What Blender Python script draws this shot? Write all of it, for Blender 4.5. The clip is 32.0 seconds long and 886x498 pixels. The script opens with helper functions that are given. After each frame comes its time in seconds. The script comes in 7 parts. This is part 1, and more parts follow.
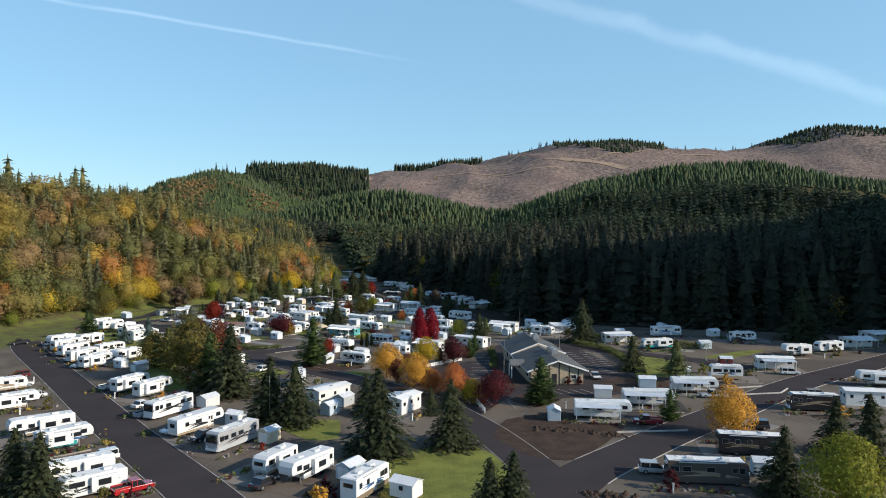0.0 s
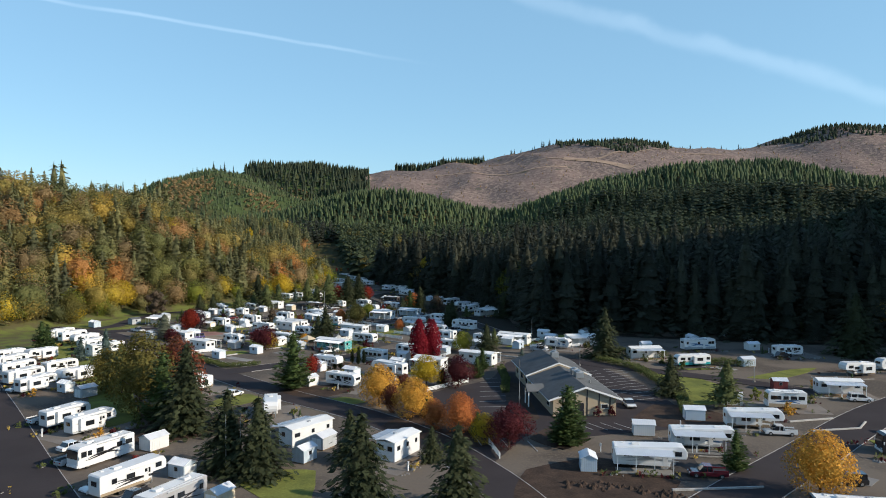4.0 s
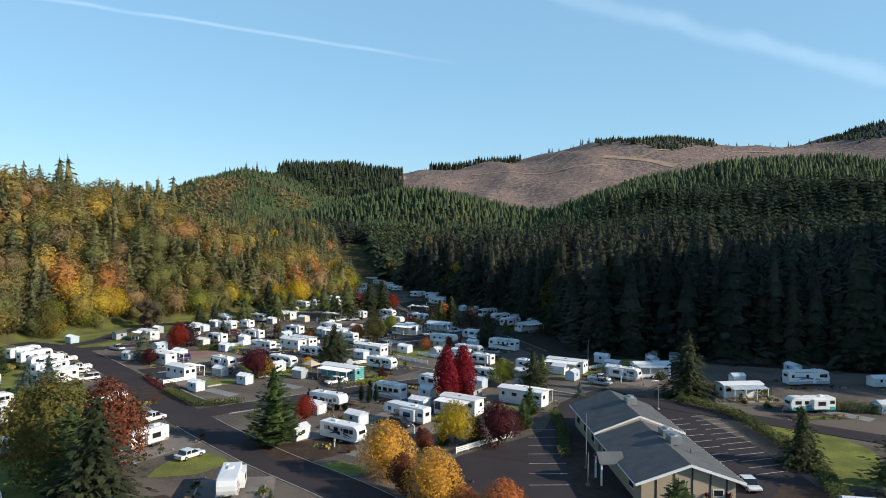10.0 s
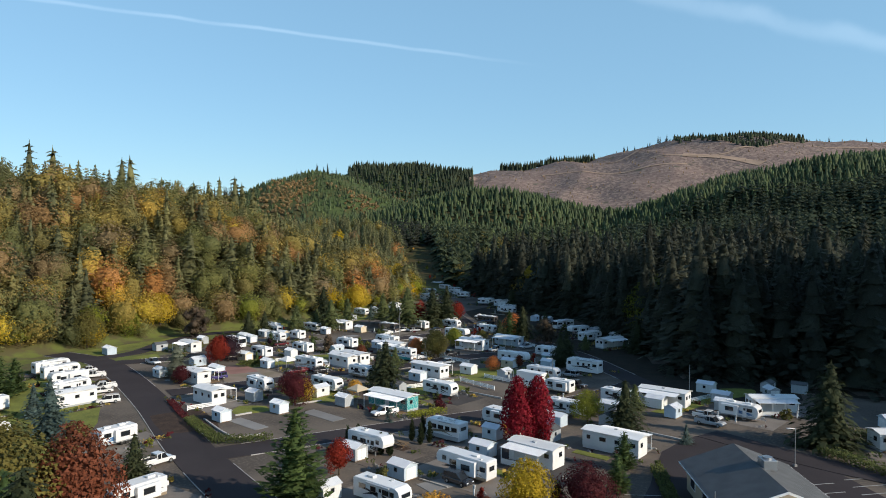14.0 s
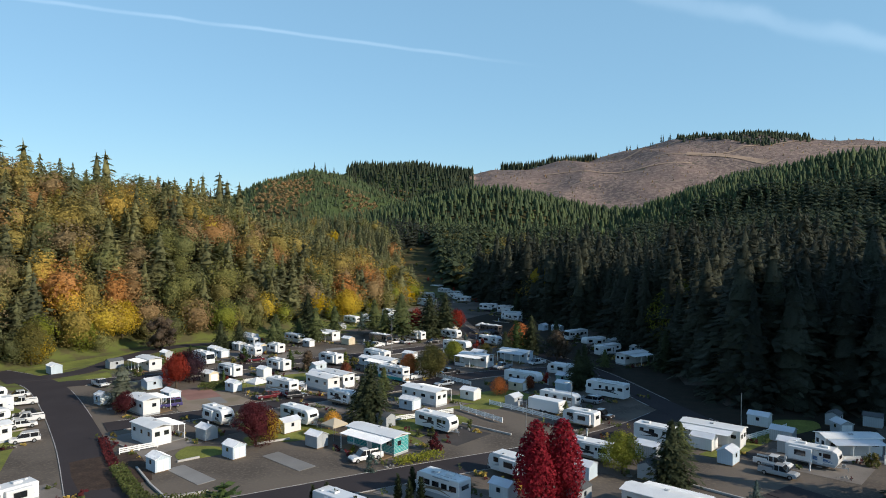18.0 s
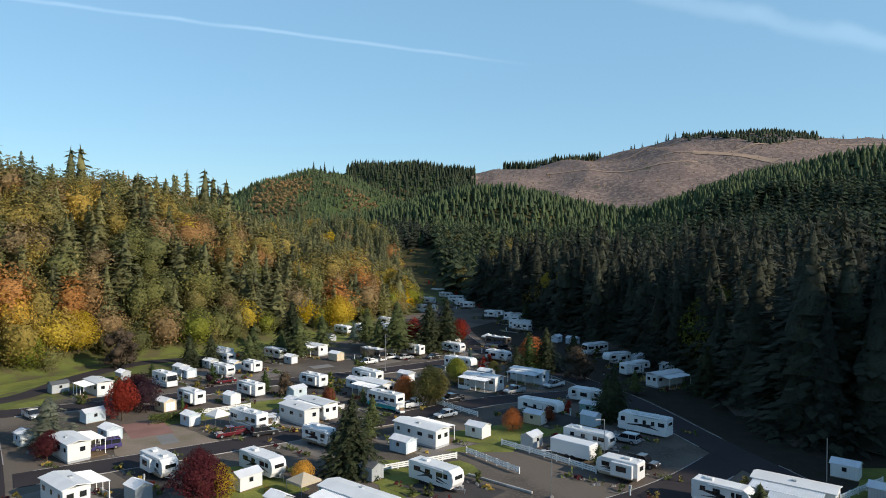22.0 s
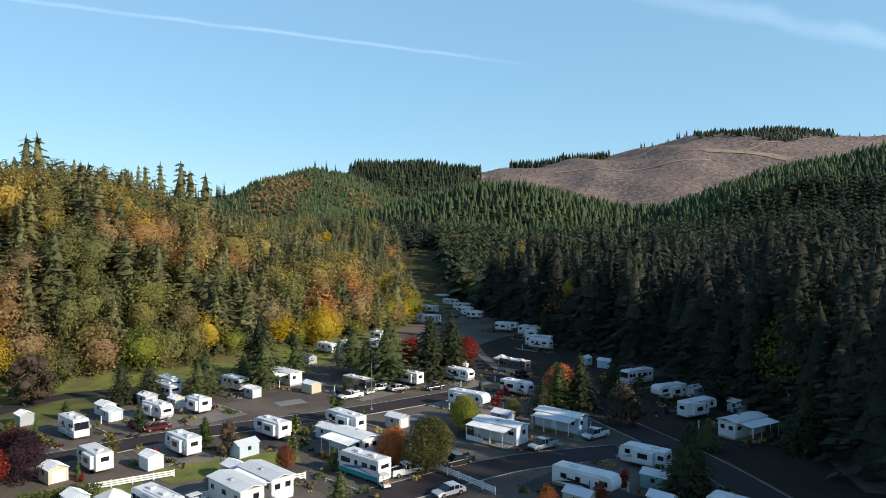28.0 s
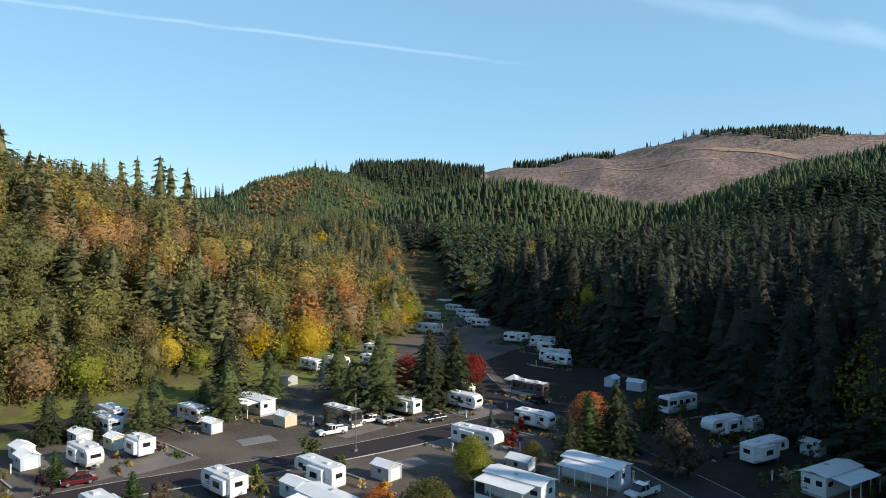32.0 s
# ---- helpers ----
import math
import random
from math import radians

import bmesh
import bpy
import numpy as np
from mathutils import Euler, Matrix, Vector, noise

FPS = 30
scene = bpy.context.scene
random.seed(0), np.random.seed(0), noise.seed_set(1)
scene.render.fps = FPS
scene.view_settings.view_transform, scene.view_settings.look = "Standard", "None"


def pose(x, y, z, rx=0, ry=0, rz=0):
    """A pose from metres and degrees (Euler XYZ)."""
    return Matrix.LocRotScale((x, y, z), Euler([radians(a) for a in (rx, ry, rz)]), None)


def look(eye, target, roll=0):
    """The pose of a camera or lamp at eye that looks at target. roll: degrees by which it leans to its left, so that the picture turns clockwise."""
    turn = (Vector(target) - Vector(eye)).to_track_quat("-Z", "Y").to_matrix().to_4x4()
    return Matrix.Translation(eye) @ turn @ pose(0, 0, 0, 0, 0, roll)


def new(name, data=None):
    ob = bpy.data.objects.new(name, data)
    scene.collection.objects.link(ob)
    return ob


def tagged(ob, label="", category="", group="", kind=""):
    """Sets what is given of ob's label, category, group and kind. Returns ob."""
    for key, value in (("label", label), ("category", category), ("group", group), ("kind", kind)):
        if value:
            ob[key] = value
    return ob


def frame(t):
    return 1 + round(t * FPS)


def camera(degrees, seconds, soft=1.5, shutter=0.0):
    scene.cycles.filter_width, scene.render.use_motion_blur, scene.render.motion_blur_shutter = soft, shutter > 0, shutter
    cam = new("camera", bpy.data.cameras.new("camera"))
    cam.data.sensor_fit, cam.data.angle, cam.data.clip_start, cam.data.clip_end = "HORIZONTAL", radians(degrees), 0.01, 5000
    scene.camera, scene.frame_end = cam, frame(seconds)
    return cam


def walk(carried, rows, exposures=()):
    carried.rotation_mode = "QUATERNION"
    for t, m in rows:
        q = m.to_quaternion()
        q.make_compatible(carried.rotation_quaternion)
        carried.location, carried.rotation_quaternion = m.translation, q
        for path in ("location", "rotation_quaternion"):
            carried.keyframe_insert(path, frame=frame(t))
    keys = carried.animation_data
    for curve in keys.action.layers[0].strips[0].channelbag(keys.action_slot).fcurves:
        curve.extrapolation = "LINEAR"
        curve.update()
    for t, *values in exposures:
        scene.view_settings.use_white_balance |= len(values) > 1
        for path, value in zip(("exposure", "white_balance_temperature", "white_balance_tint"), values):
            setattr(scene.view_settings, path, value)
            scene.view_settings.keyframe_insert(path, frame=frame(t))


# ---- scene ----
# ---- camera and its flight ----
cam = camera(65.54, 32.0, soft=0.95)
PATH = [
    (0.0, pose(-0.00, 0.00, 30.00, 88.551, 0.0, 0.000) @ pose(0, 0, 0, 0, 0, 0.153)),
    (1.0, pose(-0.09, 5.81, 29.91, 88.545, 0.0, 0.029) @ pose(0, 0, 0, 0, 0, 0.153)),
    (2.0, pose(-0.17, 11.63, 29.84, 88.561, 0.0, 0.054) @ pose(0, 0, 0, 0, 0, 0.151)),
    (3.0, pose(-0.27, 17.45, 29.81, 88.588, 0.0, 0.086) @ pose(0, 0, 0, 0, 0, 0.144)),
    (3.5, pose(-0.33, 20.36, 29.79, 88.596, 0.0, 0.096) @ pose(0, 0, 0, 0, 0, 0.146)),
    (5.5, pose(-0.37, 32.23, 29.78, 88.607, 0.0, 0.185) @ pose(0, 0, 0, 0, 0, 0.207)),
    (6.0, pose(-0.37, 35.16, 29.78, 88.604, 0.0, 0.219) @ pose(0, 0, 0, 0, 0, 0.218)),
    (7.0, pose(-0.35, 41.03, 29.78, 88.606, 0.0, 0.276) @ pose(0, 0, 0, 0, 0, 0.233)),
    (8.0, pose(-0.33, 46.90, 29.80, 88.611, 0.0, 0.338) @ pose(0, 0, 0, 0, 0, 0.234)),
    (9.0, pose(-0.35, 52.76, 29.83, 88.619, 0.0, 0.410) @ pose(0, 0, 0, 0, 0, 0.239)),
    (9.5, pose(-0.38, 55.71, 29.84, 88.626, 0.0, 1.414) @ pose(0, 0, 0, 0, 0, 0.249)),
    (10.0, pose(-0.42, 58.66, 29.85, 88.639, 0.0, 3.047) @ pose(0, 0, 0, 0, 0, 0.265)),
    (10.5, pose(-0.46, 61.60, 29.86, 88.649, 0.0, 4.048) @ pose(0, 0, 0, 0, 0, 0.282)),
    (11.0, pose(-0.50, 64.52, 29.86, 88.658, 0.0, 5.038) @ pose(0, 0, 0, 0, 0, 0.298)),
    (11.5, pose(-0.56, 67.43, 29.87, 88.670, 0.0, 6.035) @ pose(0, 0, 0, 0, 0, 0.307)),
    (12.0, pose(-0.67, 70.33, 29.88, 88.690, 0.0, 6.979) @ pose(0, 0, 0, 0, 0, 0.308)),
    (12.5, pose(-0.82, 73.21, 29.90, 88.709, 0.0, 7.921) @ pose(0, 0, 0, 0, 0, 0.302)),
    (13.0, pose(-1.01, 76.08, 29.93, 88.726, 0.0, 8.767) @ pose(0, 0, 0, 0, 0, 0.287)),
    (13.5, pose(-1.24, 78.94, 29.96, 88.741, 0.0, 8.888) @ pose(0, 0, 0, 0, 0, 0.267)),
    (14.0, pose(-1.51, 81.79, 29.99, 88.756, 0.0, 8.912) @ pose(0, 0, 0, 0, 0, 0.247)),
    (14.5, pose(-1.80, 84.64, 30.01, 88.770, 0.0, 8.930) @ pose(0, 0, 0, 0, 0, 0.228)),
    (16.5, pose(-3.32, 96.11, 29.95, 88.780, 0.0, 8.908) @ pose(0, 0, 0, 0, 0, 0.215)),
    (17.0, pose(-3.73, 99.00, 29.90, 88.792, 0.0, 8.915) @ pose(0, 0, 0, 0, 0, 0.214)),
    (18.0, pose(-4.55, 104.81, 29.79, 88.798, 0.0, 8.929) @ pose(0, 0, 0, 0, 0, 0.209)),
    (19.0, pose(-5.43, 110.59, 29.72, 88.793, 0.0, 8.974) @ pose(0, 0, 0, 0, 0, 0.204)),
    (20.0, pose(-6.28, 116.30, 29.71, 88.807, 0.0, 9.002) @ pose(0, 0, 0, 0, 0, 0.202)),
    (21.0, pose(-7.14, 121.86, 29.76, 88.824, 0.0, 9.032) @ pose(0, 0, 0, 0, 0, 0.194)),
    (22.0, pose(-8.02, 127.39, 29.83, 88.825, 0.0, 9.066) @ pose(0, 0, 0, 0, 0, 0.164)),
    (23.0, pose(-8.90, 132.97, 29.89, 88.812, 0.0, 9.096) @ pose(0, 0, 0, 0, 0, 0.130)),
    (24.0, pose(-9.78, 138.58, 29.93, 88.818, 0.0, 9.166) @ pose(0, 0, 0, 0, 0, 0.117)),
    (25.0, pose(-10.61, 144.24, 29.91, 88.812, 0.0, 9.247) @ pose(0, 0, 0, 0, 0, 0.114)),
    (25.5, pose(-11.02, 147.08, 29.89, 88.816, 0.0, 9.281) @ pose(0, 0, 0, 0, 0, 0.117)),
    (27.5, pose(-12.67, 158.54, 29.56, 88.875, 0.0, 9.459) @ pose(0, 0, 0, 0, 0, 0.160)),
    (28.0, pose(-13.12, 161.42, 29.49, 88.879, 0.0, 9.494) @ pose(0, 0, 0, 0, 0, 0.168)),
    (29.0, pose(-14.03, 167.15, 29.38, 88.885, 0.0, 9.556) @ pose(0, 0, 0, 0, 0, 0.168)),
    (30.0, pose(-14.94, 172.80, 29.30, 88.906, 0.0, 9.628) @ pose(0, 0, 0, 0, 0, 0.158)),
    (31.0, pose(-15.85, 178.41, 29.24, 88.941, 0.0, 9.701) @ pose(0, 0, 0, 0, 0, 0.133)),
    (32.0, pose(-16.74, 184.06, 29.18, 88.963, 0.0, 9.725) @ pose(0, 0, 0, 0, 0, 0.091)),
]
TRUE = 1.2   # the plan is drawn small; the whole place and the flight are brought to true size by this
PATH = [(t, Matrix.Translation(m.translation * (TRUE - 1)) @ m) for t, m in PATH]
walk(cam, PATH, [(0.0, 0.38), (7.0, 0.38), (10.0, 0.41), (12.0, 0.31), (21.0, 0.29), (25.0, 0.36), (29.0, 0.43), (32.0, 0.44)])

# ---- light ----
SUN_EL, SUN_AZ = 25.0, -18.0   # degrees above the horizon, degrees from +x towards +y
world = bpy.data.worlds.new("sky")
scene.world = world
world.use_nodes = True


def sky_nodes():
    nt = world.node_tree
    n, l = nt.nodes, nt.links
    n.clear()
    out = n.new("ShaderNodeOutputWorld")
    bg = n.new("ShaderNodeBackground")
    sky = n.new("ShaderNodeTexSky")
    sky.sky_type, sky.sun_disc = "NISHITA", False
    sky.sun_elevation, sky.sun_rotation = radians(SUN_EL), radians(90 - SUN_AZ)
    sky.air_density, sky.dust_density, sky.ozone_density = 1.0, 0.15, 1.5
    bg.inputs["Strength"].default_value = SKY
    co = n.new("ShaderNodeTexCoord")
    tint = n.new("ShaderNodeMix")
    tint.data_type, tint.blend_type = "RGBA", "MULTIPLY"
    tint.inputs[0].default_value = 1.0
    l.new(sky.outputs[0], tint.inputs[6])
    tint.inputs[7].default_value = (0.80, 0.95, 1.02, 1)
    # thin even haze low in the sky
    sep, low = n.new("ShaderNodeSeparateXYZ"), n.new("ShaderNodeMapRange")
    l.new(co.outputs["Generated"], sep.inputs[0])
    low.interpolation_type = "SMOOTHSTEP"
    l.new(sep.outputs["Z"], low.inputs[0])
    low.inputs[1].default_value, low.inputs[2].default_value = 0.85, 0.25
    low.inputs[3].default_value, low.inputs[4].default_value = 0.0, 0.6
    haze = n.new("ShaderNodeMix")
    haze.data_type = "RGBA"
    l.new(low.outputs[0], haze.inputs[0])
    l.new(tint.outputs[2], haze.inputs[6])
    haze.inputs[7].default_value = (1.74, 3.35, 4.80, 1)
    colour = haze.outputs[2]

    def math_node(op, a, b=None, c=None):
        m = n.new("ShaderNodeMath")
        m.operation = op
        for i, v in enumerate((a, b, c)):
            if v is None:
                continue
            if isinstance(v, (int, float)):
                m.inputs[i].default_value = v
            else:
                l.new(v, m.inputs[i])
        return m.outputs[0]

    def dot(v):
        d = n.new("ShaderNodeVectorMath")
        d.operation = "DOT_PRODUCT"
        l.new(co.outputs["Generated"], d.inputs[0])
        d.inputs[1].default_value = v
        return d.outputs["Value"]

    # two condensation trails: great circles with a width, an end and wisps
    for a, b, wide, fall, power, seed in TRAILS:
        a, b = Vector(a).normalized(), Vector(b).normalized()
        side = a.cross(b).normalized()
        along = (b - a * a.dot(b)).normalized()
        reach = a.angle(b)
        u = math_node("ARCTAN2", dot(along), dot(a))
        tex = n.new("ShaderNodeTexNoise")
        tex.inputs["Scale"].default_value, tex.inputs["Detail"].default_value = 14.0, 6.0
        shift = n.new("ShaderNodeVectorMath")
        shift.operation = "ADD"
        l.new(co.outputs["Generated"], shift.inputs[0])
        shift.inputs[1].default_value = (seed, seed * 0.7, 0.3)
        l.new(shift.outputs[0], tex.inputs["Vector"])
        wob = math_node("MULTIPLY_ADD", tex.outputs["Fac"], wide * 1.4, -wide * 0.7)
        off = math_node("ABSOLUTE", math_node("ADD", dot(side), wob))
        band = n.new("ShaderNodeMapRange")
        band.interpolation_type = "SMOOTHERSTEP"
        l.new(off, band.inputs[0])
        band.inputs[1].default_value, band.inputs[2].default_value = wide, 0.0
        end = n.new("ShaderNodeMapRange")
        end.interpolation_type = "SMOOTHSTEP"
        l.new(u, end.inputs[0])
        end.inputs[1].default_value, end.inputs[2].default_value = reach, reach - fall
        m = math_node("MULTIPLY", math_node("MULTIPLY", band.outputs[0], end.outputs[0]), power)
        m = math_node("MULTIPLY", m, math_node("MULTIPLY_ADD", tex.outputs["Fac"], 1.2, 0.2))
        m = math_node("MULTIPLY", m, math_node("GREATER_THAN", dot(a), 0.0))
        mix = n.new("ShaderNodeMix")
        mix.data_type, mix.blend_type = "RGBA", "ADD"
        l.new(m, mix.inputs[0])
        l.new(colour, mix.inputs[6])
        mix.inputs[7].default_value = (3.2, 3.2, 3.1, 1)
        colour = mix.outputs[2]
    l.new(colour, bg.inputs["Color"])
    l.new(bg.outputs[0], out.inputs[0])


SKY = 0.135
TRAILS = [((-0.60, 1, 0.338), (0.00, 1, 0.239), 0.0040, 0.20, 0.24, 1.0),
          ((0.05, 1, 0.359), (0.80, 1, 0.155), 0.018, 0.12, 0.20, 5.0)]
sky_nodes()
sun = new("sun", bpy.data.lights.new("sun", "SUN"))
sun.data.energy, sun.data.angle, sun.data.color = 4.2, radians(0.53), (1.0, 0.89, 0.74)
SUN_WAY = Vector((math.cos(radians(SUN_AZ)) * math.cos(radians(SUN_EL)), math.sin(radians(SUN_AZ)) * math.cos(radians(SUN_EL)), math.sin(radians(SUN_EL))))
sun.matrix_world = look((300, 100, 300), Vector((300, 100, 300)) - SUN_WAY)


# ---- materials ----
MATS = {}


def mat(name, colour, rough=0.6, metal=0.0, var=0.15, scale=3.0, bump=0.0, fine=30.0, island=0.0, objvar=0.0, other=None, coat=0.0):
    """A material with two scales of variation; island and objvar vary pieces, other is a second colour in large patches."""
    if name in MATS:
        return MATS[name]
    m = bpy.data.materials.new(name)
    MATS[name] = m
    m.use_nodes = True
    n, l = m.node_tree.nodes, m.node_tree.links
    b = n["Principled BSDF"]
    b.inputs["Roughness"].default_value, b.inputs["Metallic"].default_value = rough, metal
    b.inputs["Coat Weight"].default_value = coat
    b.inputs["Specular IOR Level"].default_value = 0.12 if rough > 0.8 else 0.5
    geo = n.new("ShaderNodeNewGeometry")
    big, small = n.new("ShaderNodeTexNoise"), n.new("ShaderNodeTexNoise")
    for t, s in ((big, scale / 4), (small, fine)):
        t.inputs["Scale"].default_value, t.inputs["Detail"].default_value = s, 5.0
        l.new(geo.outputs["Position"], t.inputs["Vector"])
    mix = n.new("ShaderNodeMix")
    mix.data_type = "RGBA"
    ramp = n.new("ShaderNodeMapRange")
    l.new(big.outputs["Fac"], ramp.inputs[0])
    ramp.inputs[1].default_value, ramp.inputs[2].default_value = 0.35, 0.65
    l.new(ramp.outputs[0], mix.inputs[0])
    second = other or tuple(c * (1 - var) for c in colour)
    mix.inputs[6].default_value, mix.inputs[7].default_value = (*colour, 1), (*second, 1)
    hsv = n.new("ShaderNodeHueSaturation")
    l.new(mix.outputs[2], hsv.inputs["Color"])
    value = n.new("ShaderNodeMath")
    value.operation = "MULTIPLY_ADD"
    l.new(small.outputs["Fac"], value.inputs[0])
    value.inputs[1].default_value, value.inputs[2].default_value = 2 * var, 1 - var
    last = value.outputs[0]
    for amount, socket in ((island, geo.outputs["Random Per Island"]), (objvar, None)):
        if not amount:
            continue
        if socket is None:
            socket = n.new("ShaderNodeObjectInfo").outputs["Random"]
        k = n.new("ShaderNodeMath")
        k.operation = "MULTIPLY_ADD"
        l.new(socket, k.inputs[0])
        k.inputs[1].default_value, k.inputs[2].default_value = 2 * amount, 1 - amount
        p = n.new("ShaderNodeMath")
        p.operation = "MULTIPLY"
        l.new(last, p.inputs[0])
        l.new(k.outputs[0], p.inputs[1])
        last = p.outputs[0]
    l.new(last, hsv.inputs["Value"])
    l.new(hsv.outputs[0], b.inputs["Base Color"])
    if bump:
        bm_ = n.new("ShaderNodeBump")
        bm_.inputs["Strength"].default_value, bm_.inputs["Distance"].default_value = bump, 0.05
        l.new(small.outputs["Fac"], bm_.inputs["Height"])
        l.new(bm_.outputs[0], b.inputs["Normal"])
    return m


WHITE = mat("white_fibreglass", (0.73, 0.73, 0.72), 0.35, var=0.05, scale=1.5, objvar=0.06)
ROOF_W = mat("white_rubber_roof", (0.76, 0.76, 0.74), 0.6, var=0.10, scale=2.0, fine=6, objvar=0.08)
ROOF_M = mat("white_metal_roof", (0.70, 0.72, 0.74), 0.45, 0.0, var=0.08, objvar=0.06)
SIDING = mat("white_siding", (0.71, 0.71, 0.69), 0.6, var=0.06, objvar=0.08)
CREAM = mat("cream_siding", (0.62, 0.53, 0.38), 0.7, var=0.08, objvar=0.08)
BLUE = mat("pale_blue_siding", (0.50, 0.58, 0.64), 0.7, var=0.08, objvar=0.10)
GREY = mat("grey_siding", (0.40, 0.42, 0.43), 0.7, var=0.08, objvar=0.12)
GREEN = mat("green_siding", (0.22, 0.36, 0.32), 0.7, var=0.08)
REDP = mat("barn_red_siding", (0.22, 0.04, 0.035), 0.7, var=0.10)
TEAL = mat("teal_paint", (0.02, 0.30, 0.30), 0.4, var=0.06)
GLASS = mat("tinted_window_glass", (0.015, 0.018, 0.022), 0.06, var=0.05, coat=0.6)
RUBBER = mat("black_rubber", (0.018, 0.018, 0.018), 0.8, var=0.2)
STEEL = mat("grey_steel", (0.45, 0.46, 0.47), 0.4, 0.8, var=0.1)
TRIM = mat("white_trim", (0.78, 0.78, 0.76), 0.5, var=0.05)
STRIPE_D = mat("dark_stripe_paint", (0.03, 0.03, 0.035), 0.3, var=0.1)
STRIPE_T = mat("tan_stripe_paint", (0.32, 0.25, 0.17), 0.3, var=0.1, objvar=0.3)
STRIPE_B = mat("blue_stripe_paint", (0.06, 0.14, 0.28), 0.3, var=0.1, objvar=0.3)
WOOD = mat("weathered_wood", (0.22, 0.15, 0.09), 0.85, var=0.25, scale=6, objvar=0.2)
BARK = mat("bark", (0.10, 0.075, 0.055), 0.95, var=0.3, scale=8, fine=20, bump=0.6)
ASPHALT = mat("asphalt", (0.050, 0.042, 0.043), 0.9, var=0.16, scale=0.5, fine=5, bump=0.2)
GRAVEL = mat("gravel_lot", (0.165, 0.146, 0.130), 0.95, var=0.25, scale=0.5, fine=8, bump=0.3, other=(0.085, 0.078, 0.072))
GRASS = mat("lawn", (0.200, 0.212, 0.050), 0.95, var=0.40, scale=0.9, fine=2.6, bump=0.6, other=(0.122, 0.134, 0.036))
MULCH = mat("bark_mulch", (0.075, 0.050, 0.037), 0.95, var=0.55, scale=1.6, fine=3.0, bump=0.9, other=(0.045, 0.032, 0.025))
CONCRETE = mat("concrete", (0.25, 0.24, 0.225), 0.85, var=0.12, scale=1.0, fine=8, objvar=0.12)
KERB = mat("kerb_concrete", (0.42, 0.40, 0.38), 0.9, var=0.35, scale=2.0, fine=3)
LINE = mat("road_paint", (0.40, 0.40, 0.385), 0.7, var=0.2, fine=12)
SHINGLE = mat("grey_asphalt_shingle", (0.125, 0.130, 0.132), 0.85, var=0.18, scale=2, fine=14, bump=0.3, objvar=0.12)
TAN_WALL = mat("tan_wall_panel", (0.40, 0.32, 0.22), 0.8, var=0.07, scale=2, objvar=0.05)


# ---- mesh helpers ----
def mesh(name, verts, faces, material, smooth=False):
    me = bpy.data.meshes.new(name)
    me.from_pydata(verts, [], faces)
    me.materials.append(material)
    if smooth:
        me.shade_smooth()
    return me


def quads(name, v, f, material, smooth=False, tint=None):
    """A mesh from numpy arrays of vertices (n, 3) and faces (m, 3 or 4); tint tells one tree's leaves from the next."""
    me = bpy.data.meshes.new(name)
    k = f.shape[1]
    me.vertices.add(len(v))
    me.vertices.foreach_set("co", np.ascontiguousarray(v, dtype=np.float32).ravel())
    me.loops.add(f.size)
    me.loops.foreach_set("vertex_index", np.ascontiguousarray(f, dtype=np.int32).ravel())
    me.polygons.add(len(f))
    me.polygons.foreach_set("loop_start", np.arange(0, f.size, k, dtype=np.int32))
    me.polygons.foreach_set("loop_total", np.full(len(f), k, dtype=np.int32))
    me.update(calc_edges=True)
    if tint is not None:
        me.attributes.new("tint", "FLOAT", "POINT").data.foreach_set("value", np.ascontiguousarray(tint, dtype=np.float32))
    me.materials.append(material)
    if smooth:
        me.shade_smooth()
    return me


def ribbed(x0, x1, n, y0, y1, thick, rib):
    """A ribbed metal sheet in one piece: ribs along y, side by side along x."""
    step, top = (x1 - x0) / n, []
    for i in range(n):
        a = x0 + i * step
        top += [(a, thick), (a + step * 0.62, thick), (a + step * 0.68, thick + rib), (a + step * 0.94, thick + rib)]
    top.append((x1, thick))
    return [(x0, 0.0)] + top + [(x1, 0.0)]


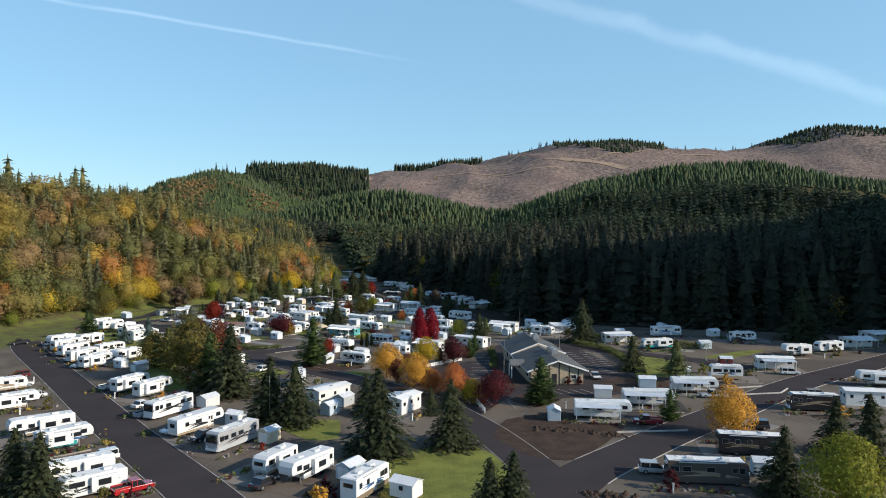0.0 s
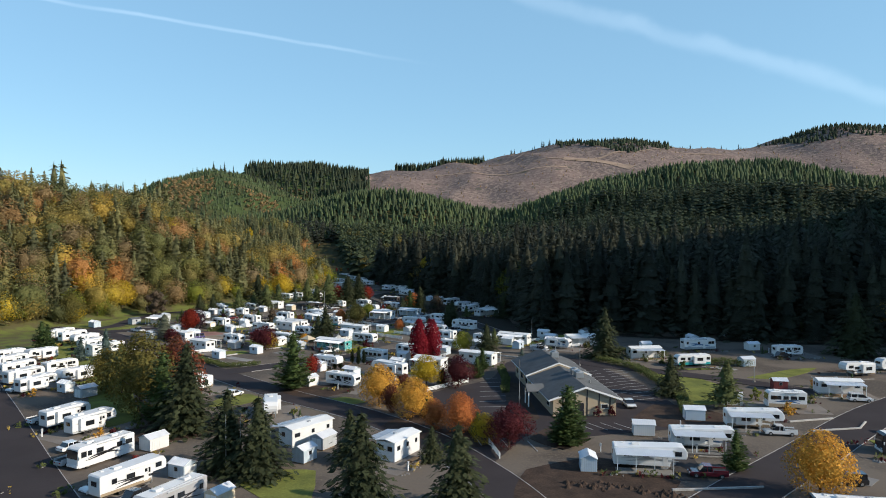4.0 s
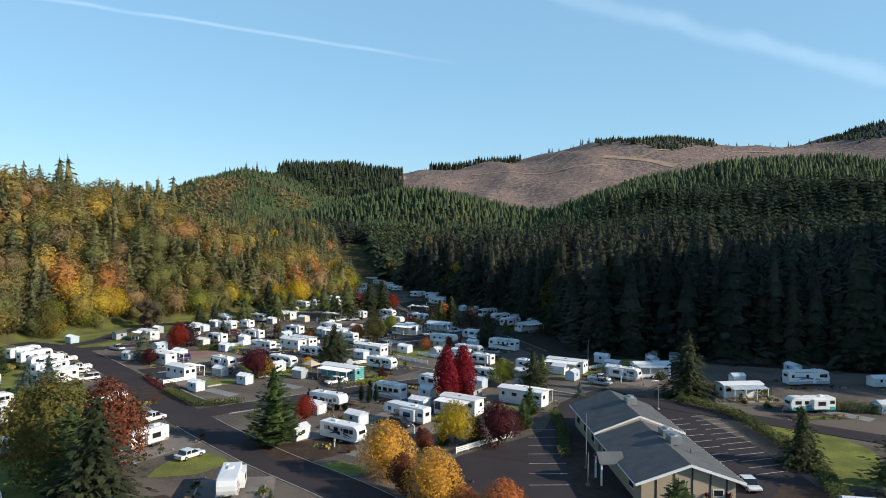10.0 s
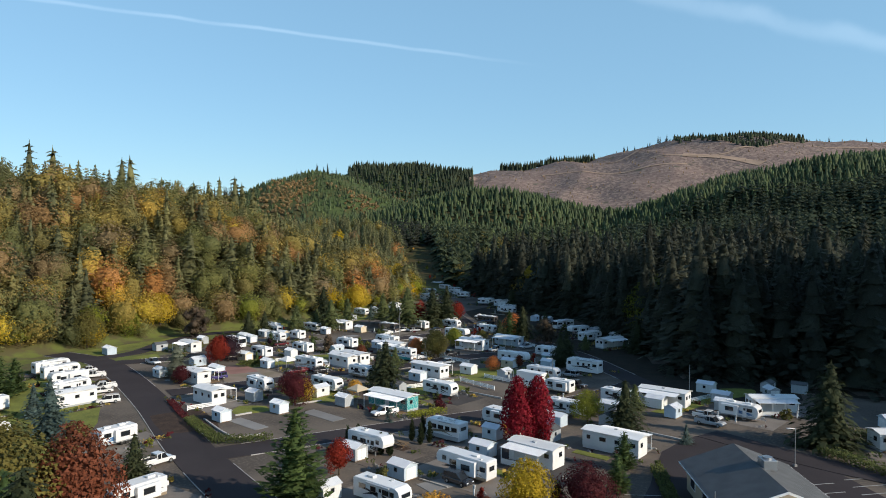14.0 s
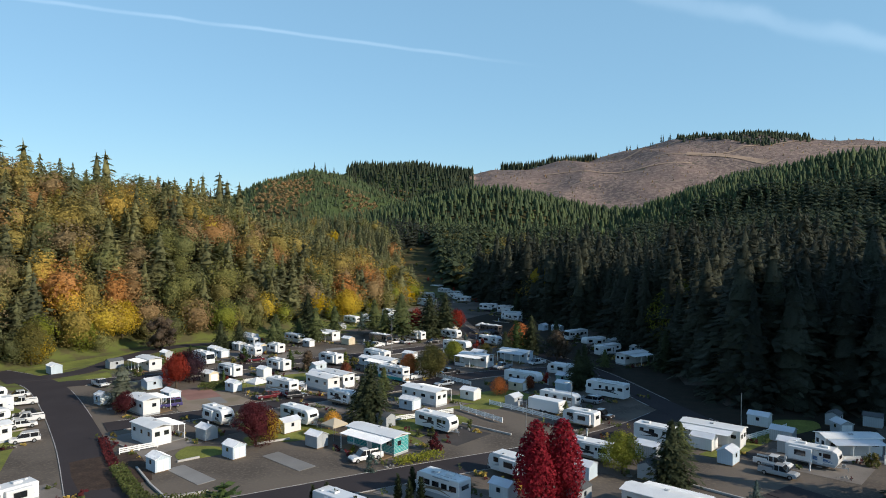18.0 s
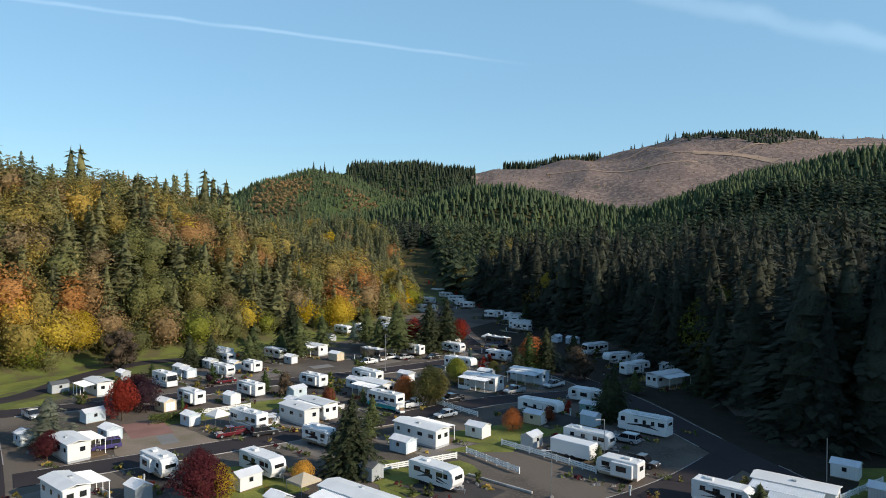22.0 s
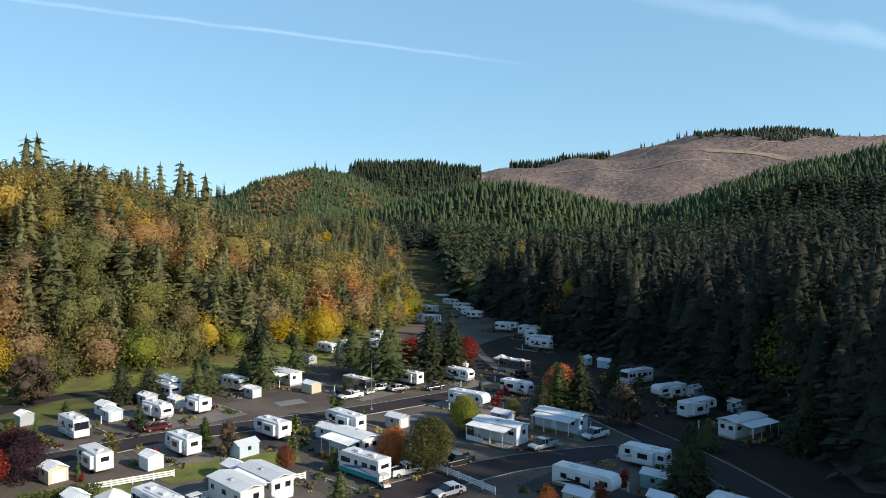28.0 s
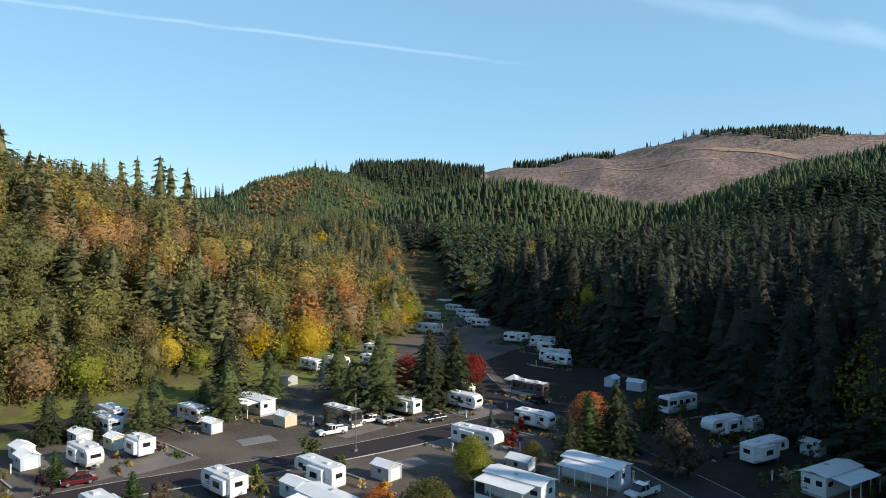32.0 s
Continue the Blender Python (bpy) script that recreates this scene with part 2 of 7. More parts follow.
class Solid:
    """Collects simple solids into one mesh."""

    def __init__(self):
        self.bm = bmesh.new()

    def box(self, x0, x1, y0, y1, z0, z1, bevel=0.0, turn=None):
        made = bmesh.ops.create_cube(self.bm, size=1.0)["verts"]
        m = Matrix.LocRotScale(((x0 + x1) / 2, (y0 + y1) / 2, (z0 + z1) / 2), None, (x1 - x0, y1 - y0, z1 - z0))
        bmesh.ops.transform(self.bm, matrix=(turn @ m) if turn else m, verts=made)
        if bevel:
            edges = {e for v in made for e in v.link_edges}
            bmesh.ops.bevel(self.bm, geom=list(edges), offset=bevel, segments=2, affect="EDGES", profile=0.5)
        return self

    def prism(self, profile, y0, y1, bevel=0.0, axis="y"):
        """A profile of (x, z) drawn out along y (or of (y, z) along x)."""
        put = (lambda a, b, c: (a, c, b)) if axis == "y" else (lambda a, b, c: (c, a, b))
        lo = [self.bm.verts.new(put(a, b, y0)) for a, b in profile]
        hi = [self.bm.verts.new(put(a, b, y1)) for a, b in profile]
        k = len(profile)
        faces = [self.bm.faces.new(lo), self.bm.faces.new(hi[::-1])]
        for i in range(k):
            faces.append(self.bm.faces.new((lo[i], hi[i], hi[(i + 1) % k], lo[(i + 1) % k])))
        bmesh.ops.recalc_face_normals(self.bm, faces=faces)
        if bevel:
            rim = {e for f in faces[:2] for e in f.edges}
            bmesh.ops.bevel(self.bm, geom=list(rim), offset=bevel, segments=2, affect="EDGES", profile=0.5)
        return self

    def tube(self, a, b, r0, r1=None, n=8):
        a, b = Vector(a), Vector(b)
        r1 = r0 if r1 is None else r1
        made = bmesh.ops.create_cone(self.bm, cap_ends=True, segments=n, radius1=r0, radius2=r1, depth=(b - a).length)["verts"]
        m = Matrix.Translation((a + b) / 2) @ (b - a).to_track_quat("Z", "Y").to_matrix().to_4x4()
        bmesh.ops.transform(self.bm, matrix=m, verts=made)
        return self

    def done(self, name, material, smooth=False):
        me = bpy.data.meshes.new(name)
        self.bm.to_mesh(me)
        self.bm.free()
        me.materials.append(material)
        if smooth:
            me.shade_smooth()
        return me


TAKEN, LOTS = [], []


def place(name, parts, m, label, category, group=""):
    """A thing from a list of (part name, mesh, label, parent index or None), at the pose m."""
    root = new(name)
    root.empty_display_size = 0.5
    reach = {"caravan": 1.9, "motorhome": 1.9, "mobile home": 2.6, "shed": 1.9, "car": 1.2, "tree": 0.8}.get(category, 0.6)
    span = {"caravan": 3.2, "motorhome": 3.4, "mobile home": 3.4, "car": 1.5, "building": 20}.get(category, 0)
    for u in (-span, 0, span) if span else (0,):
        q = m @ Vector((u, 0, 0))
        TAKEN.append((q.x, q.y, reach))
    if category in ("caravan", "motorhome", "mobile home"):
        LOTS.append((m.translation.x, m.translation.y, math.degrees(m.to_euler().z)))
    root.matrix_world = m @ Matrix.Scale({"caravan": 0.87, "motorhome": 0.87, "mobile home": 0.84, "shed": 0.80, "car": 0.84, "golf cart": 0.84}.get(category, 1.0), 4)
    tagged(root, label, category, group)
    made = []
    for pname, me, plabel, up in parts:
        ob = new(pname, me)
        ob.parent = root if up is None else made[up]
        if plabel:
            tagged(ob, plabel)
        if pname in ("batten", "siding", "shingle_course"):
            tagged(ob, kind="stuff")
        made.append(ob)
    return root


def structure(name, me, label, category):
    return tagged(new(name, me), label, category, kind="structure")


# ---- the lie of the land ----
FOOT_L = np.array([(-140, -400), (-140, 100), (-134, 205), (-125, 234), (-119, 250), (-112, 275), (-97, 290), (-84, 312), (-78, 335), (-64, 362), (-64, 400), (-75, 440), (-87, 480), (-107, 562), (-140, 620), (-190, 700), (-220, 900)], float)
FOOT_R = np.array([(170, -400), (170, 150), (132, 206), (95, 213), (63, 222), (45, 230), (28, 233), (24, 250), (24, 268), (13, 306), (1, 328), (-20, 378), (-62, 472), (-84, 566), (-120, 700), (-150, 900)], float)


def ease(u):
    u = np.clip(u, 0, 1)
    return u * u * (3 - 2 * u)


def height(x, y):
    x, y = np.asarray(x, float), np.asarray(y, float)
    dl = np.interp(y, FOOT_L[:, 1], FOOT_L[:, 0]) - x
    dr = x - np.interp(y, FOOT_R[:, 1], FOOT_R[:, 0])
    wob = 3.0 * np.sin(x * 0.021 + 1.3) * np.sin(y * 0.017) + 2.0 * np.sin(x * 0.05 + y * 0.043)
    left = np.interp(y, (0, 250, 310, 342, 376, 400, 450, 500, 560, 650, 900), (46, 45, 42, 38, 33, 30, 25, 21, 10, 6, 20))
    hl = left * np.sin(np.pi / 2 * np.clip(dl / 112, 0, 1)) - np.clip(dl - 125, 0, 300) * 0.06
    right = np.interp(y, (0, 150, 300, 400, 500, 560, 700, 850, 1000), (18, 20, 30, 38, 54, 62, 66, 66, 40))
    wide = np.interp(y, (150, 215, 240, 300, 400, 560, 700), (110, 130, 190, 230, 280, 312, 320))
    hr = right * np.clip(dr / wide, 0, 1) ** 1.12 - np.clip(dr - wide, 0, 500) * 0.03
    mid = np.interp(x, (-420, -250, -158, -106, -64, -38, -22, 9, 40, 74, 140), (10, 32, 46, 60, 65, 66, 64, 54, 47, 44, 20)) * ease((y - 572) / 140) * (1 - 0.5 * ease((y - 735) / 200))
    ridge = np.interp(x, (40, 74, 100, 123, 142, 181, 227, 269, 325, 371, 451, 700), (36, 49, 59, 65, 72, 77, 90, 95, 95, 84, 70, 50)) * ease((y - 430) / 270) * (1 - 0.4 * ease((y - 720) / 250))
    # unseen hill added beyond the view's right edge to shade the slope
    shade_hill = 82 * ease((y - 145) / 35) * ease((x - 0.66 * y - 15) / 45) * (1 - ease((y - 470) / 140)) * (1 - ease((x - 420) / 300))
    rise = np.clip(y - 600, 0, 2000) * 0.03
    far_l = np.interp(x, (-1500, -700, -551, -456, -408, -350, -267, -187, -60), (60, 65, 92, 134, 138, 124, 84, 62, 20)) * ease((y - 800) / 490) * (1 - 0.5 * ease((y - 1320) / 500))
    back = np.interp(x, (-900, -520, -420, -300, -165, -110), (60, 120, 168, 166, 152, 60)) * ease((y - 1250) / 270)
    brown = np.interp(x, (-400, -187, -20, 82, 246, 427, 650, 800, 902, 1094, 1500, 2200), (120, 170, 184, 197, 236, 247, 224, 242, 282, 276, 250, 200)) * ease((y - 950) / 750)
    # gullies and spurs of the bare ridge
    run = x * 0.020 + 0.9 * np.sin(y * 0.0075 + 0.4) + 0.5 * np.sin(x * 0.0061 + y * 0.011)
    spur = 1 - 2 * np.abs(np.sin(run)) ** 0.8 + 0.45 * np.sin(x * 0.049 + 1.7 * np.sin(y * 0.016)) + 0.3 * np.sin(y * 0.058 + x * 0.021)
    brown = brown + 3.0 * spur * ease((y - 1080) / 160) * (1 - 0.75 * ease((y - 1640) / 70))
    far_l = far_l + 2.2 * spur * ease((y - 900) / 150)
    z = np.maximum.reduce([hl, hr, mid, ridge, shade_hill, rise, far_l, back, brown])
    open_ = ease(np.minimum(dl, 1e9) / 40) + ease(dr / 40)
    return np.maximum(z, 0) + wob * np.clip(open_, 0, 1) * ease(z / 12)


def ground_material():
    m = bpy.data.materials.new("earth_and_forest_floor")
    m.use_nodes = True
    n, l = m.node_tree.nodes, m.node_tree.links
    b = n["Principled BSDF"]
    b.inputs["Roughness"].default_value, b.inputs["Specular IOR Level"].default_value = 0.95, 0.12
    geo = n.new("ShaderNodeNewGeometry")
    sep, plan = n.new("ShaderNodeSeparateXYZ"), n.new("ShaderNodeVectorMath")
    plan.operation = "SCALE"
    plan.inputs["Scale"].default_value = 1 / TRUE
    l.new(geo.outputs["Position"], plan.inputs[0])
    l.new(plan.outputs[0], sep.inputs[0])

    def noise_tex(s, d=6.0):
        t = n.new("ShaderNodeTexNoise")
        t.inputs["Scale"].default_value, t.inputs["Detail"].default_value = s, d
        l.new(plan.outputs[0], t.inputs["Vector"])
        return t.outputs["Fac"]

    def step(v, a, c):
        r = n.new("ShaderNodeMapRange")
        r.interpolation_type = "SMOOTHSTEP"
        l.new(v, r.inputs[0])
        r.inputs[1].default_value, r.inputs[2].default_value = a, c
        return r.outputs[0]

    def mixed(f, a, c):
        x = n.new("ShaderNodeMix")
        x.data_type = "RGBA"
        l.new(f, x.inputs[0])
        for i, v in ((6, a), (7, c)):
            if isinstance(v, tuple):
                x.inputs[i].default_value = (*v, 1)
            else:
                l.new(v, x.inputs[i])
        return x.outputs[2]

    lot = mixed(step(noise_tex(0.08), 0.4, 0.62), (0.150, 0.124, 0.100), (0.088, 0.074, 0.062))
    lot = mixed(step(noise_tex(2.5), 0.45, 0.75), lot, (0.165, 0.135, 0.104))
    floor = mixed(step(noise_tex(0.12), 0.4, 0.6), (0.050, 0.052, 0.020), (0.080, 0.062, 0.026))
    cut = mixed(step(noise_tex(0.010), 0.38, 0.62), (0.205, 0.145, 0.125), (0.150, 0.115, 0.105))
    cut = mixed(step(noise_tex(0.14, 9), 0.46, 0.60), cut, (0.275, 0.205, 0.165))
    cut = mixed(step(noise_tex(0.30, 6), 0.56, 0.66), cut, (0.090, 0.070, 0.058))
    cut = mixed(step(noise_tex(0.05, 8), 0.60, 0.70), cut, (0.105, 0.095, 0.070))
    rim = n.new("ShaderNodeMath")
    rim.operation = "MULTIPLY_ADD"
    l.new(sep.outputs["Y"], rim.inputs[0])
    rim.inputs[1].default_value = -0.25
    l.new(sep.outputs["X"], rim.inputs[2])
    sward = mixed(step(noise_tex(0.25), 0.4, 0.6), (0.130, 0.150, 0.040), (0.105, 0.095, 0.045))
    lot = mixed(step(rim.outputs[0], -153.0, -158.0), lot, sward)
    colour = mixed(step(sep.outputs["Z"], 0.5, 3.0), lot, floor)
    lean = n.new("ShaderNodeMath")
    lean.operation = "MULTIPLY_ADD"
    l.new(sep.outputs["Y"], lean.inputs[0])
    lean.inputs[1].default_value = 0.115
    l.new(sep.outputs["X"], lean.inputs[2])
    meadow = mixed(step(noise_tex(0.02), 0.45, 0.6), (0.060, 0.085, 0.030), (0.085, 0.085, 0.034))
    cut = mixed(step(lean.outputs[0], -12.0, 12.0), meadow, cut)
    colour = mixed(step(sep.outputs["Y"], 1000.0, 1080.0), colour, cut)
    l.new(colour, b.inputs["Base Color"])
    bump = n.new("ShaderNodeBump")
    bump.inputs["Strength"].default_value, bump.inputs["Distance"].default_value = 0.4, 0.1
    l.new(noise_tex(6.0), bump.inputs["Height"])
    l.new(bump.outputs[0], b.inputs["Normal"])
    return m


def land():
    xs = np.concatenate([np.arange(-2400, -900, 60), np.arange(-900, -320, 20), np.arange(-320, 340, 5), np.arange(340, 1360, 20), np.arange(1360, 2700, 60)]).astype(float)
    ys = np.concatenate([np.arange(-700, -60, 60), np.arange(-60, 620, 5), np.arange(620, 2000, 20), np.arange(2000, 3400, 100)]).astype(float)
    gx, gy = np.meshgrid(xs, ys)
    v = np.stack([gx.ravel(), gy.ravel(), height(gx, gy).ravel()], 1)
    i = np.arange(len(ys) * len(xs)).reshape(len(ys), len(xs))
    f = np.stack([i[:-1, :-1], i[:-1, 1:], i[1:, 1:], i[1:, :-1]], -1).reshape(-1, 4)
    structure("ground", quads("ground", v, f, ground_material(), True), "gravel valley floor rising into wooded hills and a clear-cut ridge", "ground")


land()


def ribbon(points, wide, z, curb=0.0):
    """A strip along a rounded line, drawn on the flat valley floor."""
    p = [Vector((*q, 0)) for q in points]
    line = []
    for i in range(len(p) - 1):
        a, b, c, d = p[max(i - 1, 0)], p[i], p[i + 1], p[min(i + 2, len(p) - 1)]
        for k in range(8):
            t = k / 8
            line.append(0.5 * ((2 * b) + (c - a) * t + (2 * a - 5 * b + 4 * c - d) * t * t + (3 * b - a - 3 * c + d) * t ** 3))
    line.append(p[-1])
    left, right = [], []
    for i, q in enumerate(line):
        w = (line[min(i + 1, len(line) - 1)] - line[max(i - 1, 0)]).normalized()
        s = Vector((-w.y, w.x, 0)) * wide / 2
        left.append(q + s)
        right.append(q - s)
    return left, right


# ---- woods ----
def spruce_shape(rng, tiers, spokes, droop=0.35, jag=0.25, slim=0.85, wide=0.20):
    """A feathery conifer of unit height: drooping boughs in whorls. Returns vertices and triangles."""
    v, f = [], []
    for t in range(tiers):
        u = t / (tiers - 1)
        z = 0.10 + 0.86 * u
        r = (wide * (1 - u) ** 0.8 + 0.012)
        for s in range(spokes if u < 0.75 else max(4, spokes - 2)):
            a = 2 * math.pi * (s + 0.5 * (t % 2)) / spokes + rng.uniform(-0.25, 0.25)
            rr = r * rng.uniform(1 - jag, 1 + jag)
            blade = max(0.030, rr * slim)
            ca, sa = math.cos(a), math.sin(a)
            zt = z + rng.uniform(-0.02, 0.02)
            k = len(v)
            v += [(0, 0, zt + 0.055), (ca * rr * 0.6 - sa * blade / 2, sa * rr * 0.6 + ca * blade / 2, zt - droop * rr * 0.45),
                  (ca * rr, sa * rr, zt - droop * rr), (ca * rr * 0.6 + sa * blade / 2, sa * rr * 0.6 - ca * blade / 2, zt - droop * rr * 0.45)]
            f += [(k, k + 1, k + 2), (k, k + 2, k + 3)]
    k = len(v)
    v += [(-0.012, 0, 0.93), (0.012, 0, 0.93), (0, 0.01, 1.03)]
    f += [(k, k + 1, k + 2)]
    return np.array(v), np.array(f)


def cone_shape(rng, tiers=5, spokes=6):
    """A plain far conifer of unit height in one piece: rings that step in and out."""
    v, f = [], []
    for t in range(tiers):
        u = t / tiers
        for r, z in ((0.19 * (1 - u) ** 0.9, 0.06 + 0.86 * u), (0.10 * (1 - u) ** 0.9, 0.06 + 0.86 * (u + 0.55 / tiers))):
            for s in range(spokes):
                a = 2 * math.pi * s / spokes + t * 0.5
                k = r * rng.uniform(0.75, 1.25)
                v.append((math.cos(a) * k, math.sin(a) * k, z + rng.uniform(-0.02, 0.02)))
    rings = 2 * tiers
    for i in range(rings - 1):
        for s in range(spokes):
            a, b = i * spokes + s, i * spokes + (s + 1) % spokes
            c, d = a + spokes, b + spokes
            f += [(a, b, d), (a, d, c)]
    v.append((0, 0, 1.02))
    for s in range(spokes):
        f.append(((rings - 1) * spokes + s, (rings - 1) * spokes + (s + 1) % spokes, len(v) - 1))
    return np.array(v), np.array(f)


def leafy_shape(rng, leaves, size, squat=1.0, low=0.22, clumps=9):
    """A broad crown of unit height out of leaf clumps, gathered in uneven boughs. Triangles, two a leaf."""
    c = []
    for i in range(clumps):
        a, u = rng.uniform(0, 6.28), rng.uniform(0, 1)
        r = rng.uniform(0.05, 0.26) * squat * math.sin(math.pi * (0.2 + 0.75 * u))
        c.append((math.cos(a) * r, math.sin(a) * r, low + 0.12 + (0.80 - low) * u, rng.uniform(0.10, 0.19) * (0.7 + 0.3 * squat)))
    v, f = [], []
    for i in range(leaves):
        x, y, z, r = c[i % clumps]
        d = Vector((rng.gauss(0, 1), rng.gauss(0, 1), rng.gauss(0, 1))).normalized()
        p = Vector((x, y, z)) + d * r * rng.uniform(0.65, 1.1)
        n = (d + Vector((rng.gauss(0, 0.5), rng.gauss(0, 0.5), rng.gauss(0, 0.5) + 0.3))).normalized()
        t = n.orthogonal().normalized()
        w = n.cross(t)
        s = size * rng.uniform(0.6, 1.35)
        k = len(v)
        v += [p + t * s, p + w * s * 0.8, p - t * s, p - w * s * 0.8]
        f += [(k, k + 1, k + 2), (k, k + 2, k + 3)]
    # the close inner leafage of each bough
    for x, y, z, r in c:
        k = len(v)
        q = [rng.uniform(0.55, 0.85) * r for _ in range(6)]
        turn = rng.uniform(0, 1.5)
        v += [Vector((x + math.cos(turn + h * 1.571) * q[h], y + math.sin(turn + h * 1.571) * q[h], z + rng.uniform(-0.2, 0.2) * r)) for h in range(4)]
        v += [Vector((x, y, z + q[4])), Vector((x, y, z - q[5]))]
        f += [(k + h, k + (h + 1) % 4, k + 4) for h in range(4)] + [(k + (h + 1) % 4, k + h, k + 5) for h in range(4)]
    return np.array([tuple(q) for q in v]), np.array(f)


def crown_shape(rnd, leaves, size, wide=0.42, low=0.0, knots=9):
    """A full uneven crown of unit height: small single leaf sprays over a lumpy shell, with a close core."""
    lumps = [(Vector((rnd.gauss(0, 1), rnd.gauss(0, 1), rnd.gauss(0.25, 0.8))).normalized(), rnd.uniform(0.22, 0.58)) for _ in range(knots)]

    def reach(d):
        out = 0.62
        for way, high in lumps:
            out += high * max(0.0, (d.dot(way) - 0.70) / 0.30) ** 1.2
        return min(out, 1.15)

    mid, half = (1 + low) / 2, (1 - low) / 2
    v, f = [], []
    for i in range(leaves):
        d = Vector((rnd.gauss(0, 1), rnd.gauss(0, 1), rnd.gauss(0.22, 1))).normalized()
        r = reach(d) * rnd.uniform(0.72, 1.05)
        taper = 1.0 - 0.32 * max(0.0, d.z)
        p = Vector((d.x * r * wide * taper, d.y * r * wide * taper, mid + d.z * r * half))
        n = (d + Vector((rnd.gauss(0, 0.55), rnd.gauss(0, 0.55), rnd.gauss(0.25, 0.5)))).normalized()
        t = n.orthogonal().normalized()
        t = (t * math.cos(i * 2.4) + n.cross(t) * math.sin(i * 2.4)) * size * rnd.uniform(0.6, 1.4)
        w = n.cross(t) * rnd.uniform(0.7, 1.1)
        k = len(v)
        v += [p + t, p - t * 0.6 + w, p - t * 0.6 - w]
        f.append((k, k + 1, k + 2))
    k = len(v)
    for j, h in enumerate((-0.75, -0.2, 0.4, 0.8)):
        for q in range(7):
            a = q * 0.8976 + j * 0.4
            d = Vector((math.cos(a) * math.sqrt(1 - h * h), math.sin(a) * math.sqrt(1 - h * h), h))
            r = reach(d) * rnd.uniform(0.52, 0.66)
            v.append(Vector((d.x * r * wide, d.y * r * wide, mid + d.z * r * half)))
    for j in range(3):
        for q in range(7):
            a, b = k + j * 7 + q, k + j * 7 + (q + 1) % 7
            f += [(a, b, b + 7), (a, b + 7, a + 7)]
    v.append(Vector((0, 0, mid + 0.62 * half)))
    f += [(k + 21 + q, k + 21 + (q + 1) % 7, len(v) - 1) for q in range(7)]
    return np.array([tuple(q) for q in v]), np.array(f)


def spray_shape(rnd, tiers, spokes, wide, droop, low, fat, many=7, grain=0.058):
    """A conifer of unit height whose boughs carry many small sprays of needles."""
    v, f = [], []
    for t in range(tiers):
        u = (t + rnd.uniform(-0.3, 0.3)) / tiers
        z = low + (0.98 - low) * max(u, 0)
        r = wide * (1 - max(u, 0)) ** fat + 0.012
        for s in range(max(4, int(spokes * (1 - 0.55 * u)))):
            a = rnd.uniform(0, 6.283)
            rr = r * rnd.uniform(0.62, 1.18)
            n = max(2, int(many * rr / wide))
            for k in range(n):
                q = (k + rnd.uniform(0.3, 1.0)) / n
                side = rnd.uniform(-0.25, 0.25) * (1 - 0.4 * q)
                p = Vector((math.cos(a + side) * rr * q, math.sin(a + side) * rr * q, z - droop * rr * q * q + rnd.uniform(-0.008, 0.008)))
                out = Vector((math.cos(a + side * 2), math.sin(a + side * 2), -droop * q + rnd.uniform(-0.35, 0.25))).normalized()
                across = out.cross(Vector((rnd.uniform(-0.5, 0.5), rnd.uniform(-0.5, 0.5), 1))).normalized()
                g = grain * rnd.uniform(0.7, 1.3) * (0.55 + 0.45 * rr / wide)
                b = len(v)
                v += [p - out * g * 0.6, p + across * g * 0.55, p + out * g * 1.1, p - across * g * 0.55]
                f += [(b, b + 1, b + 2), (b, b + 2, b + 3)]
    # close inner boughs
    for i in range(7):
        u = i / 7
        r, z = 0.62 * wide * (1 - u) ** fat, low + (0.98 - low) * u
        b = len(v)
        for h in range(7):
            k = r * rnd.uniform(0.6, 1.15)
            v.append(Vector((math.cos(h * 0.898 + i) * k, math.sin(h * 0.898 + i) * k, z - droop * k * 0.6)))
        v.append(Vector((0, 0, min(z + 0.30, 0.97))))
        f += [(b + h, b + (h + 1) % 7, b + 7) for h in range(7)]
    b = len(v)
    v += [Vector((-0.01, 0, 0.93)), Vector((0.01, 0, 0.93)), Vector((0, 0.008, 1.0))]
    f.append((b, b + 1, b + 2))
    return np.array([tuple(q) for q in v]), np.array(f)


def grown(shapes, where, tall, rng, girth=(0.85, 1.2)):
    """Many trees in one array: each takes one of the shapes, a turn, a girth and its height."""
    vs, fs, ts, base = [], [], [], 0
    pick = rng.integers(0, len(shapes), len(where))
    for s, (v, f) in enumerate(shapes):
        k = np.nonzero(pick == s)[0]
        if not len(k):
            continue
        a = rng.uniform(0, 6.28, len(k))
        g = tall[k] * rng.uniform(*girth, len(k))
        c, q = np.cos(a) * g, np.sin(a) * g
        x = v[None, :, 0] * c[:, None] - v[None, :, 1] * q[:, None] + where[k, 0:1]
        y = v[None, :, 0] * q[:, None] + v[None, :, 1] * c[:, None] + where[k, 1:2]
        z = v[None, :, 2] * tall[k, None] + where[k, 2:3]
        vs.append(np.stack([x, y, z], -1).reshape(-1, 3))
        fs.append((f[None] + (base + np.arange(len(k)) * len(v))[:, None, None]).reshape(-1, 3))
        ts.append(np.repeat(rng.normal(0, 0.5, len(k)), len(v)))
        base += len(k) * len(v)
    return np.concatenate(vs), np.concatenate(fs), np.concatenate(ts)


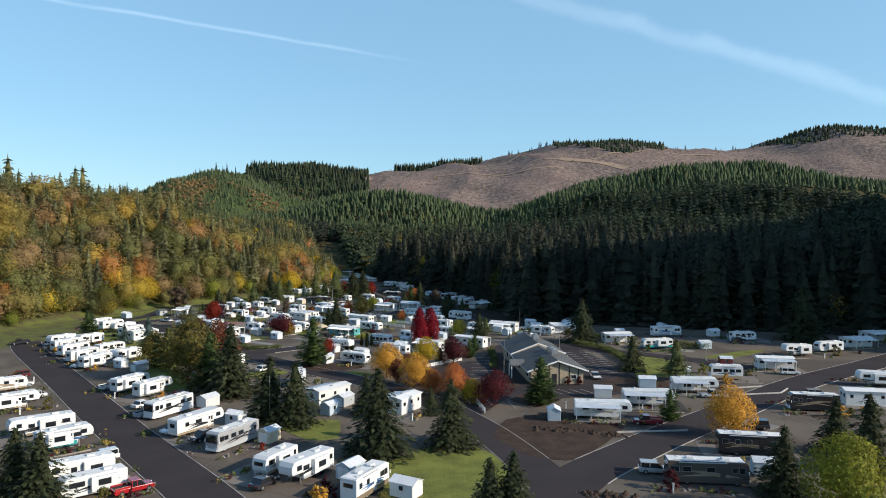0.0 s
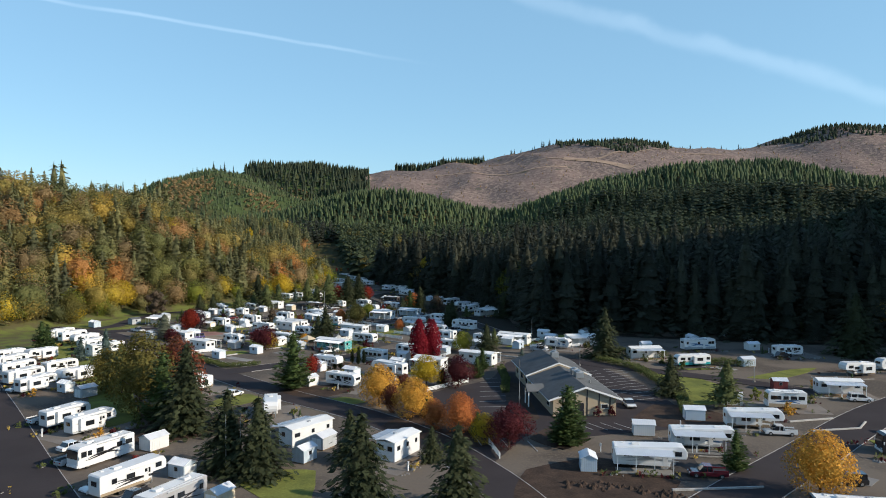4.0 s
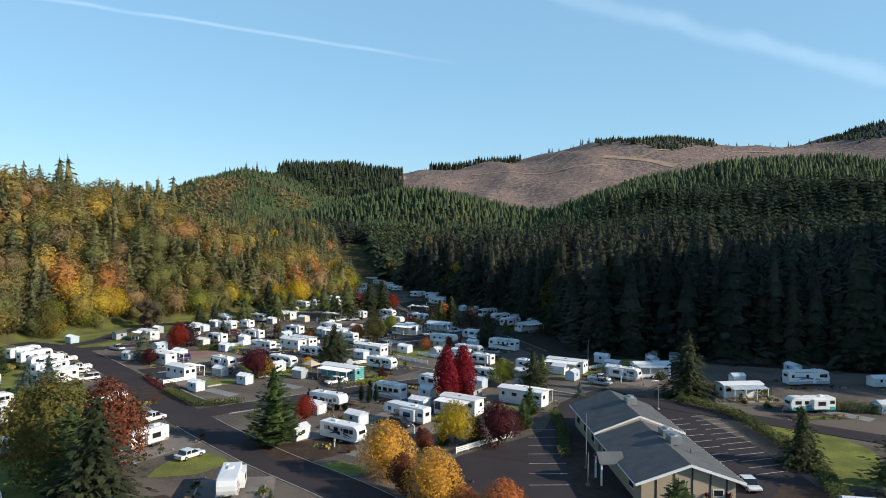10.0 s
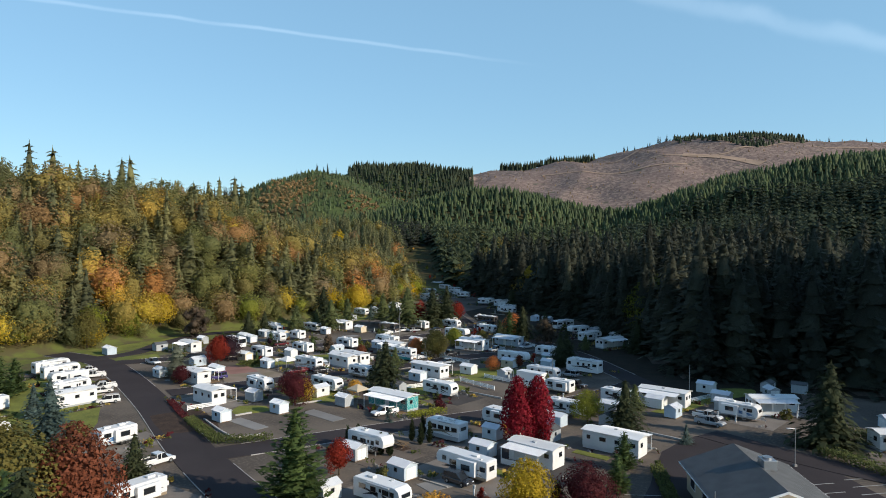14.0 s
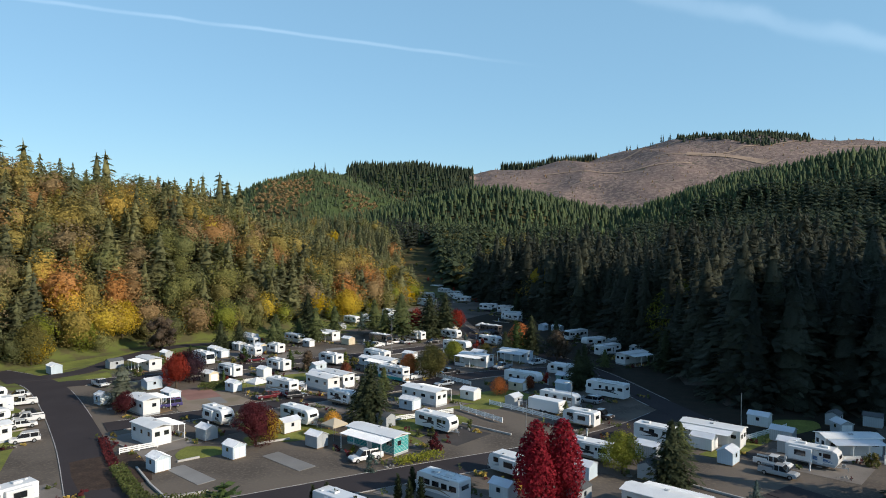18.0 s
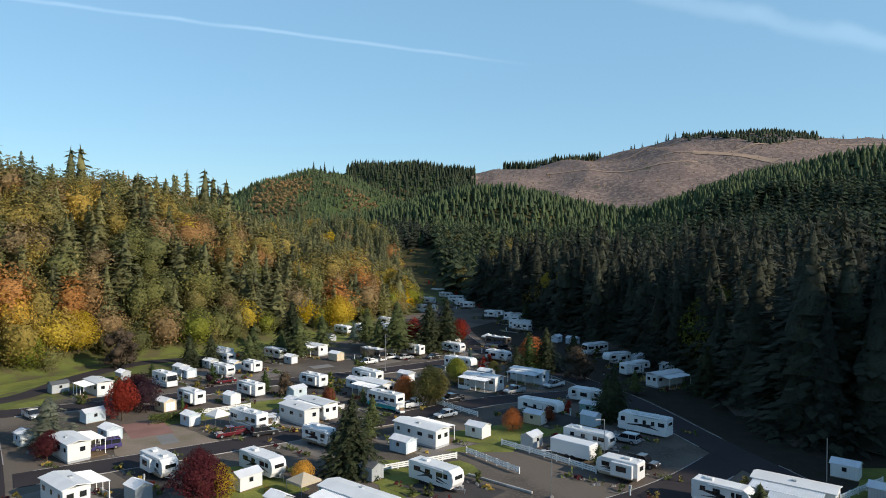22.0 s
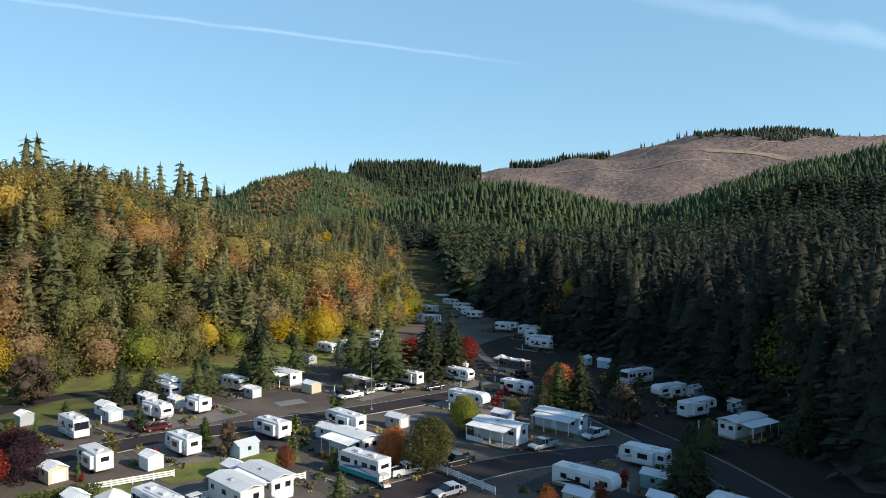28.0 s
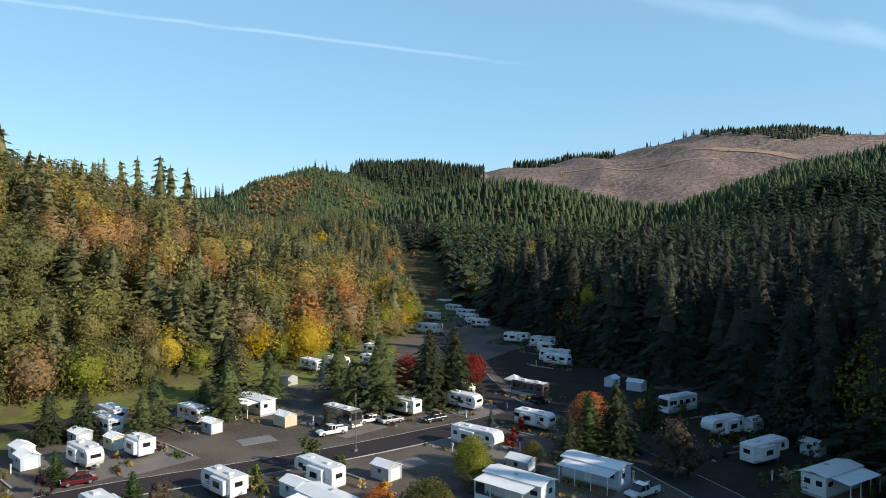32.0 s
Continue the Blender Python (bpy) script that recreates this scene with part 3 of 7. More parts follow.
def scatter(rng, x0, x1, y0, y1, gap, keep):
    gx, gy = np.meshgrid(np.arange(x0, x1, gap), np.arange(y0, y1, gap))
    x, y = gx.ravel() + rng.uniform(-0.48, 0.48, gx.size) * gap, gy.ravel() + rng.uniform(-0.48, 0.48, gx.size) * gap
    k = keep(x, y)
    x, y = x[k], y[k]
    return np.stack([x, y, height(x, y) - 0.3], 1)


def off_left(x, y):
    return np.interp(y, FOOT_L[:, 1], FOOT_L[:, 0]) - x


def off_right(x, y):
    return x - np.interp(y, FOOT_R[:, 1], FOOT_R[:, 0])


def leaf_mat(name, colour, other, island=0.3, grain=4.4, holes=0.41):
    """Leaves in sprays: gaps between them, a fine mottle, and some light shining through."""
    m = mat(name, colour, 0.75, var=0.45, scale=0.25, fine=grain * 0.6, island=island, other=other)
    n, l = m.node_tree.nodes, m.node_tree.links
    b, out = n["Principled BSDF"], n["Material Output"]
    b.inputs["Specular IOR Level"].default_value = 0.2
    own, hsv = n.new("ShaderNodeAttribute"), n["Hue/Saturation/Value"]
    own.attribute_name = "tint"
    for socket, amount, middle in (("Hue", -0.014, 0.5), ("Saturation", 0.12, 1.0)):
        turn = n.new("ShaderNodeMath")
        turn.operation = "MULTIPLY_ADD"
        l.new(own.outputs["Fac"], turn.inputs[0])
        turn.inputs[1].default_value, turn.inputs[2].default_value = amount, middle
        l.new(turn.outputs[0], hsv.inputs[socket])
    lift, level = n.new("ShaderNodeMath"), n.new("ShaderNodeMath")
    lift.operation, level.operation = "MULTIPLY_ADD", "MULTIPLY"
    l.new(own.outputs["Fac"], lift.inputs[0])
    lift.inputs[1].default_value, lift.inputs[2].default_value = 0.28, 1.0
    l.new(hsv.inputs["Value"].links[0].from_socket, level.inputs[0])
    l.new(lift.outputs[0], level.inputs[1])
    l.new(level.outputs[0], hsv.inputs["Value"])
    thin, mix = n.new("ShaderNodeBsdfTranslucent"), n.new("ShaderNodeMixShader")
    l.new(b.inputs["Base Color"].links[0].from_socket, thin.inputs["Color"])
    mix.inputs[0].default_value = 0.3
    l.new(b.outputs[0], mix.inputs[1])
    l.new(thin.outputs[0], mix.inputs[2])
    last = mix.outputs[0]
    if holes:
        geo, tex, cut = n.new("ShaderNodeNewGeometry"), n.new("ShaderNodeTexNoise"), n.new("ShaderNodeMath")
        tex.inputs["Scale"].default_value, tex.inputs["Detail"].default_value = grain, 2.0
        l.new(geo.outputs["Position"], tex.inputs["Vector"])
        cut.operation = "GREATER_THAN"
        l.new(tex.outputs["Fac"], cut.inputs[0])
        cut.inputs[1].default_value = holes
        gap, both = n.new("ShaderNodeBsdfTransparent"), n.new("ShaderNodeMixShader")
        l.new(cut.outputs[0], both.inputs[0])
        l.new(gap.outputs[0], both.inputs[1])
        l.new(last, both.inputs[2])
        last = both.outputs[0]
    l.new(last, out.inputs["Surface"])
    return m


# fir tones carry the light: dark for the shaded slope, light for the sunlit
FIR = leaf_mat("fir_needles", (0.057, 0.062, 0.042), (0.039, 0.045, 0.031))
FIR_MID = leaf_mat("hill_fir_needles", (0.078, 0.096, 0.046), (0.055, 0.072, 0.036), 0.25, 1.6, 0)
FIR_UP = leaf_mat("upper_fir_needles", (0.056, 0.072, 0.040), (0.040, 0.054, 0.031), 0.25, 1.0, 0)
FIR_SUNLIT = leaf_mat("sunlit_fir_needles", (0.205, 0.196, 0.086), (0.142, 0.145, 0.066))
FIR_FAR = leaf_mat("far_fir_needles", (0.095, 0.126, 0.055), (0.066, 0.092, 0.044), 0.25, 1.0, 0)
LEAF = {
    "olive": leaf_mat("olive_leaves", (0.285, 0.225, 0.066), (0.205, 0.170, 0.052)),
    "rust": leaf_mat("rust_leaves", (0.37, 0.20, 0.075), (0.29, 0.16, 0.06)),
    "ochre": leaf_mat("ochre_leaves", (0.44, 0.31, 0.075), (0.35, 0.25, 0.06)),
    "brown": leaf_mat("brown_leaves", (0.30, 0.205, 0.095), (0.235, 0.165, 0.08)),
    "green": leaf_mat("green_leaves", (0.165, 0.165, 0.056), (0.125, 0.130, 0.046)),
    "yellow": leaf_mat("yellow_leaves", (0.500, 0.350, 0.030), (0.360, 0.252, 0.014)),
    "gold": leaf_mat("gold_leaves", (0.66, 0.36, 0.06), (0.54, 0.29, 0.045), holes=0.36),
    "orange": leaf_mat("orange_leaves", (0.52, 0.17, 0.05), (0.40, 0.14, 0.04), holes=0.36),
    "scarlet": leaf_mat("scarlet_leaves", (0.31, 0.036, 0.020), (0.21, 0.027, 0.014)),
    "crimson": leaf_mat("crimson_leaves", (0.235, 0.010, 0.020), (0.17, 0.008, 0.016)),
    "maroon": leaf_mat("maroon_leaves", (0.085, 0.014, 0.018), (0.060, 0.012, 0.014)),
    "purple": leaf_mat("purple_leaves", (0.040, 0.018, 0.026), (0.030, 0.014, 0.020)),
    "redbrown": leaf_mat("redbrown_leaves", (0.20, 0.060, 0.030), (0.13, 0.048, 0.024), holes=0.36),
    "lime": leaf_mat("lime_leaves", (0.230, 0.230, 0.028), (0.149, 0.172, 0.025)),
    "park_olive": leaf_mat("turning_maple_leaves", (0.165, 0.130, 0.030), (0.105, 0.100, 0.028), holes=0.36),
    "garden": leaf_mat("garden_leaves", (0.105, 0.122, 0.036), (0.075, 0.092, 0.028)),
    "bare": leaf_mat("dry_twigs", (0.12, 0.085, 0.055), (0.09, 0.068, 0.048)),
    "blue": leaf_mat("blue_spruce_needles", (0.098, 0.138, 0.121), (0.069, 0.103, 0.092)),
    "silver": leaf_mat("silver_pine_needles", (0.150, 0.160, 0.110), (0.11, 0.12, 0.085)),
    "pine": leaf_mat("pine_needles", (0.109, 0.126, 0.045), (0.079, 0.096, 0.035)),
    "cedar": leaf_mat("cedar_foliage", (0.078, 0.116, 0.034), (0.054, 0.085, 0.027)),
    "fir": FIR,
    "poplar": leaf_mat("poplar_leaves", (0.50, 0.36, 0.04), (0.38, 0.28, 0.03)),
    "cypress": leaf_mat("cypress_foliage", (0.050, 0.068, 0.028), (0.038, 0.052, 0.022)),
    "spruce": leaf_mat("spruce_needles", (0.058, 0.067, 0.030), (0.038, 0.048, 0.022)),
}


def woods():
    rng = np.random.default_rng(7)
    rnd = random.Random(3)
    feather = [spruce_shape(rnd, 14, 9, 0.4, 0.35, 0.42, 0.22) for _ in range(6)]
    broad = [crown_shape(rnd, 1000, 0.0235, rnd.uniform(0.40, 0.50), 0.0, 16) for _ in range(6)]
    loose = [crown_shape(rnd, 420, 0.036, rnd.uniform(0.42, 0.52), 0.0, 13) for _ in range(4)]
    tiny = [cone_shape(rnd, 2, 6) for _ in range(5)]
    bushy = [spruce_shape(rnd, 6, 6, 0.5, 0.3, 0.95, 0.24) for _ in range(5)]
    rich = [spray_shape(rnd, 24, 11, 0.23, 0.40, 0.05, 0.8, 5.6, 0.038) for _ in range(5)]
    spray = [spray_shape(rnd, 17, 11, 0.24, 0.35, 0.06, 0.8, 4.5, 0.066) for _ in range(5)]

    def stand(name, label, shapes, where, tall, material, girth=(0.85, 1.2)):
        v, f, tint = grown(shapes, where, tall, rng, girth)
        tagged(new(name, quads(name, v, f, material, tint=tint)), label, "forest", kind="stuff")

    # sunlit slope: firs among autumn broadleaves
    spots = scatter(rng, -330, -50, 120, 640, 5.7, lambda x, y: (off_left(x, y) > 0) & (off_left(x, y) < 165) & (y > 190))
    patch = np.array([noise.noise((p[0] * 0.022, p[1] * 0.022, 3.1)) + 0.5 * noise.noise((p[0] * 0.06, p[1] * 0.06, 9.0)) for p in spots])
    share = np.clip(0.43 + np.clip(spots[:, 1] - 330, -60, 120) * 0.0040 + patch * 0.75, 0.08, 0.92)
    fir = rng.uniform(0, 1, len(spots)) < share
    low_ = fir & (off_left(spots[:, 0], spots[:, 1]) < 60) & (spots[:, 1] < 400)
    stand("sunlit_fir_wood", "green firs low on the sunlit slope", spray, spots[low_], rng.uniform(9, 18, low_.sum()), FIR_SUNLIT, (1.05, 1.6))
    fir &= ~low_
    stand("upper_sunlit_fir_wood", "green firs high on the sunlit slope", feather, spots[fir], rng.uniform(9, 17.5, fir.sum()), FIR_SUNLIT, (1.15, 1.75))
    rest = spots[~(fir | low_)]
    hue = np.array([noise.noise((p[0] * 0.035, p[1] * 0.035, 21.0)) for p in rest]) * 1.1 + rng.uniform(0, 1, len(rest))
    pick = np.digitize(hue, (0.24, 0.60, 0.80, 0.95, 1.12))
    close_by = (off_left(rest[:, 0], rest[:, 1]) < 70) & (rest[:, 1] < 400)
    for i, (key, word) in enumerate((("green", "green"), ("olive", "olive"), ("brown", "brown"), ("ochre", "ochre"), ("rust", "rust-coloured"), ("yellow", "yellow"))):
        k = pick == i
        if key == "yellow":
            k &= rng.uniform(0, 1, len(rest)) < 0.35
        for where, shapes, name in ((k & close_by, broad, f"{key}_broadleaf_wood"), (k & ~close_by, loose, f"upper_{key}_broadleaf_wood")):
            stand(name, f"{word} autumn broadleaf trees on the sunlit slope", shapes, rest[where], rng.uniform(8, 14.5, where.sum()), LEAF[key], (0.9, 1.25))
    # single firs above the crest: place and tip height, fitted to the camera's view
    lone = np.array([(-254, 384, 76), (-246, 390, 74), (-206, 386, 67), (-203, 388, 68), (-192, 397, 58), (-186, 402, 58), (-181, 408, 57), (-175, 412, 58), (-171, 416, 60), (-165, 421, 61), (-162, 423, 57), (-158, 428, 56), (-229, 372, 64)], float)
    foot = height(lone[:, 0], lone[:, 1]) - 0.3
    stand("crest_firs", "single tall firs along the crest of the sunlit slope", spray, np.column_stack([lone[:, :2], foot]), lone[:, 2] - foot, FIR_SUNLIT, (0.8, 1.1))
    edge = np.array([(x + rng.uniform(-3, 3), y) for y in np.arange(205, 420, 5.0) for x in (float(np.interp(y, FOOT_L[:, 1], FOOT_L[:, 0])) - 1.5,)])
    edge = np.column_stack([edge, height(edge[:, 0], edge[:, 1]) - 0.2])
    for i, key in enumerate(("yellow", "lime", "olive", "green")):
        stand(f"{key}_edge_trees", "leafy trees along the foot of the sunlit slope", broad, edge[i::4], rng.uniform(5.5, 11, len(edge[i::4])), LEAF[key], (0.9, 1.3))
    # shaded slope: tall close firs, tallest along the lots
    spots = scatter(rng, -95, 430, 60, 620, 5.4, lambda x, y: (off_right(x, y) > 1.5) & (off_right(x, y) < 330) & (y > 150) & (x < y * 0.85 + 80))
    near = np.clip(1 - off_right(spots[:, 0], spots[:, 1]) / 70, 0, 1)
    clump = np.array([noise.noise((p[0] * 0.045, p[1] * 0.045, 5.0)) for p in spots])
    tall = rng.uniform(13, 24, len(spots)) + 7.0 * near + 9 * clump
    front = off_right(spots[:, 0], spots[:, 1]) < 110
    first = front & (off_right(spots[:, 0], spots[:, 1]) < np.where(spots[:, 1] < 340, 55, 20)) & (spots[:, 1] < 420) & (spots[:, 1] > 200)
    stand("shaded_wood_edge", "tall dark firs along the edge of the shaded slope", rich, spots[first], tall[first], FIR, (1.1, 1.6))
    front &= ~first
    deep = front & (spots[:, 1] > 430)
    stand("valley_side_fir_wood", "green firs on the slope above the far lots", bushy, spots[deep], tall[deep] * 0.68, FIR_MID, (1.0, 1.5))
    near_ = front & ~deep
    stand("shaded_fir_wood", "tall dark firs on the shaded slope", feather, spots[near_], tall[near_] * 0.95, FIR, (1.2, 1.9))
    front |= first
    stand("upper_fir_wood", "firs on the upper part of the shaded slope", bushy, spots[~front], tall[~front] * 0.58, FIR_UP, (1.2, 1.8))
    k = (rng.uniform(0, 1, len(spots)) < 0.05) & (near > 0.1)
    stand("shaded_broadleaf_wood", "olive broadleaf trees at the edge of the shaded slope", broad, spots[k] + (2.5, 0, 0), rng.uniform(8, 15, k.sum()), LEAF["olive"], (1.0, 1.3))
    # middle hill and the right crest
    spots = scatter(rng, -330, 540, 585, 790, 4.7, lambda x, y: ((height(x, y) > 3) & (y > 600) | (y > 597) | (height(x, y) > 6) & (x < -90)) & (x < 0.68 * y) & (x > -0.45 * y) & ((x < 300) | (y > 620)))
    stand("hill_fir_wood", "green firs covering the middle hill", tiny, spots, rng.uniform(5.5, 10.5, len(spots)), FIR_FAR, (1.2, 1.8))

    spots = scatter(rng, -190, -55, 556, 640, 5.0, lambda x, y: (off_left(x, y) < 0) & (off_right(x, y) < 2) & (y > 572 + 0.6 * (x + 109)))
    stand("valley_fir_wood", "firs closing the end of the valley", bushy, spots, rng.uniform(9, 15, len(spots)), FIR, (1.2, 1.7))
    # far hills: young trees on the left knob, an old stand behind it, caps of wood on the clear-cut
    spots = scatter(rng, -900, -60, 960, 1420, 7.6, lambda x, y: (x < -0.11 * y - 10) & (x > -0.52 * y) & ((((x + 350) / 62) ** 2 + ((y - 1245) / 45) ** 2 > 1) | (rng.uniform(0, 1, len(x)) < 0.3)))
    turn = np.array([noise.noise((p[0] * 0.011, p[1] * 0.011, 4.0)) for p in spots]) + 0.25 * ((spots[:, 1] < 1180) & (spots[:, 0] < -0.2 * spots[:, 1])) - 0.30
    rusty = rng.uniform(-0.15, 0.35, len(spots)) < turn
    stand("young_plantation", "young conifers on a distant grassy hill", tiny, spots[~rusty], rng.uniform(4.5, 9.5, (~rusty).sum()), FIR_FAR, (1.3, 1.8))
    stand("far_autumn_trees", "rust-coloured broadleaf trees on a distant hill", [crown_shape(rnd, 26, 0.13, 0.5, 0.0, 5)], spots[rusty], rng.uniform(4.5, 8, rusty.sum()), LEAF["brown"], (1.0, 1.4))
    top = np.array([(-405, 1292), (-412, 1290), (-398, 1296), (-360, 1300), (-352, 1302), (-455, 1290), (-462, 1288), (-520, 1290), (-530, 1288), (-425, 1292), (-390, 1296), (-330, 1305)], float)
    top = np.column_stack([top, height(top[:, 0], top[:, 1]) - 0.5])
    knot = np.column_stack([rng.uniform(-648, -592, 16), rng.uniform(1285, 1315, 16)])
    knot = np.column_stack([knot, height(knot[:, 0], knot[:, 1]) - 0.5])
    stand("distant_fir_clump", "clump of tall firs behind a distant hill", feather, knot, 122 - knot[:, 2] + rng.uniform(-9, 2, 16), FIR, (0.45, 0.6))
    stand("hilltop_firs", "single firs left on a distant hilltop", feather, top, rng.uniform(12, 24, len(top)), FIR, (0.7, 1.0))
    spots = scatter(rng, -470, -110, 1400, 1620, 9, lambda x, y: (x > -0.285 * y) & (x < -0.108 * y))
    stand("old_fir_stand", "dark old fir stand on a far ridge", tiny, spots, rng.uniform(13, 21, len(spots)), FIR_UP, (0.9, 1.3))
    spots = scatter(rng, 180, 1300, 1250, 1790, 12.0, lambda x, y: ((x > 262) & (x < 520) & (y > 1490 + 0.75 * abs(x - 385)) | (x > 800) & (y > 1560 - 0.25 * (x - 800))) | (x > 640) & (y < 1330))
    stand("ridge_fir_stand", "dark fir caps left on the clear-cut ridge", tiny, spots, rng.uniform(8, 15, len(spots)), FIR_UP, (1.4, 2.0))
    spots = scatter(rng, 130, 860, 1660, 1720, 17.0, lambda x, y: ((x < 262) | (x > 520)) & (rng.uniform(0, 1, len(x)) < 0.35))
    stand("ridge_single_trees", "single trees left along the far ridge", feather, spots, rng.uniform(7, 17, len(spots)), FIR, (0.8, 1.2))
    low = scatter(rng, -110, 160, 960, 1120, 11, lambda x, y: x > -0.11 * y)
    stand("far_plantation", "distant conifer plantation behind the middle hill", tiny, low, rng.uniform(9, 17, len(low)), FIR_FAR, (1.0, 1.4))
    row = np.stack([np.linspace(-115, 92, 220) + rng.uniform(-3, 3, 220), rng.uniform(1655, 1700, 220)], 1)
    row = np.column_stack([row, height(row[:, 0], row[:, 1])])
    stand("ridge_tree_line", "row of tall trees left along the far ridge", tiny, row, rng.uniform(14, 21, 220) + 3 * np.sin(row[:, 0] * 0.05), FIR_UP, (0.8, 1.2))
    snag = scatter(rng, -160, 900, 1250, 1700, 24, lambda x, y: x > -0.1 * y)
    stand("clearcut_brush", "scattered brush and stumps on the clear-cut", [cone_shape(rnd, 2, 5)], snag, rng.uniform(2, 5, len(snag)), LEAF["brown"], (1.2, 2.2))


woods()


def hill_track(points, wide, label):
    """A narrow earth track that follows the slope."""
    left, right = ribbon(points, wide, 0)
    n = len(left)
    v = [(q.x, q.y, float(height(q.x, q.y)) + 0.9) for q in left + right]
    f = [(i, n + i, n + i + 1, i + 1) for i in range(n - 1)]
    structure("hill_track", mesh("hill_track", v, f, mat("pale_earth", (0.36, 0.26, 0.19), 0.95, var=0.2, scale=0.2, fine=0.8)), label, "track")



hill_track([(40, 1590), (130, 1560), (230, 1600), (330, 1640), (420, 1600)], 7, "pale earth logging track across the clear-cut")
hill_track([(190, 1500), (290, 1470), (380, 1500), (480, 1540), (600, 1520)], 6, "pale earth logging track across the clear-cut")
hill_track([(250, 1480), (300, 1462), (340, 1440), (375, 1405)], 22, "bare pale earth on the clear-cut")
hill_track([(-20, 1500), (60, 1480), (150, 1440), (250, 1430)], 6, "pale earth logging track across the clear-cut")


# ---- roads, lots and lawns ----
def lay(name, left, right, z, material, label, category, thick=0.03):
    n = len(left)
    v = [(q.x, q.y, z) for q in left] + [(q.x, q.y, z) for q in right]
    v += [(q.x, q.y, z - thick) for q in left] + [(q.x, q.y, z - thick) for q in right]
    f = []
    for i in range(n - 1):
        f += [(i, n + i, n + i + 1, i + 1), (i, i + 1, 2 * n + i + 1, 2 * n + i), (n + i, 3 * n + i, 3 * n + i + 1, n + i + 1)]
    return structure(name, mesh(name, v, f, material), label, category)


def road(points, wide, level=0):
    left, right = ribbon(points, wide, 0)
    lay("road", left, right, 0.05 + level * 0.006, ASPHALT, "dark asphalt lane through the caravan park", "road", 0.06)


def kerbs(lanes):
    """Low edging along both sides of each lane, broken where another lane joins it."""
    middle = [(np.array([((a.x + b.x) / 2, (a.y + b.y) / 2) for a, b in zip(*ribbon(p, w, 0))]), w) for p, w in lanes]
    for i, (points, wide) in enumerate(lanes[:7]):
        outer, inner = ribbon(points, wide + 0.22, 0), ribbon(points, wide, 0)
        for side in (0, 1):
            run = []
            for a, b in zip(outer[side], inner[side]):
                q = np.array((a.x, a.y))
                on = any(float(np.min(np.hypot(*(line - q).T))) < w / 2 + 2.2 for j, (line, w) in enumerate(middle) if j != i)
                if not on:
                    run.append((a, b))
                if (on or a is outer[side][-1]) and run:
                    if len(run) > 1:
                        lane = ([r[0] for r in run], [r[1] for r in run])
                        lay("kerb", *(lane if side == 0 else lane[::-1]), 0.075 + i * 0.006, KERB, "low concrete edging beside the lane", "kerb", 0.12)
                    run = []


LANE_PLAN = (
    ([(2, 40), (-12, 57), (-27, 77), (-49, 103.5), (-76, 137.5), (-101.5, 169), (-112, 184)], 7.0),
    ([(14, 79), (9, 96), (4.5, 108), (-3, 122), (-14, 135), (-30, 149), (-49.5, 168.7), (-71, 193.5), (-94, 217.5), (-107, 228), (-122, 234)], 6.2),
    ([(8, 58), (14, 79), (28, 95.5), (49, 115.5), (72, 137), (101.5, 159), (150, 196)], 7.2),
    ([(-72, 200.5), (-51, 219.5), (-33, 236), (-19, 250), (-4, 258)], 5.6),
    ([(-47, 168), (-25, 185.5), (-3, 202), (8, 213), (17, 226)], 5.6),
    ([(-100, 226), (-79, 241), (-69, 253), (-48.5, 270), (-34, 284.5), (-17, 303)], 5.6),
    ([(22, 212), (14, 232), (6, 254), (-4, 273), (-14, 289), (-27, 306), (-40, 345), (-58, 400), (-80, 475), (-94, 535)], 5.4),
    ([(-112, 226), (-104, 238), (-105, 255), (-102, 272), (-91, 281), (-80, 292)], 4.6),
    ([(22, 190), (34, 178), (46, 170), (60, 160), (70, 150)], 5.0),
)
for rank, (points, wide) in enumerate(LANE_PLAN):
    road(points, wide, rank)
kerbs(LANE_PLAN)


def sheet(name, points, z, material, label, category, kind="structure"):
    """A flat patch with a soft, slightly uneven rim."""
    p = [Vector(q) for q in points]
    rim = []
    for i in range(len(p)):
        a, b, c, d = p[i - 1], p[i], p[(i + 1) % len(p)], p[(i + 2) % len(p)]
        for k in range(4):
            t = k / 4
            q = b.lerp(c, t) * 0.6 + 0.4 * (0.5 * ((2 * b) + (c - a) * t + (2 * a - 5 * b + 4 * c - d) * t * t + (3 * b - a - 3 * c + d) * t ** 3))
            w = noise.noise((q.x * 0.4, q.y * 0.4, 2.0)) * 0.3
            rim.append((q.x + w, q.y + w, z))
    low = [(x, y, z - 0.05) for x, y, _ in rim]
    n = len(rim)
    faces = [tuple(range(n))] + [(i, n + i, n + (i + 1) % n, (i + 1) % n) for i in range(n)]
    return tagged(new(name, mesh(name, rim + low, faces, material)), label, category, kind=kind)


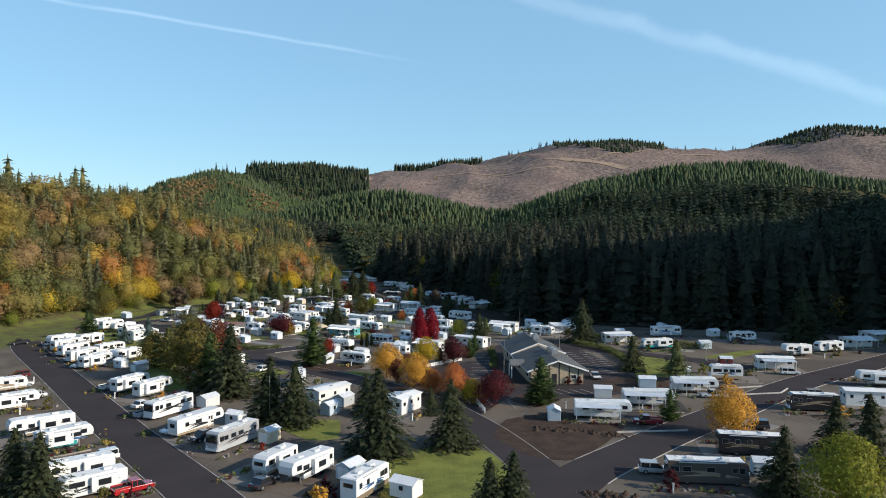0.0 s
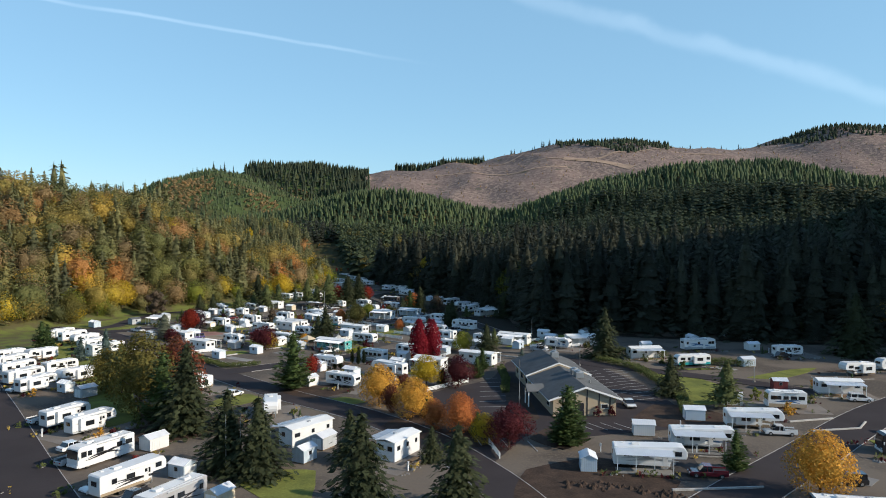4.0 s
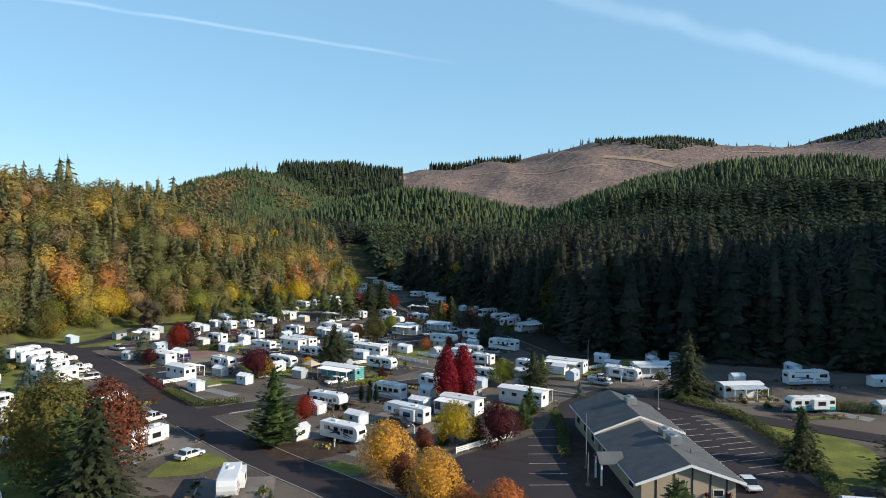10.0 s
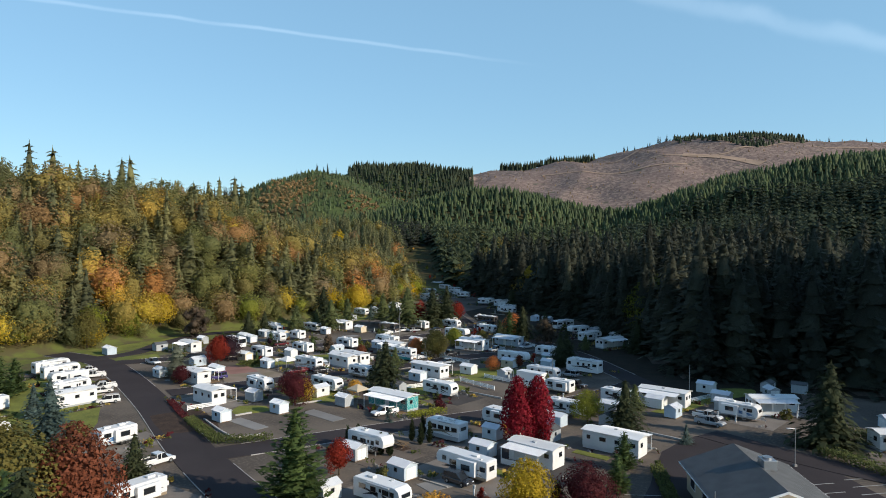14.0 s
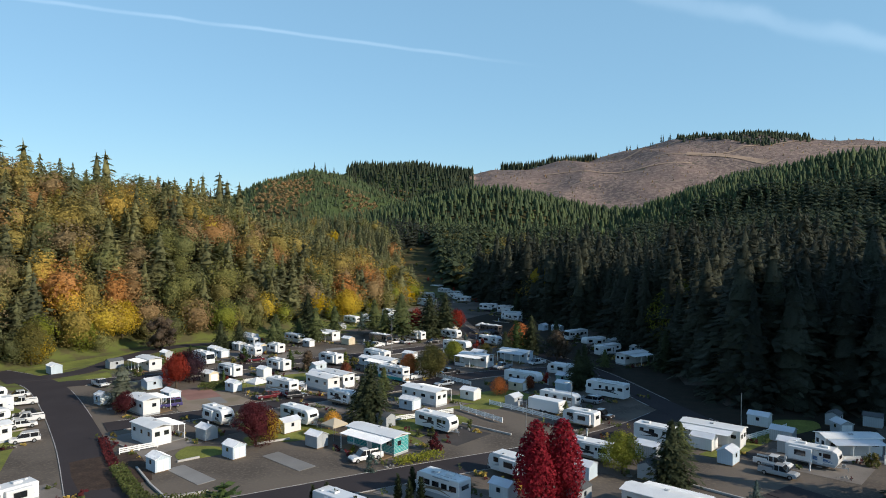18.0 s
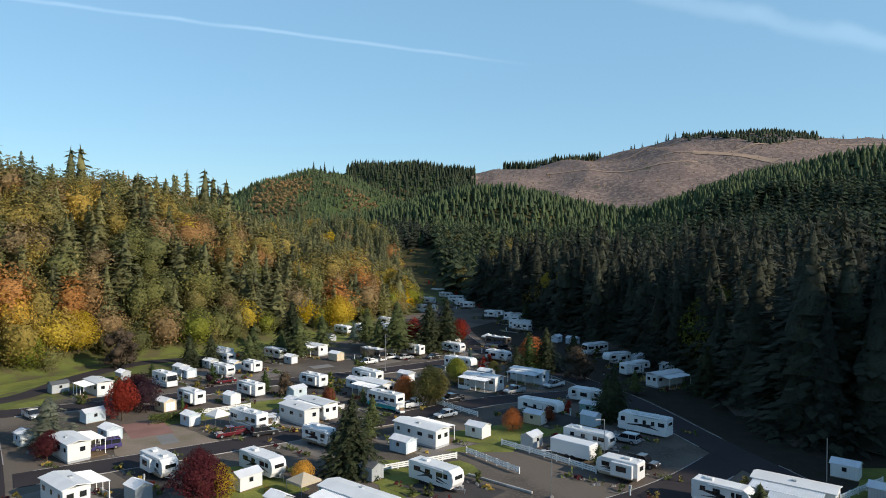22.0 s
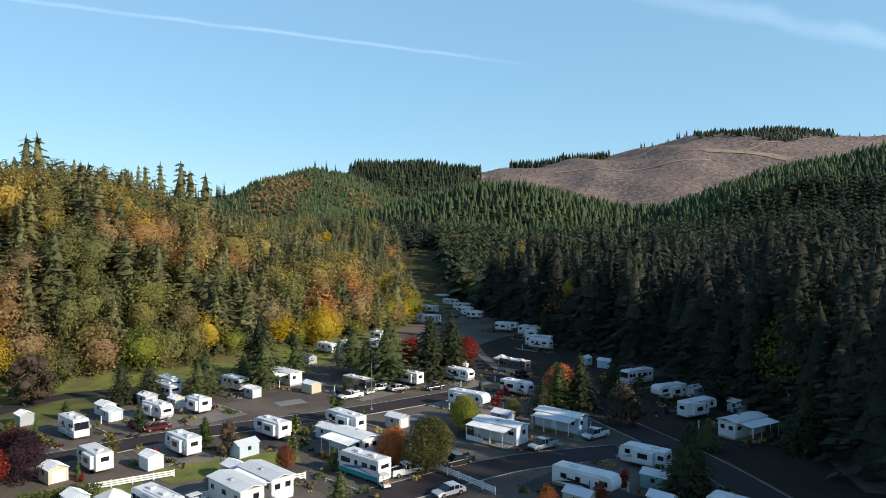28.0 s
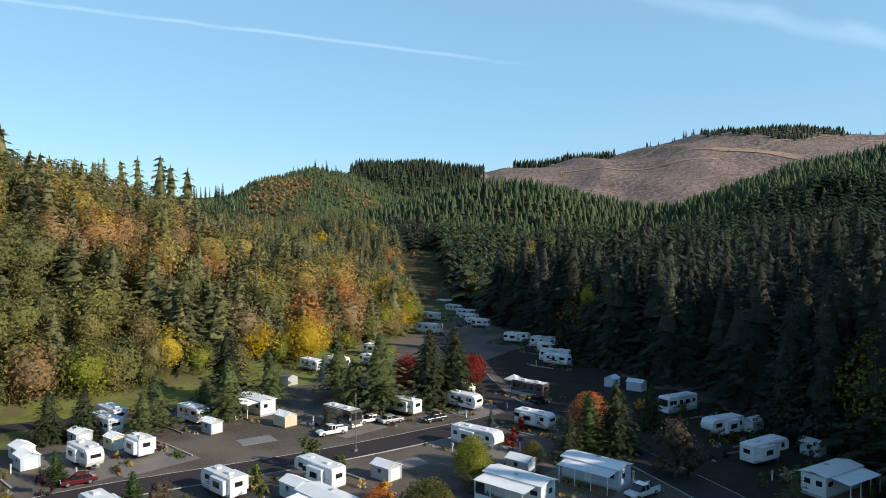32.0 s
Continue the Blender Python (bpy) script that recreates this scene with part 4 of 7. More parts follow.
# car park round the clubhouse
sheet("pavement", [(4, 108), (12, 124), (20, 123), (27, 125), (36, 128), (39.5, 141), (38.5, 157), (34, 177), (22, 190), (14, 180), (9, 162), (-3, 150), (-9, 139), (-3, 124)], 0.045, ASPHALT, "dark asphalt car park round the clubhouse", "pavement")
for rank, pts in enumerate(([(-7, 89), (-2, 95), (3.6, 96.5), (7.0, 91.5), (9.5, 84), (7, 77), (-6, 76)],
            [(-106, 203), (-103, 213), (-89, 205), (-72, 180), (-58, 150), (-49, 132), (-53, 126), (-66, 149), (-84, 172)],
            [(41.6, 173), (46.1, 172.3), (51.2, 165.1), (54, 156), (51, 147), (46.1, 142), (42.8, 143), (44.2, 156)],
            [(-42, 198), (-36, 204), (-48, 210), (-53, 205)], [(-27, 206), (-17, 213), (-20, 217), (-31, 210)],
            [(-18, 225), (-8, 233), (-13, 237), (-24, 229)], 
            [(-58, 236), (-46, 246), (-50, 250), (-63, 240)], [(-68, 226), (-60, 233), (-64, 237), (-73, 230)],
            [(-110, 232), (-106, 262), (-98, 276), (-80, 300), (-84, 330), (-92, 315), (-106, 268), (-118, 240)],
            [(-78, 300), (-62, 318), (-56, 345), (-66, 380), (-80, 345), (-84, 318)],
            [(-22, 138), (-14, 143), (-18, 147), (-26, 142)],
            [(-22.7, 220.8), (-11.9, 229.4), (-5.3, 236.8), (-2.1, 237.3), (-6.7, 231.8), (-10.8, 227.9), (-13.5, 221.7)],
            [(-30.7, 214.7), (-28.0, 215.8), (-26.0, 211.6), (-26.5, 206.1), (-22.5, 201.2), (-22.9, 199.5), (-27.2, 203.5)],
            [(-18.2, 226.3), (-12.7, 232.4), (-10.1, 231.7), (-16.0, 223.7)],
            [(-48.5, 199.1), (-45.0, 201.5), (-43.9, 198.1), (-46.6, 195.4)],
            [(-57.1, 241.4), (-53.4, 245.3), (-49.2, 246.0), (-53.0, 240.9)],
            [(-24.9, 104.0), (-22.1, 108.4), (-16.2, 108.4), (-15.2, 99.0), (-19.2, 98.1)],
            [(62, 164.5), (67.8, 163), (77, 169.5), (82, 175), (75, 173)], [(-40.5, 139.5), (-35.2, 141), (-32.8, 145.4), (-36.4, 149), (-40.5, 145.5)],
            [(15.5, 202.1), (19.4, 201), (27.9, 211), (36.9, 218.6), (37.3, 223), (31.4, 222.5), (28.2, 215.8), (21.9, 208.9)], [(-54.3, 189.9), (-52.1, 188.2), (-48.3, 191.5), (-50.1, 194.5), (-54.6, 193.8)],
            [(-98, 227.9), (-92, 227.4), (-93, 233), (-98.3, 238.8), (-100.6, 232.7)])):
    sheet("lawn", pts, 0.0262 + 0.0008 * rank, GRASS, "mown green lawn between the caravan lots", "lawn")
for pts in ([(7.5, 100), (10, 109), (20, 114), (28, 105), (18, 90), (12, 91)], [(-10, 128), (-4, 139), (4, 134), (9, 124), (5, 118), (-2, 120)],
            [(-31, 151), (-22, 157), (-17, 152), (-24, 145)], [(29, 131), (36, 142), (43, 140), (46, 133), (38, 126)],
            [(11, 131), (11, 158), (14.5, 158), (15, 133)], [(12, 122), (16, 128), (21, 122), (16, 117)],
            [(-42, 118), (-30, 128), (-36, 134), (-50, 124)], [(-58, 176), (-52, 181), (-60, 190), (-66, 185)]):
    sheet("planting_bed", pts, 0.058, MULCH, "planting bed of dark brown bark mulch", "planting bed")
for x, y, a, l, w in ((-38.4, 190.2, 146, 8.5, 2.6), (-48.4, 183.4, 147, 8, 2.4), (-59.5, 276, 43, 5, 3.2), (-36.5, 269.5, 43, 6, 3), (-63.2, 219.3, 133, 5, 2.4),
                      (-14, 163, 43, 6, 3), (48, 108, 133, 9, 3.2), (-49.5, 152, 43, 7, 4), (60, 175, 133, 8, 3), (-60, 184.5, 133, 8, 3.5), (25, 109, 43, 10, 3)):
    ob = structure("concrete_pad", Solid().box(-l / 2, l / 2, -w / 2, w / 2, 0.0, 0.055, 0.01).done("concrete_pad", CONCRETE), "worn pale concrete parking pad on a gravel lot", "pad")
    ob.matrix_world = pose(x, y, 0, 0, 0, a)
# sheets coloured dark to stand for shade beside the wood, over lots and verges
SHADE_GROUND = mat("painted_shade_ground", (0.040, 0.031, 0.023), 0.95, var=0.5, scale=1.5, fine=3.0, bump=0.6, other=(0.028, 0.026, 0.018))
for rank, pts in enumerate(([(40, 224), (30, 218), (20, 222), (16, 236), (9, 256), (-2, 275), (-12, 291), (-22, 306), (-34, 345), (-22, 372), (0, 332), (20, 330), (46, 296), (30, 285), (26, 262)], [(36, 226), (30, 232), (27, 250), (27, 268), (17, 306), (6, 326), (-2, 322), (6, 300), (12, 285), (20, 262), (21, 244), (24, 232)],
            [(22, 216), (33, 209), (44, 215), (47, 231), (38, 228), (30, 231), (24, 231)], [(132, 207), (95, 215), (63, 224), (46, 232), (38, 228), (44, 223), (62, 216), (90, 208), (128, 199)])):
    sheet("forest_floor", pts, 0.0245 + 0.0045 * rank, SHADE_GROUND, "ground darkened to stand for shade along the edge of the wood", "ground")
ob = structure("paved_pad", Solid().box(-4.5, 4.5, -3.0, 3.0, 0.0, 0.056, 0.01).done("paved_pad", mat("pink_pavers", (0.30, 0.165, 0.135), 0.85, var=0.2, scale=1.0, fine=5)), "pad of faded pink paving on a lot", "pad")
ob.matrix_world = pose(-69.2, 223.7, 0, 0, 0, 133)
sheet("gravel_lot", [(-71.5, 220), (-66.2, 226), (-61.2, 223.3), (-54.6, 219.2), (-55.8, 216.8), (-58.4, 214), (-61.5, 211.3), (-66.0, 211.3)], 0.0525,
      mat("buff_gravel", (0.270, 0.212, 0.165), 0.95, var=0.22, scale=0.8, fine=7, bump=0.3, other=(0.200, 0.165, 0.112)), "empty lot of pale buff gravel", "lot")
# bay lines of the car park
BAY = Solid().box(-2.4, 2.4, -0.06, 0.06, 0.0, 0.012).done("bay_line", LINE)
for x0, y0, x1, y1, n, a in ((36.5, 173, 36.2, 146, 12, 20), (30.3, 170, 31.5, 150, 8, 20), (21, 128.5, 27.5, 128.2, 4, 120), (8, 140, 9.5, 163, 7, 5), (4.5, 121, 12, 118.5, 3, 100)):
    for i in range(n):
        u = i / (n - 1)
        ob = structure("bay_line", BAY, "worn white painted parking bay line", "road marking")
        ob.matrix_world = pose(x0 + (x1 - x0) * u, y0 + (y1 - y0) * u, 0.048, 0, 0, a)


# ---- caravans and motorhomes ----
CACHE = {}


def wheel_parts(parts, x, y, r=0.36, w=0.24):
    side = 1 if y > 0 else -1
    tyre = Solid().tube((0, -w / 2, 0), (0, w / 2, 0), r, n=16).done("tyre", RUBBER)
    if r == 0.36:
        tyre.transform(Matrix.Translation((x, y, r)))
        parts.append(("wheel", tyre, "black rubber tyre", None))
        return
    rim = Solid().tube((0, -w / 2 - 0.01, 0), (0, w / 2 + 0.01, 0), r * 0.58, n=12).done("rim", STEEL)
    for me in (tyre, rim):
        me.transform(Matrix.Translation((x, y, r)))
    parts.append(("wheel", tyre, "black rubber tyre", None))
    parts.append(("rim", rim, "steel wheel rim", len(parts) - 1))


FINE = [True]


def window_parts(parts, x, z, w, h, y, axis="y"):
    """A dark window with a thin frame on a side wall (y outward) or on an end wall."""
    s = 1 if y > 0 else -1
    if axis == "y":
        fr = Solid().box(x - w / 2 - 0.05, x + w / 2 + 0.05, y - 0.01, y + 0.012 * s, z - h / 2 - 0.05, z + h / 2 + 0.05, 0.0).done("window_frame", STEEL)
        gl = Solid().box(x - w / 2, x + w / 2, y - 0.01, y + 0.022 * s, z - h / 2, z + h / 2).done("pane", GLASS)
    else:
        fr = Solid().box(y - 0.01, y + 0.012 * s, x - w / 2 - 0.05, x + w / 2 + 0.05, z - h / 2 - 0.05, z + h / 2 + 0.05).done("window_frame", STEEL)
        gl = Solid().box(y - 0.01, y + 0.022 * s, x - w / 2, x + w / 2, z - h / 2, z + h / 2).done("pane", GLASS)
    if not FINE[0]:
        parts.append(("window", gl, "dark tinted glass", None))
        return
    parts.append(("window", fr, "", None))
    parts.append(("pane", gl, "dark tinted glass", len(parts) - 1))


def swoosh(parts, L, y, material, z0, rnd):
    """Curved stripes painted along a side wall, a hair proud of it."""
    s = 1 if y > 0 else -1
    v, f = [], []
    for k in range(3):
        zs, amp, th = z0 + k * 0.26, rnd.uniform(0.25, 0.6), rnd.uniform(0.07, 0.16)
        xa, xb = -L * rnd.uniform(0.25, 0.45), L * rnd.uniform(0.25, 0.42)
        base = len(v)
        for i in range(15):
            u = i / 14
            x = xa + (xb - xa) * u
            z = zs + amp * math.sin(u * 2.6 + k) - 0.2
            t = th * math.sin(math.pi * u) + 0.015
            v += [(x, y + 0.009 * s, z - t), (x, y + 0.009 * s, z + t)]
        for i in range(14):
            a = base + 2 * i
            f.append((a, a + 2, a + 3, a + 1) if s < 0 else (a, a + 1, a + 3, a + 2))
    parts.append(("painted_stripe", mesh("painted_stripe", v, f, material), "curved painted stripes", None))


def roof_kit(parts, L, top, rnd, units=2):
    for i in range(units):
        x = L * (-0.22 + 0.42 * i) + rnd.uniform(-0.4, 0.4)
        parts.append(("air_conditioner", Solid().box(x - 0.55, x + 0.55, -0.38, 0.38, top - 0.01, top + 0.27, 0.08).done("air_conditioner", ROOF_W), "white roof air-conditioner housing", None))
    for i in range(2 if FINE[0] else 1):
        x = L * (-0.35 + 0.5 * i) + rnd.uniform(-0.3, 0.3)
        y = rnd.choice((-0.6, 0.6))
        parts.append(("roof_vent", Solid().box(x - 0.2, x + 0.2, y - 0.2, y + 0.2, top - 0.01, top + 0.11, 0.03).done("roof_vent", GREY if i else ROOF_W), "", None))


def caravan_parts(L, style, fifth, v):
    rnd = random.Random(f"{L}{style}{fifth}{v}")
    parts, w = [], 1.22
    low, top = 0.62, 3.15 if fifth else 2.95
    f, b = L / 2, -L / 2
    if fifth:
        prof = [(b, low), (b - 0.04, low + 0.5), (b - 0.04, top - 0.15), (b + 0.12, top), (f - 1.2, top + 0.22), (f - 0.45, top + 0.12), (f - 0.05, top - 0.45), (f, 2.1), (f - 0.15, 1.62), (f - 2.2, 1.55), (f - 2.45, low)]
    else:
        prof = [(b, low), (b - 0.03, top - 0.15), (b + 0.12, top), (f - 0.8, top), (f - 0.2, top - 0.35), (f + 0.02, top - 1.1), (f - 0.08, low + 0.5), (f - 0.4, low)]
    parts.append(("body", Solid().prism(prof, -w, w, 0.07).done("body", WHITE), "white fibreglass body", None))
    t2 = top + 0.012
    parts.append(("roof", Solid().box(b + 0.2, f - 1.4, -w + 0.1, w - 0.1, top - 0.02, t2).done("roof", ROOF_W), "", None))
    skirt = STRIPE_T if v % 3 == 0 else GREY if v % 3 == 1 else WHITE
    if style == "teal":
        skirt = TEAL
    parts.append(("skirt", Solid().box(b + 0.05, f - (2.5 if fifth else 0.45), -w - 0.012, w + 0.012, low - 0.10, low + (0.55 if style == "teal" else 0.30), 0.02).done("skirt", skirt), "", None))
    for s in (-1, 1):
        if s > 0 or v % 2:
            x = rnd.uniform(-0.22, -0.02) * L
            k = len(parts)
            parts.append(("slide_out", Solid().box(x - 1.6, x + 1.6, s * w - 0.05 * s, s * (w + 0.62), low + 0.25, top - 0.25, 0.04).done("slide_out", WHITE) if s > 0 else Solid().box(x - 1.6, x + 1.6, -w - 0.62, -w + 0.05, low + 0.25, top - 0.25, 0.04).done("slide_out", WHITE), "white slide-out room", None))
            window_parts(parts, x, 1.95, 1.5, 0.75, s * (w + 0.62))
            xs = (x + 2.7, x - 2.5, f - 1.5)
        else:
            xs = (-0.30 * L, -0.06 * L, 0.20 * L, f - 1.3)
        for i, x in enumerate(xs):
            if b + 0.6 < x < f - 0.6:
                window_parts(parts, x, 2.05 if x < f - 2.0 or not fifth else 2.35, rnd.choice((0.7, 0.9, 1.2)), 0.62, s * w)
        if s < 0:
            x = rnd.uniform(0.05, 0.2) * L
            parts.append(("door", Solid().box(x - 0.36, x + 0.36, -w - 0.03, -w + 0.01, low + 0.12, low + 2.0, 0.02).done("door", WHITE), "white entry door", None))
            if FINE[0]:
                parts.append(("handle", Solid().box(x + 0.22, x + 0.28, -w - 0.06, -w - 0.02, low + 0.95, low + 1.1).done("handle", STRIPE_D), "", len(parts) - 1))
                parts.append(("door_window", Solid().box(x - 0.2, x + 0.2, -w - 0.036, -w, low + 1.3, low + 1.75).done("door_window", GLASS), "", len(parts) - 2))
            parts.append(("awning", Solid().tube((x - 2.4, -w - 0.12, top - 0.22), (x + 1.6, -w - 0.12, top - 0.22), 0.09).done("awning", GREY if v % 2 else WHITE), "rolled awning", None))
            if FINE[0]:
                parts.append(("step", Solid().box(x - 0.35, x + 0.35, -w - 0.5, -w - 0.05, 0.32, 0.38).done("step", STEEL), "", None))
        if style != "plain":
            swoosh(parts, L, s * w, STRIPE_D if style in ("swirl", "silver") else (STRIPE_T, STRIPE_B, GREY)[v % 3], 1.25, rnd)
    window_parts(parts, 0.0, 2.1, 1.1, 0.6, b - 0.04, "x")
    if not fifth:
        window_parts(parts, 0.0, 2.0, 1.5, 0.5, f + 0.0, "x")
        parts.append(("hitch", Solid().tube((f - 0.3, -0.7, 0.55), (f + 1.1, 0, 0.5), 0.06).tube((f - 0.3, 0.7, 0.55), (f + 1.1, 0, 0.5), 0.06).tube((f + 1.0, 0, 0.0), (f + 1.0, 0, 0.6), 0.05).box(f + 0.2, f + 0.7, -0.25, 0.25, 0.55, 1.0, 0.05).done("hitch", STEEL), "steel drawbar with gas bottle cover", None))
    else:
        for y in (-0.82, 0.82):
            parts.append(("landing_leg", Solid().box(f - 2.2, f - 2.05, y - 0.08, y + 0.08, 0, 1.6).done("landing_leg", STEEL), "", None))
    for y in (-w + 0.16, w - 0.16):
        for x in (-0.16 * L - 0.42, -0.16 * L + 0.42):
            wheel_parts(parts, x, y)
    roof_kit(parts, L, t2, rnd, 1 + v % 2)
    if style == "awning":
        # a ribbed metal awning on posts along the entry side
        n, y1 = int(L * 0.78 / 0.3), -w - 2.5
        sheet_ = Solid().prism(ribbed(b + 0.1, b + 0.1 + n * 0.3, n, 0, 0, 0.03, 0.05), -1.3, 1.3)
        bmesh.ops.transform(sheet_.bm, matrix=Matrix.Translation((0, (y1 - w) / 2, 2.78)) @ Matrix.Rotation(0.10, 4, "X"), verts=sheet_.bm.verts)
        parts.append(("awning_roof", sheet_.done("awning_roof", ROOF_M), "ribbed white metal awning roof", None))
        for i in range(4):
            x = b + 0.3 + (n * 0.3 - 0.4) * i / 3
            parts.append(("post", Solid().box(x - 0.05, x + 0.05, y1 + 0.05, y1 + 0.15, 0, 2.64).done("post", TRIM), "white post", None))
        parts.append(("porch_floor", Solid().box(b + 0.2, b + n * 0.3, y1, -w - 0.1, 0.0, 0.10).done("porch_floor", CONCRETE), "", None))
    return parts


def trailer(x, y, a, L=9.0, style="", flip=None):
    v = int(abs(x * 7.3 + y * 3.1)) % 4
    fifth = L >= 7.9 and (v != 2 or style == "awning")
    style = style or ("", "swirl", "swirl", "")[int(abs(x * 3.7 + y)) % 4]
    FINE[0] = y < 205
    key = (*("caravan", L, style, fifth, v), FINE[0])
    if key not in CACHE:
        CACHE[key] = caravan_parts(L, style, fifth, v)
    if flip if flip is not None else int(abs(x * 1.9 + y * 5.3)) % 2:
        a += 180
    word = {"swirl": "with dark swirls", "teal": "with a teal lower band", "plain": "with plain white sides", "awning": "beside a ribbed metal awning"}.get(style, "with pale striped sides")
    size = "long " if L >= 9 else "short " if L <= 6.5 else ""
    place("fifth_wheel_trailer" if fifth else "travel_trailer", CACHE[key], pose(x, y, 0.05, 0, 0, a),
          f"{size}white {'fifth-wheel' if fifth else 'travel'} trailer {word} on gravel", "caravan", "caravans on the lots")


def motorhome_parts(L, style, v):
    rnd = random.Random(f"m{L}{style}{v}")
    parts, w, low, top = [], 1.25, 0.42, 3.25
    f, b = L / 2, -L / 2
    body = {"dark": mat("bronze_coach_paint", (0.10, 0.085, 0.075), 0.25, var=0.06, coat=0.5), "black": mat("black_coach_paint", (0.022, 0.022, 0.026), 0.2, var=0.06, coat=0.5), "silver": mat("silver_coach_paint", (0.36, 0.36, 0.37), 0.3, var=0.06, coat=0.4)}.get(style, WHITE)
    prof = [(b, low), (b - 0.02, top - 0.12), (b + 0.12, top), (f - 0.5, top), (f - 0.12, top - 0.25), (f + 0.02, 1.5), (f, low)]
    parts.append(("body", Solid().prism(prof, -w, w, 0.07).done("body", body), "", None))
    parts.append(("roof", Solid().box(b + 0.15, f - 0.6, -w + 0.08, w - 0.08, top - 0.02, top + 0.015).done("roof", ROOF_W), "white rubber roof", None))
    shield = Solid().prism([(f - 0.10, top - 0.45), (f + 0.035, 1.62), (f + 0.055, 1.62), (f - 0.075, top - 0.45)], -w + 0.12, w - 0.12).done("windscreen", GLASS)
    parts.append(("windscreen", shield, "wide dark windscreen", None))
    parts.append(("bumper", Solid().box(f - 0.1, f + 0.12, -w + 0.05, w - 0.05, 0.4, 0.75, 0.04).done("bumper", WHITE), "", None))
    for y in (-0.9, 0.9):
        parts.append(("headlight", Solid().box(f - 0.02, f + 0.06, y - 0.2, y + 0.2, 0.85, 1.05, 0.02).done("headlight", mat("lamp_glass", (0.7, 0.72, 0.75), 0.1, var=0.05)), "", None))
        parts.append(("mirror", Solid().tube((f - 0.2, y * 1.36, 1.9), (f - 0.1, y * 1.62, 1.9), 0.025).box(f - 0.2, f - 0.05, y * 1.62 - 0.06, y * 1.62 + 0.06, 1.65, 2.1, 0.02).done("mirror", WHITE), "", None))
    band = TEAL if style == "teal" else STRIPE_T if v % 2 else STRIPE_B
    parts.append(("lower_panel", Solid().box(b + 0.05, f - 0.2, -w - 0.012, w + 0.012, low - 0.1, 1.0, 0.02).done("lower_panel", band if style in ("teal", "") and v % 3 else GREY if v % 3 == 0 else body), "", None))
    for s in (-1, 1):
        xs = np.linspace(b + 1.0, f - 1.9, max(4, int(L / 1.7)))
        for i, x in enumerate(xs):
            if s < 0 and i == len(xs) - 2:
                parts.append(("door", Solid().box(x - 0.36, x + 0.36, -w - 0.03, -w, low + 0.1, 2.5, 0.02).done("door", body), "entry door", None))
                parts.append(("handle", Solid().box(x + 0.2, x + 0.27, -w - 0.06, -w - 0.02, 1.3, 1.45).done("handle", STRIPE_D), "", len(parts) - 1))
                continue
            if rnd.random() < 0.8:
                window_parts(parts, x, 2.15, rnd.choice((0.6, 0.9, 1.1)), 0.65, s * w)
        window_parts(parts, f - 0.95, 2.15, 0.8, 0.75, s * w)
        swoosh(parts, L, s * w, STRIPE_D if style in ("swirl", "silver") else (STRIPE_T, STRIPE_B)[v % 2], 1.3, rnd)
        parts.append(("awning", Solid().tube((b + 1.5, s * (w + 0.1), top - 0.16), (f - 3.0, s * (w + 0.1), top - 0.16), 0.08).done("awning", GREY), "rolled awning", None))
    for y in (-w + 0.15, w - 0.15):
        for x in (f - 1.6, b + 2.6):
            wheel_parts(parts, x, y, 0.46, 0.28)
    window_parts(parts, 0.0, 2.3, 1.4, 0.5, b - 0.02, "x")
    roof_kit(parts, L, top + 0.015, rnd, 2)
    parts.append(("roof_rail", Solid().tube((b + 0.6, -0.9, top + 0.08), (f - 2.5, -0.9, top + 0.08), 0.03).tube((b + 0.6, 0.9, top + 0.08), (f - 2.5, 0.9, top + 0.08), 0.03).done("roof_rail", STEEL), "", None))
    return parts


def motorhome(x, y, a, L=9.0, style="", flip=None):
    v = int(abs(x * 5.1 + y * 2.7)) % 4
    FINE[0] = y < 205
    key = (*("motorhome", L, style, v), FINE[0])
    if key not in CACHE:
        CACHE[key] = motorhome_parts(L, style, v)
    if flip if flip is not None else int(abs(x + y * 1.3)) % 2:
        a += 180
    word = {"swirl": "white motorhome with dark swirling paint", "dark": "dark bronze motorhome with a white roof", "black": "black motorhome with a white roof", "silver": "silver grey motorhome with dark stripes", "teal": "white motorhome with a teal band"}.get(style, "white motorhome with striped sides")
    place("motorhome", CACHE[key], pose(x, y, 0.05, 0, 0, a), f"{word} parked on a lot", "motorhome", "motorhomes on the lots")


